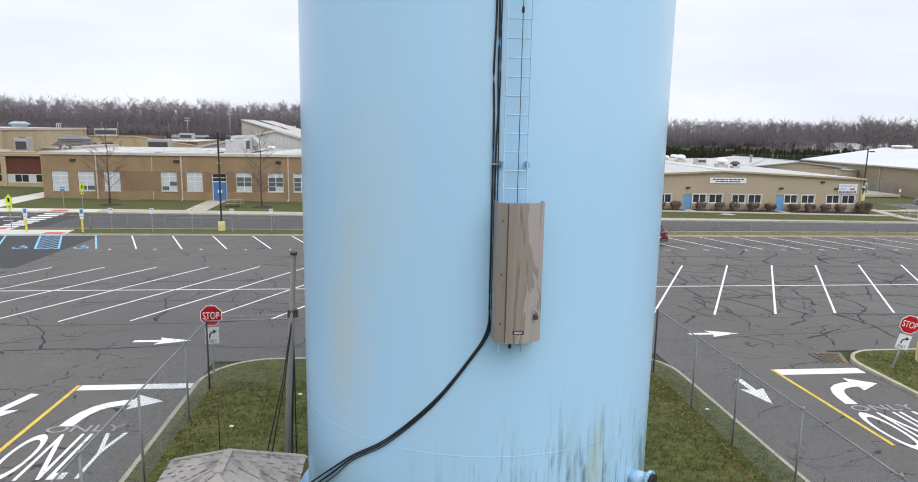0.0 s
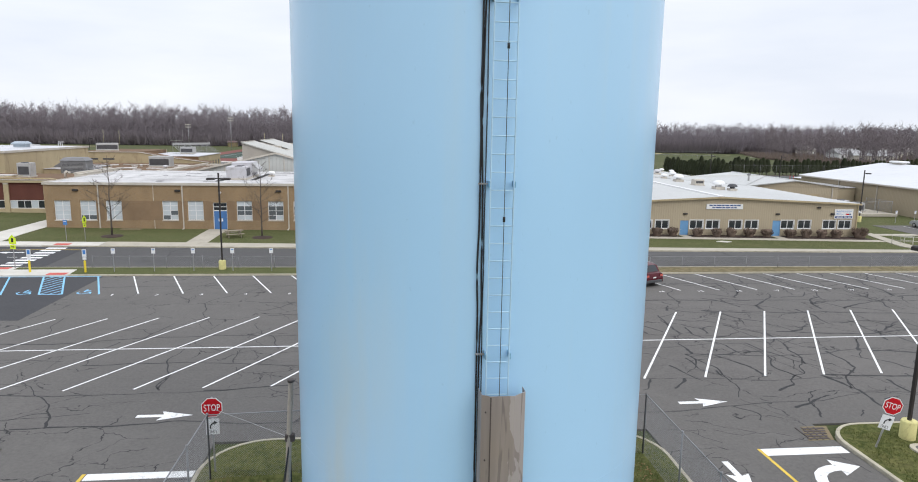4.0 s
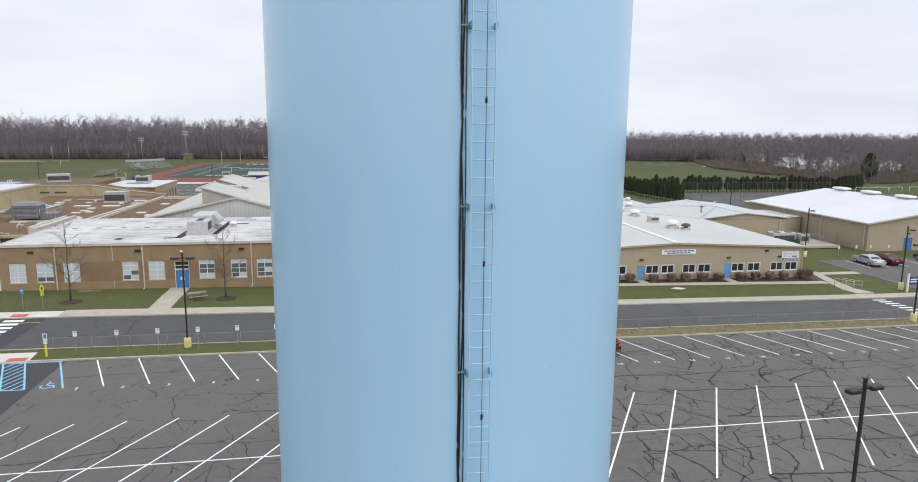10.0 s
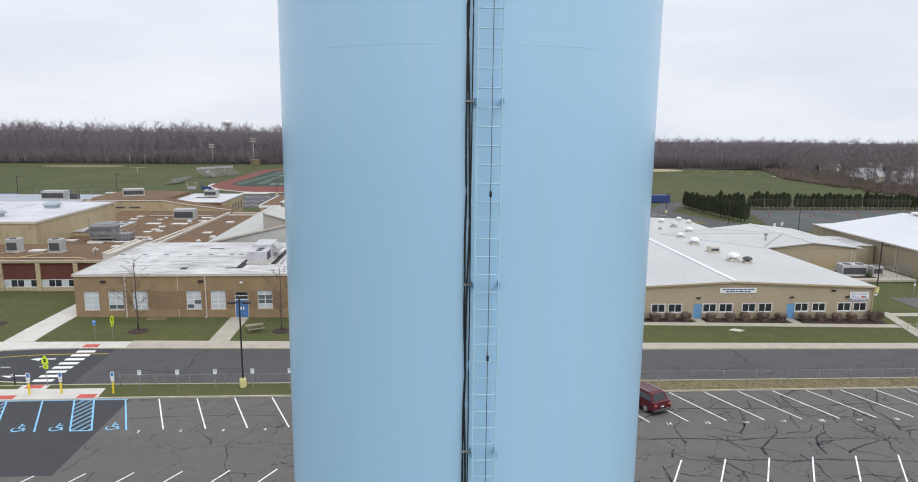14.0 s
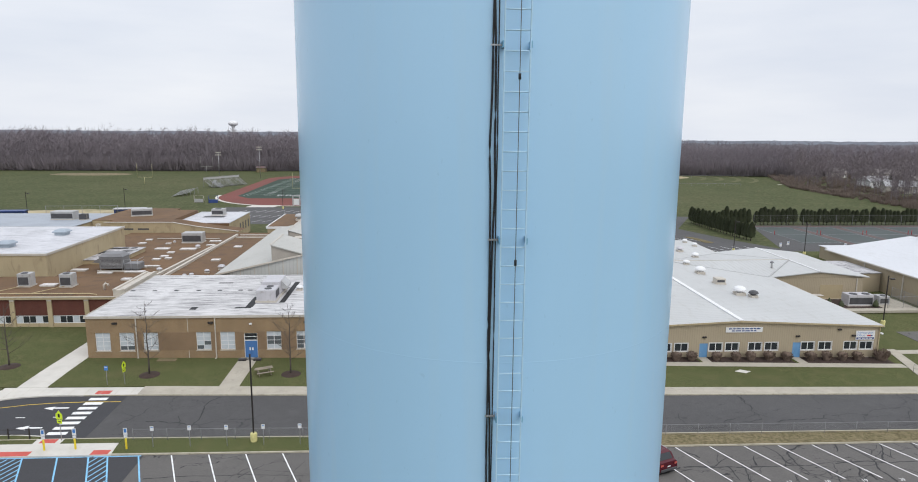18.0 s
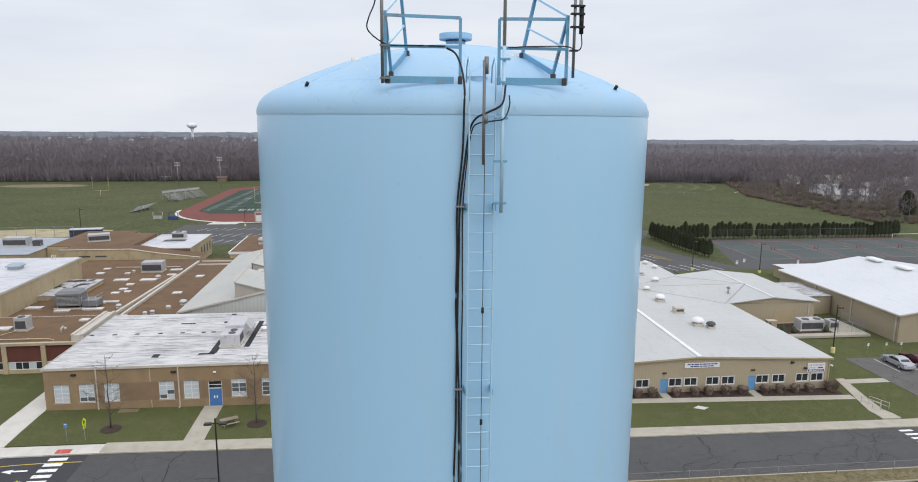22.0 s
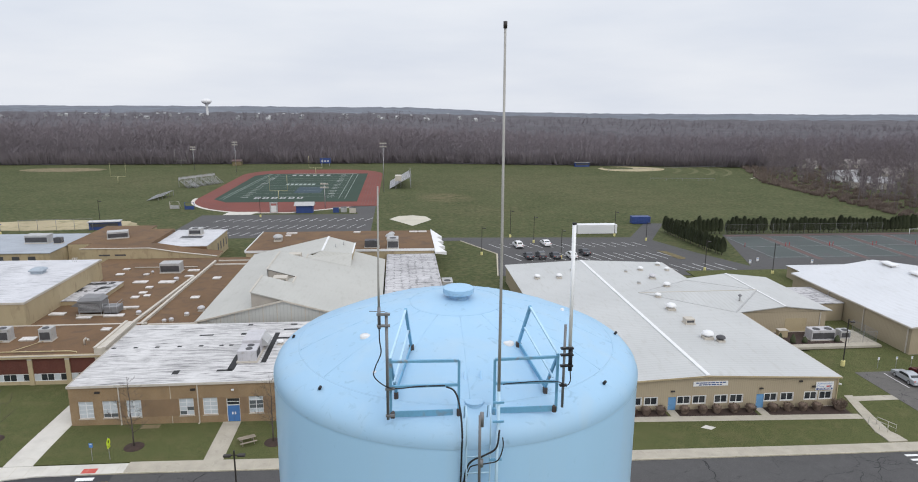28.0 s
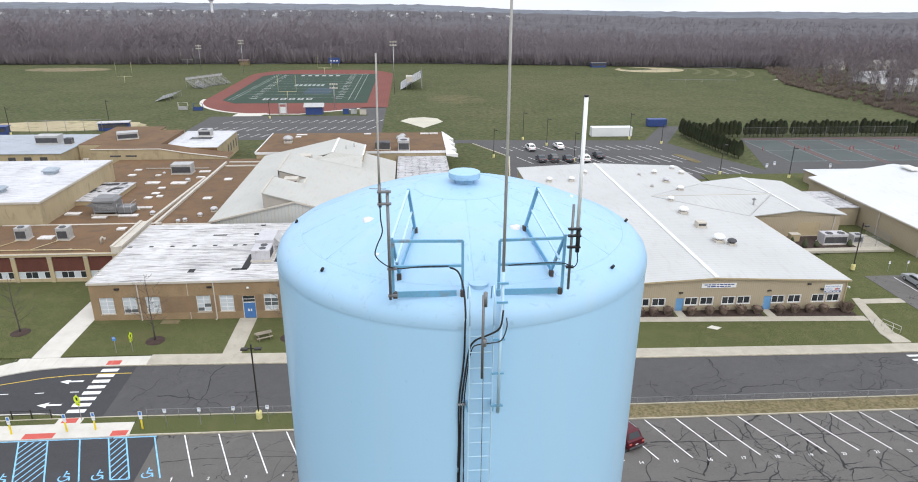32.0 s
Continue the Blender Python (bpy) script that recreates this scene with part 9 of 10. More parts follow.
# ---------------------------------------------------------------- cars
def car(x, y, z, turn, paint, label, kind="suv"):
    t = thing("car", (x, y, z), label, "car", "parked cars", "", turn)
    L, W = (4.75, 1.85) if kind == "suv" else (4.9, 1.82)
    if kind == "suv":
        side = [(-L / 2, 0.35), (-L / 2, 0.62), (-L / 2 + 0.1, 1.02), (-L / 2 + 0.35, 1.1), (-L / 2 + 0.6, 1.62), (-L / 2 + 0.95, 1.7), (0.35, 1.68), (0.9, 1.5), (1.35, 1.1), (L / 2 - 0.25, 0.98), (L / 2, 0.75), (L / 2, 0.35)]
        glass = [(-L / 2 + 0.42, 1.12), (-L / 2 + 0.7, 1.56), (0.35, 1.58), (1.1, 1.12)]
    else:
        side = [(-L / 2, 0.35), (-L / 2, 0.7), (-L / 2 + 0.12, 0.98), (-1.55, 1.04), (-0.95, 1.4), (-0.2, 1.47), (0.45, 1.38), (1.2, 0.98), (L / 2 - 0.2, 0.82), (L / 2, 0.65), (L / 2, 0.33)]
        glass = [(-1.42, 1.05), (-0.92, 1.35), (0.4, 1.33), (1.05, 1.0)]
    g = Geo()
    n_ = len(side)
    prof = []
    for s in (-1, 1):
        prof.append([(px, s * (W / 2 - max(0.0, (pz - 0.95)) * 0.28), pz) for px, pz in side])
    mid = [[(px, f * (W / 2 - 0.14 - max(0.0, (pz - 0.95)) * 0.28), pz + (0.05 if pz > 0.6 else 0.0)) for px, pz in side] for f in (-1, 1)]
    order = [prof[0], mid[0], mid[1], prof[1]]
    v = [p for r in order for p in r]
    f = [tuple(range(n_ - 1, -1, -1)), tuple(3 * n_ + i for i in range(n_))]
    for r in range(3):
        f += [(r * n_ + i, r * n_ + (i + 1) % n_, (r + 1) * n_ + (i + 1) % n_, (r + 1) * n_ + i) for i in range(n_)]
    g.add(v, f)
    body = part("body", g, paint, t, "painted bodywork")
    for s in (-1, 1):
        gg = Geo()
        yy = lambda pz: s * (W / 2 - max(0.0, pz - 0.95) * 0.28 + 0.006)
        gg.add([(px, yy(pz), pz) for px, pz in glass], [(0, 1, 2, 3)])
        part("side_window", gg, "glass", body)
    a, b = side[3], side[4]
    def cross(p, q, name):
        w0, w1 = W / 2 - 0.2 - max(0, p[1] - 0.95) * 0.28, W / 2 - 0.2 - max(0, q[1] - 0.95) * 0.28
        dx = -0.012 if name == "rear_window" else 0.012
        return Geo().add([(p[0] + dx, -w0, p[1] + 0.06), (p[0] + dx, w0, p[1] + 0.06), (q[0] + dx, w1, q[1] + 0.035), (q[0] + dx, -w1, q[1] + 0.035)], [(0, 1, 2, 3)])
    part("rear_window", cross(a, b, "rear_window"), "glass", body)
    c, d = (side[8], side[7]) if kind == "suv" else (side[7], side[6])
    part("windscreen", cross(c, d, "windscreen"), "glass", body)
    for wx in (-L * 0.29, L * 0.31):
        for s in (-1, 1):
            wh = part("wheel", Geo().tube([(wx, s * (W / 2 - 0.2), 0.34), (wx, s * (W / 2 + 0.012), 0.34)], 0.34, 20), "tyre", t, "black tyre")
            part("rim", Geo().tube([(wx, s * (W / 2 + 0.012), 0.34), (wx, s * (W / 2 + 0.022), 0.34)], 0.22, 16), "rim", wh, "alloy rim")
    for s in (-1, 1):
        part("tail_light", Geo().box(-L / 2 - 0.012, min(s * 0.6, s * 0.88), 0.82, -L / 2 + 0.02, max(s * 0.6, s * 0.88), 0.98), "lamp_lens", t)
        part("head_light", Geo().box(L / 2 - 0.1, min(s * 0.5, s * 0.85), 0.66, L / 2 + 0.005, max(s * 0.5, s * 0.85), 0.78), "rim", t)
        part("mirror", Geo().cbox(0.72, min(s * (W / 2), s * (W / 2 + 0.16)), 1.0, 0.86, max(s * (W / 2), s * (W / 2 + 0.16)), 1.12, 0.02), paint, t)
        if kind == "suv":
            part("roof_rail", Geo().bar((-1.4, s * 0.62, 1.76), (0.3, s * 0.62, 1.74), 0.05, 0.04), "rim", t)
    part("bumper", Geo().cbox(-L / 2 - 0.05, -W / 2 + 0.08, 0.34, -L / 2 + 0.1, W / 2 - 0.08, 0.56, 0.03), "unit_dark" if kind == "suv" else paint, t)
    part("number_plate", Geo().box(-L / 2 - 0.016, -0.16, 0.7, -L / 2 - 0.01, 0.16, 0.8), "white", t)
    return t


car(18.2, 37.0, 0.0, 113, "car_red", "dark red sport utility car parked by the verge", "suv")
car(73.45, 70.0, -0.68, 87, "car_silver", "silver saloon parked in the side lot", "sedan")
car(76.75, 70.5, -0.68, 87, "car_red", "dark red saloon parked in the side lot", "sedan")
car(84.6, 70.4, -0.68, 87, "car_dark", "dark saloon parked in the side lot", "sedan")
for x, y, tu, m_, l_, k_ in ((30.9, 157.6, 95, "car_white", "white pickup-sized car in the rear lot", "suv"), (39.0, 159.6, 95, "car_white", "white car in the rear lot", "sedan"), (31.4, 145.3, 92, "car_dark", "dark car in the rear lot", "sedan"), (34.6, 145.3, 92, "car_dark", "dark car in the rear lot", "suv"), (38.2, 145.2, 92, "car_dark", "dark car in the rear lot", "sedan"), (42.4, 144.8, 92, "car_white", "white car in the rear lot", "suv"), (46.8, 148.4, 92, "car_dark", "dark car in the rear lot", "sedan")):
    car(x, y, -0.02, tu, m_, l_, k_)
chain_fence("yard_fence_panel", [(74.0, 84.0), (76.6, 84.0), (79.0, 84.0), (79.0, 87.0), (79.0, 90.0)], 1.9, "chain-link fence panel round the service yard", "yard fence", 0.16, lift=-0.22)
for x, h in ((62.2, 2.0), (64.5, 1.7), (66.6, 1.2), (72.4, 1.3)):
    t = thing("yard_conifer", (x, 84.6, -0.22), "small dark conical evergreen by the service yard", "conifer", "yard conifers")
    part("crown", Geo().lathe([(0.1, 0.0), (0.45, 0.15), (0.4, 0.5 * h), (0.2, 0.8 * h), (0.01, h)], 10), "arbor", t)


# ---------------------------------------------------------------- rear lots, playing fields
FZ = -0.085


def flat(name, poly, material, label, category, z=FZ + 0.012, kind="structure"):
    return solid(name, Geo().prism(poly, z - 0.02, z), material, label, category, kind)


rear_lot = flat("rear_lot", [(-68, 173), (-11, 174.5), (-11, 167), (16, 166.5), (24, 150), (21, 129), (100, 125), (100, 132), (84, 134), (77, 148), (71, 164), (84, 188), (78, 189), (66, 168), (-9.6, 172), (-9.4, 228), (-18.6, 228), (-15.0, 211), (-67, 211), (-68, 184)], "asphalt_road", "rear asphalt lots and service road", "parking lot", FZ + 0.02)
solid("rear_kerb", Geo().prism([(16.2, 166.3), (24.3, 150), (21.3, 129), (21.0, 129), (23.9, 150), (16.0, 166)], -0.1, 0.04), "kerb", "pale kerb by the rear lot", "kerb")
flat("rear_island", [(67.2, 151), (69.4, 150), (71.6, 142.5), (70.4, 141.2), (69.2, 142)], "grass_dry", "dry grass island in the rear lot", "lawn", FZ + 0.1)
for k in range(17):
    x = -62 + 3.0 * k
    part("stall_line", Geo().prism(line((x, 186.5), (x + 2.3, 191.8), 0.14), FZ, FZ + 0.03), "paint_white", rear_lot)
    part("stall_line", Geo().prism(line((x + 2.0, 198.5), (x + 4.3, 203.2), 0.14), FZ, FZ + 0.03), "paint_white", rear_lot)
    if k < 8:
        part("stall_line", Geo().prism(line((x, 177), (x + 2.0, 181.5), 0.14), FZ, FZ + 0.03), "paint_white", rear_lot)
for k in range(15):
    x = 27.5 + 2.9 * k
    part("stall_line", Geo().prism(line((x - 1.5, 156.5), (x - 4.0, 161.5), 0.13), FZ, FZ + 0.03), "paint_white", rear_lot)
    part("stall_line", Geo().prism(line((x + 1.6, 142.5), (x - 1.5, 149.5), 0.13), FZ, FZ + 0.03), "paint_white", rear_lot)
for k in range(6):
    part("stall_line", Geo().prism(line((64.5 + 2.9 * k, 131), (62.0 + 2.9 * k, 137), 0.13), FZ, FZ + 0.03), "paint_white", rear_lot)

courts = flat("tennis_courts", [(84, 133.5), (160, 128), (160, 170), (95, 170)], "asphalt_road", "worn grey tennis court surface", "court", FZ + 0.025)
for k in range(5):
    x = 93 + 12.8 * k
    part("court_panel", Geo().prism([(x + 1, 141), (x + 11.8, 140.5), (x + 11.8, 166.5), (x + 1.0, 166.8)], FZ, FZ + 0.034), "court_green", courts, "faded green playing panel")
    part("court_border", Geo().prism([(x + 11.9, 139), (x + 13.6, 139), (x + 13.6, 169), (x + 11.9, 169)], FZ, FZ + 0.033), "court_red", courts, "faded red court border")
    for xx in (x + 1.4, x + 11.2):
        part("court_line", Geo().prism(line((xx, 142), (xx, 166), 0.1), FZ, FZ + 0.04), "paint_faded", courts)
    for yy in (142, 154, 166):
        part("court_line", Geo().prism(line((x + 1.4, yy), (x + 11.2, yy), 0.1), FZ, FZ + 0.041), "paint_faded", courts)
    for xx in (x + 0.4, x + 12.2):
        n = thing("net_post", (xx, 154, FZ + 0.03), "short dark red tennis net post", "net post", "net posts")
        part("post", Geo().tube([(0, 0, 0), (0, 0, 1.1)], 0.06, 8), "sign_red", n)
part("court_border", Geo().prism([(95, 167.5), (160, 167.5), (160, 169.5), (95.5, 169.5)], FZ, FZ + 0.036), "court_red", courts, "faded red court border")
for x, y in ((84.5, 135), (87.5, 137), (100, 134.2), (113.5, 133), (117.8, 131.0)):
    plate_sign(x, y, FZ, 1.3, 0.6, 0.9, "white", "white notice board by the tennis courts")

# running track and turf field
def oval(d):
    """The track's outline, moved out by d."""
    out = [(-46 + (33 + d) * math.cos(radians(a)), 249 + (34 + d) * math.sin(radians(a))) for a in range(180, 266, 8)]
    out += [(-39 + d * 0.4, 215.2 - d), (-18.4 + d, 226.5 - d), (-9 + d, 227.5 - d * 0.5)]
    out += [(-31 + (22 + d) * math.cos(radians(a)), 327 + (22 + d) * math.sin(radians(a))) for a in range(0, 91, 10)]
    out += [(-54 + (25 + d) * math.cos(radians(a)), 324 + (25 + d) * math.sin(radians(a))) for a in range(90, 181, 10)]
    return out


trk = flat("running_track", oval(0), "track", "red running track round the turf field", "track", FZ + 0.02)
g = Geo()
o, i_ = oval(1.3), oval(0)
n = len(o)
g.add([(x, y, FZ + 0.05) for x, y in o] + [(x, y, FZ + 0.05) for x, y in i_], [(k, (k + 1) % n, n + (k + 1) % n, n + k) for k in range(n) if i_[k][0] < -20 and i_[k][1] < 300])
solid("track_edge", g, "concrete_new", "pale concrete band round the track", "kerb")
for k in range(1, 6):
    lane = oval(-1.2 * k)
    part("lane_line", Geo().add([(x, y, FZ + 0.026) for x, y in lane] + [(x, y, FZ + 0.026) for x, y in oval(-1.2 * k - 0.09)], [(j, (j + 1) % n, n + (j + 1) % n, n + j) for j in range(n)]), "court_red", trk, "faint worn lane line")
turf = flat("turf_field", [(-72.3, 246), (-66, 238.2), (-17.0, 238.2), (-16.6, 330.5), (-67, 330.5), (-72.3, 322)], "turf", "dark green artificial turf football field", "field", FZ + 0.035)
for k in range(17):
    y = 250 + 4.7 * k
    for x in (-61.7, -28.6):
        part("hash_mark", Geo().prism(line((x - 1.4, y), (x + 1.4, y), 0.28), FZ, FZ + 0.045), "paint_white", turf)
for xa, xb in ((-70.2, -66.0), (-68.8, -64.8), (-24.6, -24.2), (-22.2, -21.5)):
    part("side_line", Geo().prism(line((xa, 246), (xb, 329), 0.2), FZ, FZ + 0.045), "turf_line", turf)
for k in range(10):
    y = 252 + 8.3 * k
    part("yard_line", Geo().prism(line((-68.5, y), (-22.7, y), 0.1), FZ, FZ + 0.046), "turf_line", turf)
part("yard_line", Geo().prism(line((-54, 329.4), (-22, 329.4), 0.9), FZ, FZ + 0.047), "turf_line", turf)
for k in range(7):
    x = -51.5 + 1.9 * k
    part("letter_bar", Geo().prism([(x, 286), (x + 1.3, 286), (x + 1.3, 291), (x, 291)], FZ, FZ + 0.045), "turf_line", turf)
part("logo_patch", Geo().prism([(-44.5, 262), (-33.5, 262), (-33.5, 280), (-44.5, 280)], FZ, FZ + 0.042), "turf_blue", turf, "dark blue painted panel")
for k in range(6):
    x = -57.5 + 3.3 * k
    part("letter_bar", Geo().prism([(x, 246.5), (x + 2.2, 246.5), (x + 2.2, 250.5), (x, 250.5)], FZ, FZ + 0.045), "unit_grey", turf)
    part("letter_bar", Geo().prism([(x + 0.6, 247.3), (x + 1.6, 247.3), (x + 1.6, 249.6), (x + 0.6, 249.6)], FZ, FZ + 0.05), "turf", turf)
    part("letter_bar", Geo().prism([(-54 + 3.4 * k, 321.5), (-52.2 + 3.4 * k, 321.5), (-52.2 + 3.4 * k, 325), (-54 + 3.4 * k, 325)], FZ, FZ + 0.045), "unit_grey", turf)


def goal(x, y, label, mat_="post_pale"):
    t = thing("goal_post", (x, y, FZ), label, "goal post", "goal posts")
    part("stem", Geo().tube([(0, -1.0, 0), (0, -0.8, 2.6), (0, 0, 3.05)], 0.1, 8), mat_, t)
    part("crossbar", Geo().tube([(-3.4, 0, 3.05), (3.4, 0, 3.05)], 0.08, 8), mat_, t)
    for s in (-3.4, 3.4):
        part("upright", Geo().tube([(s, 0, 3.05), (s, 0, 9.2)], 0.06, 8), mat_, t)


goal(-47.8, 247.2, "yellow gooseneck goal post at the field end")
goal(-43.2, 330, "yellow gooseneck goal post at the far field end")
goal(-127.6, 297, "yellow goal post on the practice field")
goal(-123.0, 372, "pale goal post by the woods", "whip")
sb = thing("scoreboard", (-42.2, 367, FZ), "dark blue scoreboard on two posts", "scoreboard")
part("panel", Geo().box(-3.0, 0, 1.6, 3.0, 0.4, 4.6), "navy", sb)
for s in (-2.2, 2.2):
    part("post", Geo().box(s - 0.12, 0.05, 0, s + 0.12, 0.3, 1.6), "galv", sb)
for k in range(3):
    part("legend_bar", Geo().box(-2.2 + 1.6 * k, -0.02, 2.6, -1.2 + 1.6 * k, -0.003, 3.2), "white", sb)


def floodlight(x, y, h):
    t = thing("floodlight_mast", (x, y, FZ), "tall grey floodlight mast beside the track", "floodlight", "floodlights")
    part("mast", Geo().tube([(0, 0, 0), (0, 0, h)], 0.16, 8, 0.1), "galv", t)
    for k in range(2):
        part("crossarm", Geo().box(-1.5, -0.06, h - 0.5 - 1.3 * k, 1.5, 0.06, h - 0.36 - 1.3 * k), "galv", t)
        for j in range(4):
            part("lamp", Geo().cbox(-1.4 + 0.75 * j, -0.35, h - 0.42 - 1.3 * k, -0.9 + 0.75 * j, 0.05, h + 0.05 - 1.3 * k, 0.05), "trim", t)


for x, y, h in ((-110.3, 352, 12.2), (-84.9, 337.5, 15.8), (-7.2, 264, 20.5), (-27.5, 224, 9.0)):
    floodlight(x, y, h)


def bleacher(x, y, turn, w, rows, label, rail=True):
    t = thing("bleacher", (x, y, FZ), label, "bleacher", "bleachers", "", turn)
    for r in range(rows):
        part("seat_plank", Geo().box(-w / 2, r * 0.75, 0.45 + r * 0.42, w / 2, r * 0.75 + 0.32, 0.5 + r * 0.42), "galv", t)
        part("foot_plank", Geo().box(-w / 2, r * 0.75 - 0.35, 0.12 + r * 0.42, w / 2, r * 0.75 - 0.05, 0.16 + r * 0.42), "galv", t)
    for k in range(int(w // 3) + 1):
        xx = -w / 2 + 3.0 * k
        part("support", Geo().bar((xx, 0, 0.3), (xx, rows * 0.75, 0.3 + rows * 0.42), 0.08, 0.12).box(xx - 0.05, rows * 0.75 - 0.1, 0, xx + 0.05, rows * 0.75, 0.3 + rows * 0.42), "galv", t)
    if rail:
        part("back_rail", Geo().bar((-w / 2, rows * 0.75, 1.4 + rows * 0.42), (w / 2, rows * 0.75, 1.4 + rows * 0.42), 0.06, 0.06), "galv", t)
        part("back_panel", Geo().box(-w / 2, rows * 0.75 + 0.02, 0.3 + rows * 0.42, w / 2, rows * 0.75 + 0.06, 1.2 + rows * 0.42), "unit_grey", t)
    return t


bleacher(-4.5, 285, -90, 26, 12, "tall aluminium grandstand beside the track")
bleacher(-86.5, 287, 56, 20, 7, "aluminium bleacher across the track")
bleacher(-95.2, 250, 261, 13, 5, "small aluminium bleacher on the practice field", False)
bleacher(-88.5, 281, 90, 6, 4, "short aluminium bleacher by the track bend")
pb = thing("press_box", (-1.0, 275, FZ), "small white press box above the stand", "press box")
part("cabin", Geo().box(-1.4, -2.5, 3.4, 1.4, 2.5, 5.6), "trim", pb)
part("leg", Geo().box(-1.2, -2.2, 0, -1.0, -2.0, 3.4), "galv", pb)
part("leg", Geo().box(1.0, 2.0, 0, 1.2, 2.2, 3.4), "galv", pb)
kiosk = thing("snack_kiosk", (-33.5, 215.5, FZ), "small navy kiosk with a pale gable roof", "kiosk")
part("wall_block", Geo().box(-2.8, -1.8, 0, 2.8, 1.8, 2.6), "navy", kiosk)
part("roof", Geo().add([(-3.4, -2.4, 2.6), (3.4, -2.4, 2.6), (3.4, 2.4, 2.6), (-3.4, 2.4, 2.6), (-3.4, 0, 3.7), (3.4, 0, 3.7)], [(0, 1, 5, 4), (3, 4, 5, 2), (0, 4, 3), (1, 2, 5), (0, 3, 2, 1)]), "unit_grey", kiosk)
gate = thing("ticket_gate", (-43.9, 214.3, FZ), "white-framed entry gate by the track", "gate")
part("frame", Geo().box(-1.3, -0.2, 0, -1.0, 0.2, 3.4).box(1.0, -0.2, 0, 1.3, 0.2, 3.4).box(-1.3, -0.2, 3.4, 1.3, 0.2, 3.8), "unit_grey", gate)
part("panel", Geo().box(-0.9, -0.05, 0.4, 0.9, 0.05, 2.6), "white", gate)
for x, y, s, m_ in ((-22.8, 215, 1.0, "navy"), (-20.2, 215.5, 1.0, "unit_grey"), (-17.0, 214, 1.1, "trim")):
    t = thing("storage_bin", (x, y, FZ), "equipment bin beside the track entrance", "bin", "equipment bins")
    part("body", Geo().cbox(-s, -0.8, 0, s, 0.8, 1.7 * s, 0.05), m_, t)
    part("lid", Geo().cbox(-s - 0.05, -0.85, 1.7 * s, s + 0.05, 0.85, 1.8 * s, 0.03), "unit_dark", t)
flat("entry_slab", [(-60.5, 211.5), (-51, 211.5), (-49.5, 217), (-59.5, 217)], "concrete_new", "pale concrete slab at the track entrance", "pavement", FZ + 0.03)
for x, y in ((-80.2, 224.6), (-74.6, 222.9)):
    t = thing("batting_frame", (x, y, FZ), "blue and white tubular training frame on the grass", "training frame", "training frames")
    part("frame", Geo().tube([(-1.6, 0, 0), (-1.6, 0, 2.6), (1.6, 0, 2.6), (1.6, 0, 0)], 0.08, 6).tube([(-1.6, 0, 2.6), (-1.6, 2, 0)], 0.06, 6).tube([(1.6, 0, 2.6), (1.6, 2, 0)], 0.06, 6), "navy" if x > -78 else "trim", t)
    part("pad", Geo().box(-1.5, -0.1, 0.1, 1.5, 0.1, 1.3), "navy" if x > -78 else "unit_grey", t)


def disc(name, cx, cy, rx, ry, m_, label, z, n_=28, seed=0):
    rng = random.Random(seed)
    return flat(name, [(cx + rx * rng.uniform(0.93, 1.05) * math.cos(2 * math.pi * k / n_), cy + ry * rng.uniform(0.93, 1.05) * math.sin(2 * math.pi * k / n_)) for k in range(n_)], m_, label, "ground patch", z)


disc("infield_1", -178, 352, 22, 9, "soil", "bare infield soil of a ball diamond", FZ + 0.012, 28, 1)
disc("infield_2", 130, 347, 19, 12, "sand", "sandy infield of a far ball diamond", FZ + 0.012, 28, 2)
for r_, w_, m_ in ((30, 2.5, "field_pale"), (39, 2.5, "field_pale"), (48, 2.5, "field_pale"), (57, 2.2, "field_pale"), (73, 0.9, "gravel_white")):
    an = [radians(-46 + 4 * k) for k in range(18)]
    pts = [(125 + r_ * math.cos(a_), 347 + r_ * 0.86 * math.sin(a_)) for a_ in an] + [(125 + (r_ + w_) * math.cos(a_), 347 + (r_ + w_) * 0.86 * math.sin(a_)) for a_ in reversed(an)]
    flat("outfield_ring", pts, m_, "pale mown ring in the outfield grass" if r_ < 70 else "pale curved path round the outfield", "ground patch", FZ + 0.014)
disc("infield_grass", 124, 351, 9, 6, "field", "grass centre of the far ball diamond", FZ + 0.02, 20, 3)
disc("infield_3", -107, 196.5, 25, 8.5, "sand", "pale sand infield behind the school", FZ + 0.012, 28, 4)
flat("shot_pad", [(-4.2, 200.8), (-1.3, 206.0), (3.7, 207.4), (8.1, 204.9), (9.6, 199.0), (6.5, 194.1), (3.2, 188.9), (0.5, 193.4)], "gravel_white", "pale gravel throwing sector", "ground patch", FZ + 0.02)
for x, y, tu in ((-89.2, 189.5, 8), (-121, 184, 5), (105.2, 360.3, 4), (129.0, 374.3, -3)):
    t = thing("dugout", (x, y, FZ), "low blue dugout with a pale roof", "dugout", "dugouts", "", tu)
    part("wall_block", Geo().box(-4.2, -1.2, 0, 4.2, 1.2, 2.3), "navy", t)
    part("roof", Geo().box(-4.5, -1.6, 2.3, 4.5, 1.5, 2.5), "navy" if x < -100 else "hvac_slate" if x > 100 else "unit_pale", t)
    part("opening", Geo().box(-3.8, -1.22, 0.9, 3.8, -1.203, 1.9), "unit_dark", t)
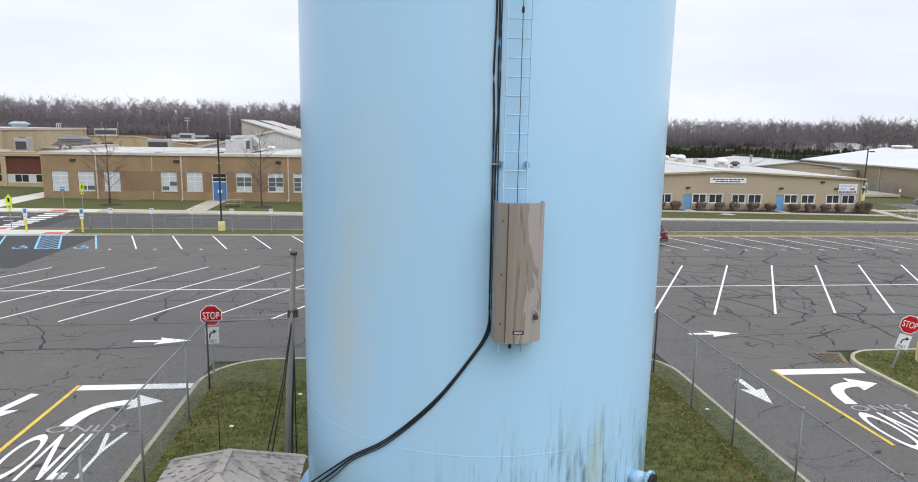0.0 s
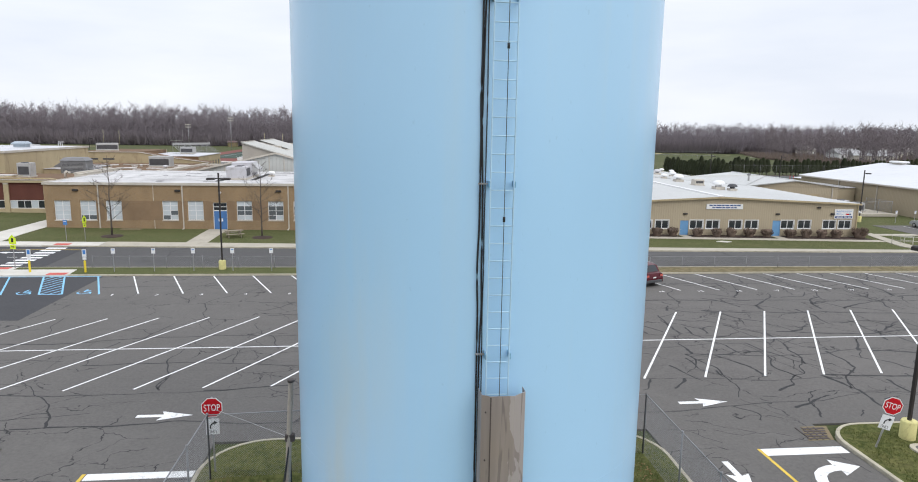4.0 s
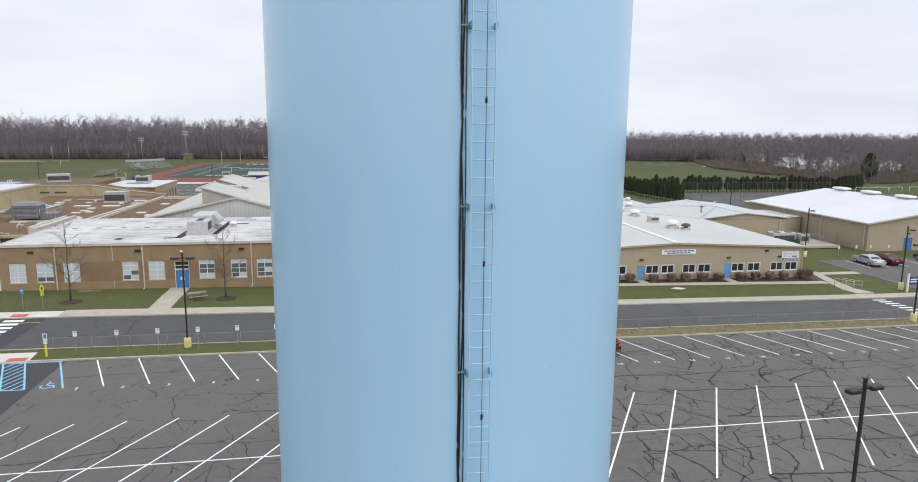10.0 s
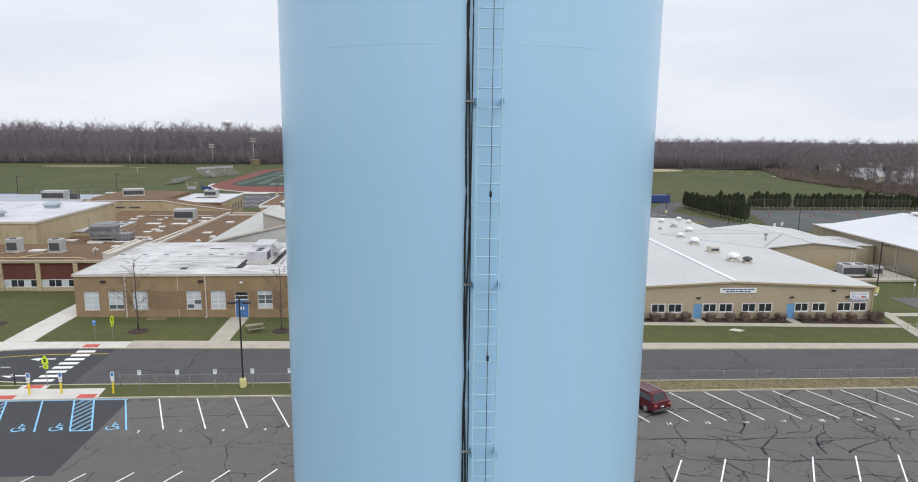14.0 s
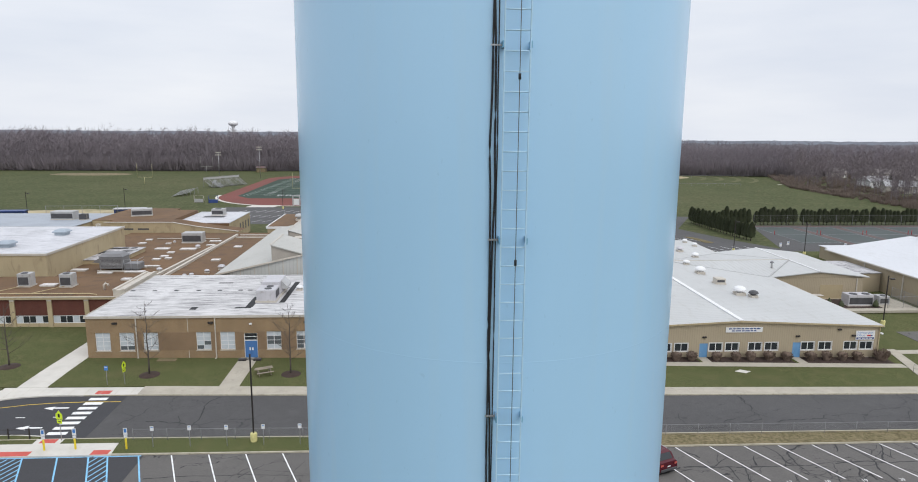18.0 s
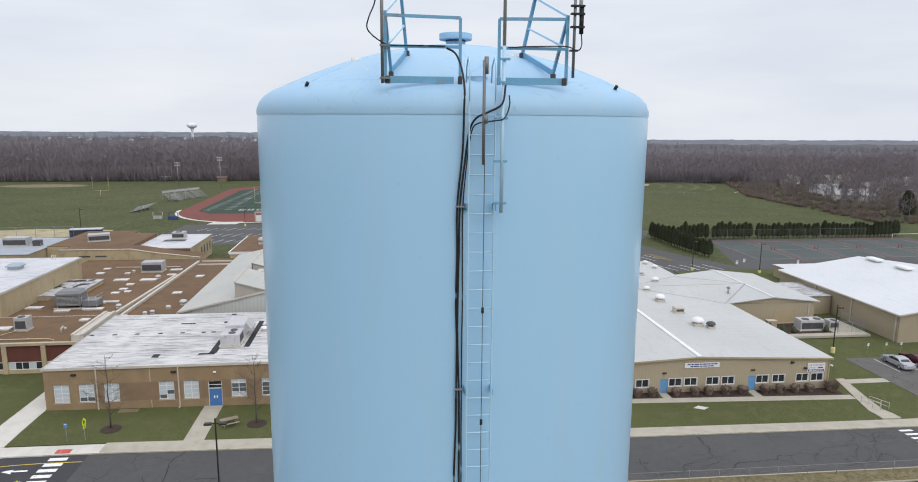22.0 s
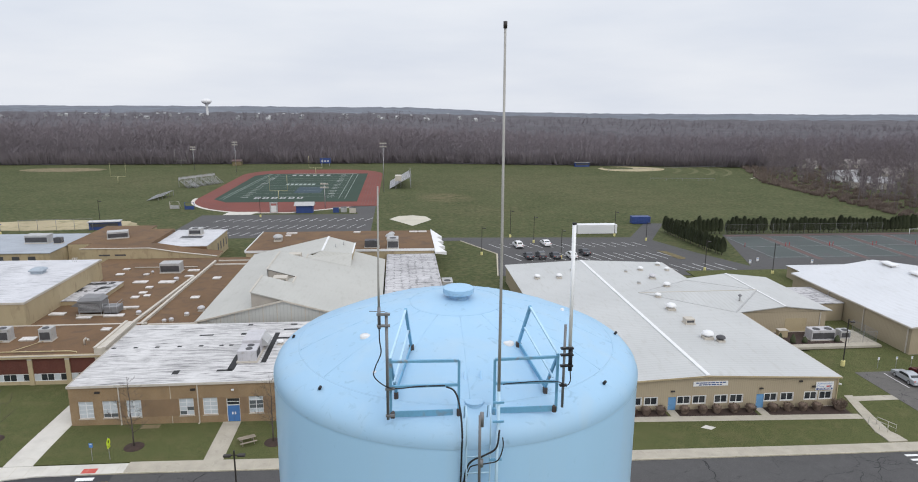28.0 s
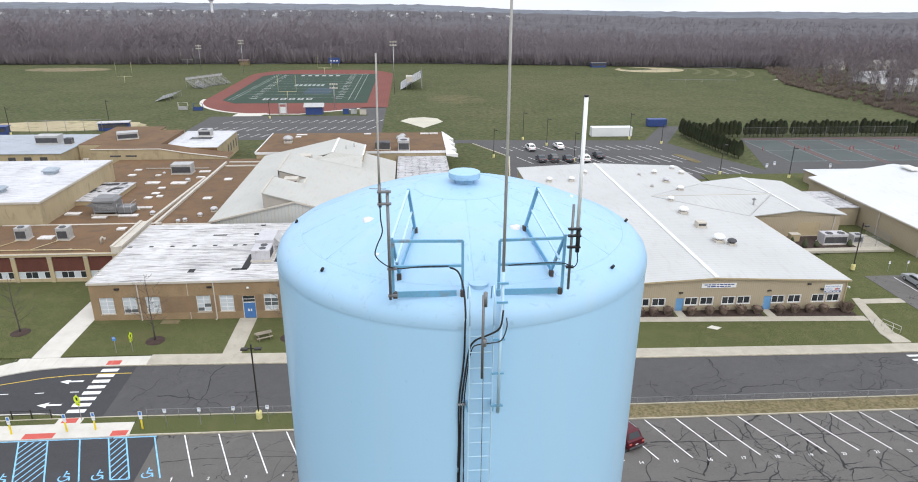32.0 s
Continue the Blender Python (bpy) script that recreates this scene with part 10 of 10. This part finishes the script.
chain_fence("infield_fence_panel", [(121.5 + 7.8 * k, 296 - 0.8 * k) for k in range(5)], 1.2, "low pale rail fence panel beside the ball diamond", "infield fence", 1.2, 0.06, 0.06, FZ)
chain_fence("backstop_panel", [(-112 + 5 * k, 186 + 0.4 * k) for k in range(5)], 3.5, "tall chain-link backstop panel at the sand infield", "backstop", 0.5, 0.05, 0.06, FZ)
cont = thing("shipping_container", (51.8, 173.4, FZ), "white ribbed storage container by the rear lot", "container")
part("body", Geo().cbox(0, 0, 0.1, 12.0, 2.6, 2.75, 0.04), ribbed_mat("container_white", (0.72, 0.73, 0.74), "X", 0.3), cont, "white ribbed steel body")
part("end_door", Geo().box(12.003, 0.15, 0.25, 12.03, 2.45, 2.6), "trim", cont)
for k in range(2):
    part("lock_rod", Geo().tube([(12.05, 0.9 + 0.8 * k, 0.3), (12.05, 0.9 + 0.8 * k, 2.6)], 0.03, 6), "galv", cont)
dump = thing("dumpster", (76.6, 188.8, FZ), "dark blue open-top dumpster", "dumpster")
part("body", Geo().cbox(-3.0, -1.2, 0.15, 3.0, 1.2, 2.4, 0.05), "navy", dump)
for k in range(7):
    part("rib", Geo().box(-2.8 + 0.9 * k, -1.27, 0.2, -2.66 + 0.9 * k, -1.203, 2.3), "navy", dump)


# ---------------------------------------------------------------- evergreen screen
def arbor_mesh(seed):
    rng = random.Random(seed)
    g = Geo()
    H = 4.35
    for k in range(520):
        f = rng.random() ** 0.8
        z = 0.75 + f * (H - 0.8)
        r = 1.15 * min(1.0, 0.55 + 1.2 * f) * (1 - f) ** 0.55 + 0.06
        a = rng.uniform(0, 2 * math.pi)
        r *= rng.uniform(0.72, 1.08)
        p = Vector((r * math.cos(a), r * math.sin(a), z))
        s = rng.uniform(0.16, 0.3)
        t1 = Vector((-math.sin(a), math.cos(a), 0)) * s
        up = Vector((math.cos(a) * 0.3, math.sin(a) * 0.3, 1.0)) * s * 1.9
        g.add([p - t1, p + t1, p + up * 0.8 + Vector((rng.uniform(-.1, .1), rng.uniform(-.1, .1), 0))], [(0, 1, 2)])
    g.lathe([(0.3, 0.7), (0.85, 1.3), (0.8, 2.2), (0.45, 3.3), (0.05, 4.1)], 9)
    return g.mesh("crown")


arbor = [arbor_mesh(s) for s in range(4)]
arbor_trunk = Geo().tube([(0, 0, 0), (0, 0, 1.2)], 0.12, 7, 0.09).mesh("trunk")
rng = random.Random(9)
spots = [(79.3 + 0.02 * k + 3.0 * (k / 22) ** 2, 175.0 - 1.42 * k) for k in range(22)]
x = 82.0
while x < 158:
    if not (95.3 < x < 97.0 or 109.8 < x < 111.2 or 131.2 < x < 132.4):
        spots.append((x, 171.6 + 0.2 * math.sin(x)))
    x += 1.28
for k, (x, y) in enumerate(spots):
    t = thing("arborvitae", (x + rng.uniform(-0.15, 0.15), y + rng.uniform(-0.2, 0.2), FZ), "dark green columnar evergreen in a screen row", "evergreen", "evergreen screen", "", rng.uniform(0, 360))
    s = rng.uniform(0.88, 1.12)
    t.scale = (s * rng.uniform(0.9, 1.1), s, s * rng.uniform(0.92, 1.08))
    part("trunk", arbor_trunk, "bark", t)
    part("crown", arbor[k % 4], "arbor", t)
for xa, xb in ((152.5, 164.2), (164.2, 169.0), (171.5, 180.0)):
    t = thing("pipe_barrier", (xa, 167.3, FZ), "white pipe barrier frame at the end of the courts", "barrier", "pipe barriers")
    part("rail", Geo().tube([(0, 0, 1.62), (xb - xa, 0, 1.62)], 0.06, 8), "white", t)
    for x in (0.06, xb - xa - 0.06):
        part("post", Geo().tube([(x, 0, 0), (x, 0, 1.62)], 0.07, 8), "white", t)
chain_fence("court_fence_panel", [(96 + 5 * k, 170.3) for k in range(11)], 3.0, "tall green chain-link fence panel of the tennis courts", "court fence", 0.7, 0.02, 0.035, FZ)


# ---------------------------------------------------------------- woods
def raw_mesh(name, verts, faces):
    me = bpy.data.meshes.new(name)
    nv, nf, w = len(verts), len(faces), faces.shape[1]
    me.vertices.add(nv)
    me.vertices.foreach_set("co", np.asarray(verts, np.float32).ravel())
    me.loops.add(nf * w)
    me.loops.foreach_set("vertex_index", np.asarray(faces, np.int32).ravel())
    me.polygons.add(nf)
    me.polygons.foreach_set("loop_start", np.arange(0, nf * w, w, dtype=np.int32))
    me.update(calc_edges=True)
    return me


def tree_template(seed, limbs=20, twigs=430, tall=1.0):
    """A leafless forest tree as triangles: trunk, rising limbs, a haze of twigs."""
    r = np.random.RandomState(seed)
    V, F = [], []

    def stick(p, q, a, b, n_=3):
        p, q = np.array(p), np.array(q)
        d = q - p
        d = d / np.linalg.norm(d)
        u = np.cross(d, (0.3, 0.9, 0.2))
        u /= np.linalg.norm(u)
        w = np.cross(d, u)
        k = len(V)
        for c, rad in ((p, a), (q, b)):
            for i in range(n_):
                t_ = 2 * np.pi * i / n_
                V.append(c + rad * (np.cos(t_) * u + np.sin(t_) * w))
        for i in range(n_):
            j = (i + 1) % n_
            F.append((k + i, k + j, k + n_ + j))
            F.append((k + i, k + n_ + j, k + n_ + i))

    h = 19.0 * tall
    lean = r.uniform(-0.6, 0.6, 2)
    stick((0, 0, 0), (lean[0] * 0.4, lean[1] * 0.4, h * 0.5), 0.16, 0.115, 4)
    stick((lean[0] * 0.4, lean[1] * 0.4, h * 0.5), (lean[0], lean[1], h * 0.93), 0.13, 0.04, 4)
    ends = []
    for i in range(limbs):
        z = h * r.uniform(0.24, 0.9)
        a = r.uniform(0, 2 * np.pi)
        ln = r.uniform(1.8, 5.2) * (1.15 - z / h * 0.5)
        b = np.array((lean[0] * z / h, lean[1] * z / h, z))
        e = b + np.array((np.cos(a) * ln * 0.9, np.sin(a) * ln * 0.9, ln * r.uniform(0.45, 1.0)))
        stick(b, e, 0.07, 0.025)
        ends.append((b, e))
    for i in range(twigs):
        b, e = ends[r.randint(len(ends))]
        p = b + (e - b) * r.uniform(0.3, 1.05)
        q = p + r.normal(0, 0.95, 3) + np.array((0, 0, 0.75))
        s = r.normal(0, 1, 3)
        s = s / np.linalg.norm(s) * r.uniform(0.03, 0.062)
        k = len(V)
        V.extend((p - s, p + s, q))
        F.append((k, k + 1, k + 2))
    return np.array(V), np.array(F)


def plant(name, templates, spots_, material, label):
    vs, fs, k = [], [], 0
    for (x, y, z, s, a, i) in spots_:
        tv, tf = templates[i]
        c, sn = math.cos(a), math.sin(a)
        v = tv * s
        vs.append(np.stack([v[:, 0] * c - v[:, 1] * sn + x, v[:, 0] * sn + v[:, 1] * c + y, v[:, 2] + z], 1))
        fs.append(tf + k)
        k += len(tv)
    me = raw_mesh(name, np.concatenate(vs), np.concatenate(fs))
    me.materials.append(M[material])
    return tagged(new(name, me), label, "woodland", "", "stuff")


def edge_y(x):
    """Where the wood begins."""
    return 380.5 + 0.021 * (x + 209) if x < 6 else max(356.0, 385 - 0.155 * (x - 6))


rs = random.Random(31)
temps = [tree_template(s) for s in range(9)]
spots_a = []
for row in range(9):
    x = -330.0
    while x < 400:
        y = edge_y(x) + row * 6.0 + rs.uniform(-2.5, 2.5)
        s = rs.choice((0.8, 0.9, 0.95, 1.0, 1.05, 1.12)) * rs.uniform(0.95, 1.05) * (1.08 - 0.27 * smooth01(-60, 170, x)) * (0.78 + 0.22 * min(1, row / 1.5))
        spots_a.append((x, y, -0.1, s, rs.uniform(0, 6.28), rs.randrange(9)))
        x += rs.uniform(2.2, 5.2) if row else rs.uniform(1.8, 4.0)
plant("wood_edge", temps, spots_a, "twig", "dense leafless grey-brown woodland edge")
thin = [tree_template(50 + s, 9, 130) for s in range(5)]
spots_b = []
for k in range(3600):
    y = 425 + 560 * rs.random() ** 1.6
    x = rs.uniform(-0.85, 0.95) * (y + 60)
    spots_b.append((x, y + edge_y(max(-216, min(200, x))) - 390, -0.1 - dip(x, y), rs.uniform(0.8, 1.0) * (1.0 - 0.24 * smooth01(-60, 170, x)), rs.uniform(0, 6.28), rs.randrange(5)))
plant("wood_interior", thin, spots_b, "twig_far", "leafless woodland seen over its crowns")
# closed canopy running on to low hills
cy = [386 + 2740 * (i / 117) ** 1.75 for i in range(118)]
V_, F_ = [], []
nxx = 200
for j, y in enumerate(cy):
    for i in range(nxx):
        x = (i / (nxx - 1) * 2 - 1) * (y * 0.95 + 120)
        rise = smooth01(440, 620, y)
        tall = 0.15 + rise * (10.3 - 3.0 * smooth01(-60, 170, x)) * (1 - 0.6 * smooth01(760, 900, y) * (1 - smooth01(1250, 1500, y)))
        h = gz(x, y) + tall + rise * (3.0 * noise.noise((x * 0.03, y * 0.03, 0.0)) + 2.6 * noise.noise((x * 0.16, y * 0.12, 3.0)) + 1.2 * noise.noise((x * 0.5, y * 0.3, 5.0))) + 9 * max(0.0, noise.noise((x * 0.0022, y * 0.002, 7.0))) * smooth01(1500, 2600, y)
        V_.append((x, y + edge_y(max(-216, min(200, x))) - 390 if y < 900 else y, h))
for j in range(len(cy) - 1):
    for i in range(nxx - 1):
        F_.append((j * nxx + i, j * nxx + i + 1, (j + 1) * nxx + i + 1, (j + 1) * nxx + i))
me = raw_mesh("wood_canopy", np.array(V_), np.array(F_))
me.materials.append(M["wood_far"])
me.materials.append(M["wood_hazed"])
# canopy beyond 1420 m takes the haze-tinted colour
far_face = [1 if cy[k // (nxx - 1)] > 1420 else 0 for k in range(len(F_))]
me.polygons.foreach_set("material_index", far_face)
tagged(new("wood_canopy", me), "grey-brown leafless canopy, its far part tinted with haze, running to the horizon", "woodland", "", "stuff")
# brush along the field's edge, with houses among trees
brush_t = []
for s in range(4):
    r = np.random.RandomState(200 + s)
    V, F = [], []
    for k in range(170):
        a = r.uniform(0, 2 * np.pi)
        rad = 2.4 * np.sqrt(r.uniform(0, 1))
        p = np.array((rad * np.cos(a) * 0.6, rad * np.sin(a) * 0.6, r.uniform(0, 0.7)))
        q = np.array((rad * np.cos(a), rad * np.sin(a), r.uniform(1.0, 2.9)))
        sd = r.normal(0, 1, 3)
        sd = sd / np.linalg.norm(sd) * 0.09
        k0 = len(V)
        V.extend((p - sd, p + sd, q))
        F.append((k0, k0 + 1, k0 + 2))
    brush_t.append((np.array(V), np.array(F)))
spots_c, spots_d = [], []
for k in range(1500):
    y = rs.uniform(196, 372)
    edge = 171 if y < 285 else 171 + (y - 285) * 0.38
    x = edge + 2 + 130 * rs.random() ** 1.7
    spots_c.append((x, y, -0.1, rs.uniform(0.3, 0.85), rs.uniform(0, 6.28), rs.randrange(4)))
    if k % 2:
        x2 = edge + 10 + 190 * rs.random() ** 1.3
        spots_d.append((x2, y, -0.1, rs.uniform(0.35, 0.9), rs.uniform(0, 6.28), rs.randrange(9)))
spots_u = []
for k in range(2000):
    x = rs.uniform(-330, 400)
    spots_u.append((x, edge_y(x) + rs.uniform(-1.0, 9), -0.1, rs.uniform(0.7, 3.4), rs.uniform(0, 6.28), rs.randrange(4)))
plant("wood_undergrowth", brush_t, spots_u, "twig", "grey-brown undergrowth at the foot of the woods")
plant("field_brush", brush_t, spots_c, "brush", "tangle of brown winter brush along the field")
plant("brush_trees", temps, spots_d, "twig_pale", "scattered bare trees among houses")


def house(x, y, turn, w, d, roof, wall, label):
    t = thing("far_house", (x, y, FZ), label, "house", "far houses", "", turn)
    part("wall_block", Geo().box(-w / 2, -d / 2, 0, w / 2, d / 2, 3.0), wall, t)
    part("roof", Geo().add([(-w / 2 - 0.4, -d / 2 - 0.4, 3.0), (w / 2 + 0.4, -d / 2 - 0.4, 3.0), (w / 2 + 0.4, d / 2 + 0.4, 3.0), (-w / 2 - 0.4, d / 2 + 0.4, 3.0), (-w / 2 - 0.4, 0, 5.4), (w / 2 + 0.4, 0, 5.4)], [(0, 1, 5, 4), (3, 4, 5, 2), (0, 4, 3), (1, 2, 5), (0, 3, 2, 1)]), roof, t)
    for k in range(3):
        part("window", Geo().box(-w / 3 + k * w / 3 - 0.5, -d / 2 - 0.02, 1.0, -w / 3 + k * w / 3 + 0.5, -d / 2 - 0.003, 2.1), "unit_dark", t)
    part("door", Geo().box(w * 0.16, -d / 2 - 0.02, 0.1, w * 0.16 + 0.9, -d / 2 - 0.003, 2.1), "white", t)


for x, y, tu, w, d, rf, wl_, lab in ((219, 291, 10, 15, 8, "unit_grey", "white", "white house with a pale roof among bare trees"), (213, 265, -20, 16, 9, "unit_grey", "trim", "grey-roofed house among bare trees"), (248, 300, 15, 13, 8, "shingle", "trim", "pale house among bare trees"), (262, 345, 5, 14, 8, "shingle", "trim", "pale house among bare trees"), (236, 348, 30, 10, 7, "shingle", "trim", "small white house among bare trees"), (290, 330, -12, 15, 9, "shingle", "trim", "grey-roofed house among bare trees"), (245, 262, 8, 14, 8, "trim", "trim", "pale house among bare trees")):
    house(x, y, tu, w, d, rf, wl_, lab)
for x, y, r, h in ((190.0, 206.0, 3.1, 2.35), (224, 287, 2.0, 1.45)):
    t = thing("spruce", (x, y, FZ), "dark tall spruce standing among bare brush", "spruce", "spruces")
    part("trunk", Geo().tube([(0, 0, 0), (0, 0, 3)], 0.25, 7, 0.2), "bark", t)
    for k, (f, lift) in enumerate(((1.0, 0.0), (0.72, 1.4), (0.5, 2.5))):
        cr = part("bough_tier", arbor[k], "arbor", t, "", (0.2 * k, -0.15 * k, lift * h * 0.55))
        cr.scale = (r * f, r * f * 0.95, h * (1 - 0.17 * k))
# far elevated water tank
wt = thing("elevated_water_tank", (-363, 1310, gz(0, 1310)), "pale far-off pedestal water tank above the woods", "water tank")
WZ_ = -gz(0, 1310)
part("pedestal", Geo().lathe([(4.0, 0), (2.4, 4), (2.1, WZ_ + 15), (3.6, WZ_ + 19.4)], 20), "white", wt)
part("bowl", Geo().lathe([(3.4, WZ_ + 19.0), (8.0, WZ_ + 21.6), (9.6, WZ_ + 24.4), (8.4, WZ_ + 27.2), (4.4, WZ_ + 29.2), (0.01, WZ_ + 29.8)], 28), "white", wt)
rt = random.Random(77)
for k in range(60):
    x, y = rt.uniform(-640, 160), rt.uniform(900, 1500)
    t = thing("town_house", (x, y, gz(x, y)), "tiny pale house of the far town among trees", "house", "far town houses", "", rt.uniform(-40, 40))
    w = rt.uniform(1.3, 2.6)
    part("wall_block", Geo().box(-w, -4, 0, w, 4, 7.6), "unit_grey", t)
    part("roof", Geo().add([(-w - 0.4, -4.4, 7.6), (w + 0.4, -4.4, 7.6), (w + 0.4, 4.4, 7.6), (-w - 0.4, 4.4, 7.6), (-w - 0.4, 0, 9.8), (w + 0.4, 0, 9.8)], [(0, 1, 5, 4), (3, 4, 5, 2), (0, 4, 3), (1, 2, 5), (0, 3, 2, 1)]), rt.choice(("unit_grey", "hvac_slate")), t)
fs = thing("field_shed", (-92.5, 373, FZ), "small orange-brown storage shed by the woods", "shed")
part("wall_block", Geo().box(-2.5, -1.8, 0, 2.5, 1.8, 2.4), "soil", fs)
part("roof", Geo().add([(-2.8, -2.1, 2.4), (2.8, -2.1, 2.4), (2.8, 2.1, 2.4), (-2.8, 2.1, 2.4), (-2.8, 0, 3.3), (2.8, 0, 3.3)], [(0, 1, 5, 4), (3, 4, 5, 2), (0, 4, 3), (1, 2, 5), (0, 3, 2, 1)]), "court_red", fs)
chain_fence("outfield_fence_panel", [(112 + 9 * k, 332 + 2.0 * k) for k in range(9)], 1.4, "low pale outfield fence panel", "outfield fence", 1.2, 0.06, 0.06, FZ)
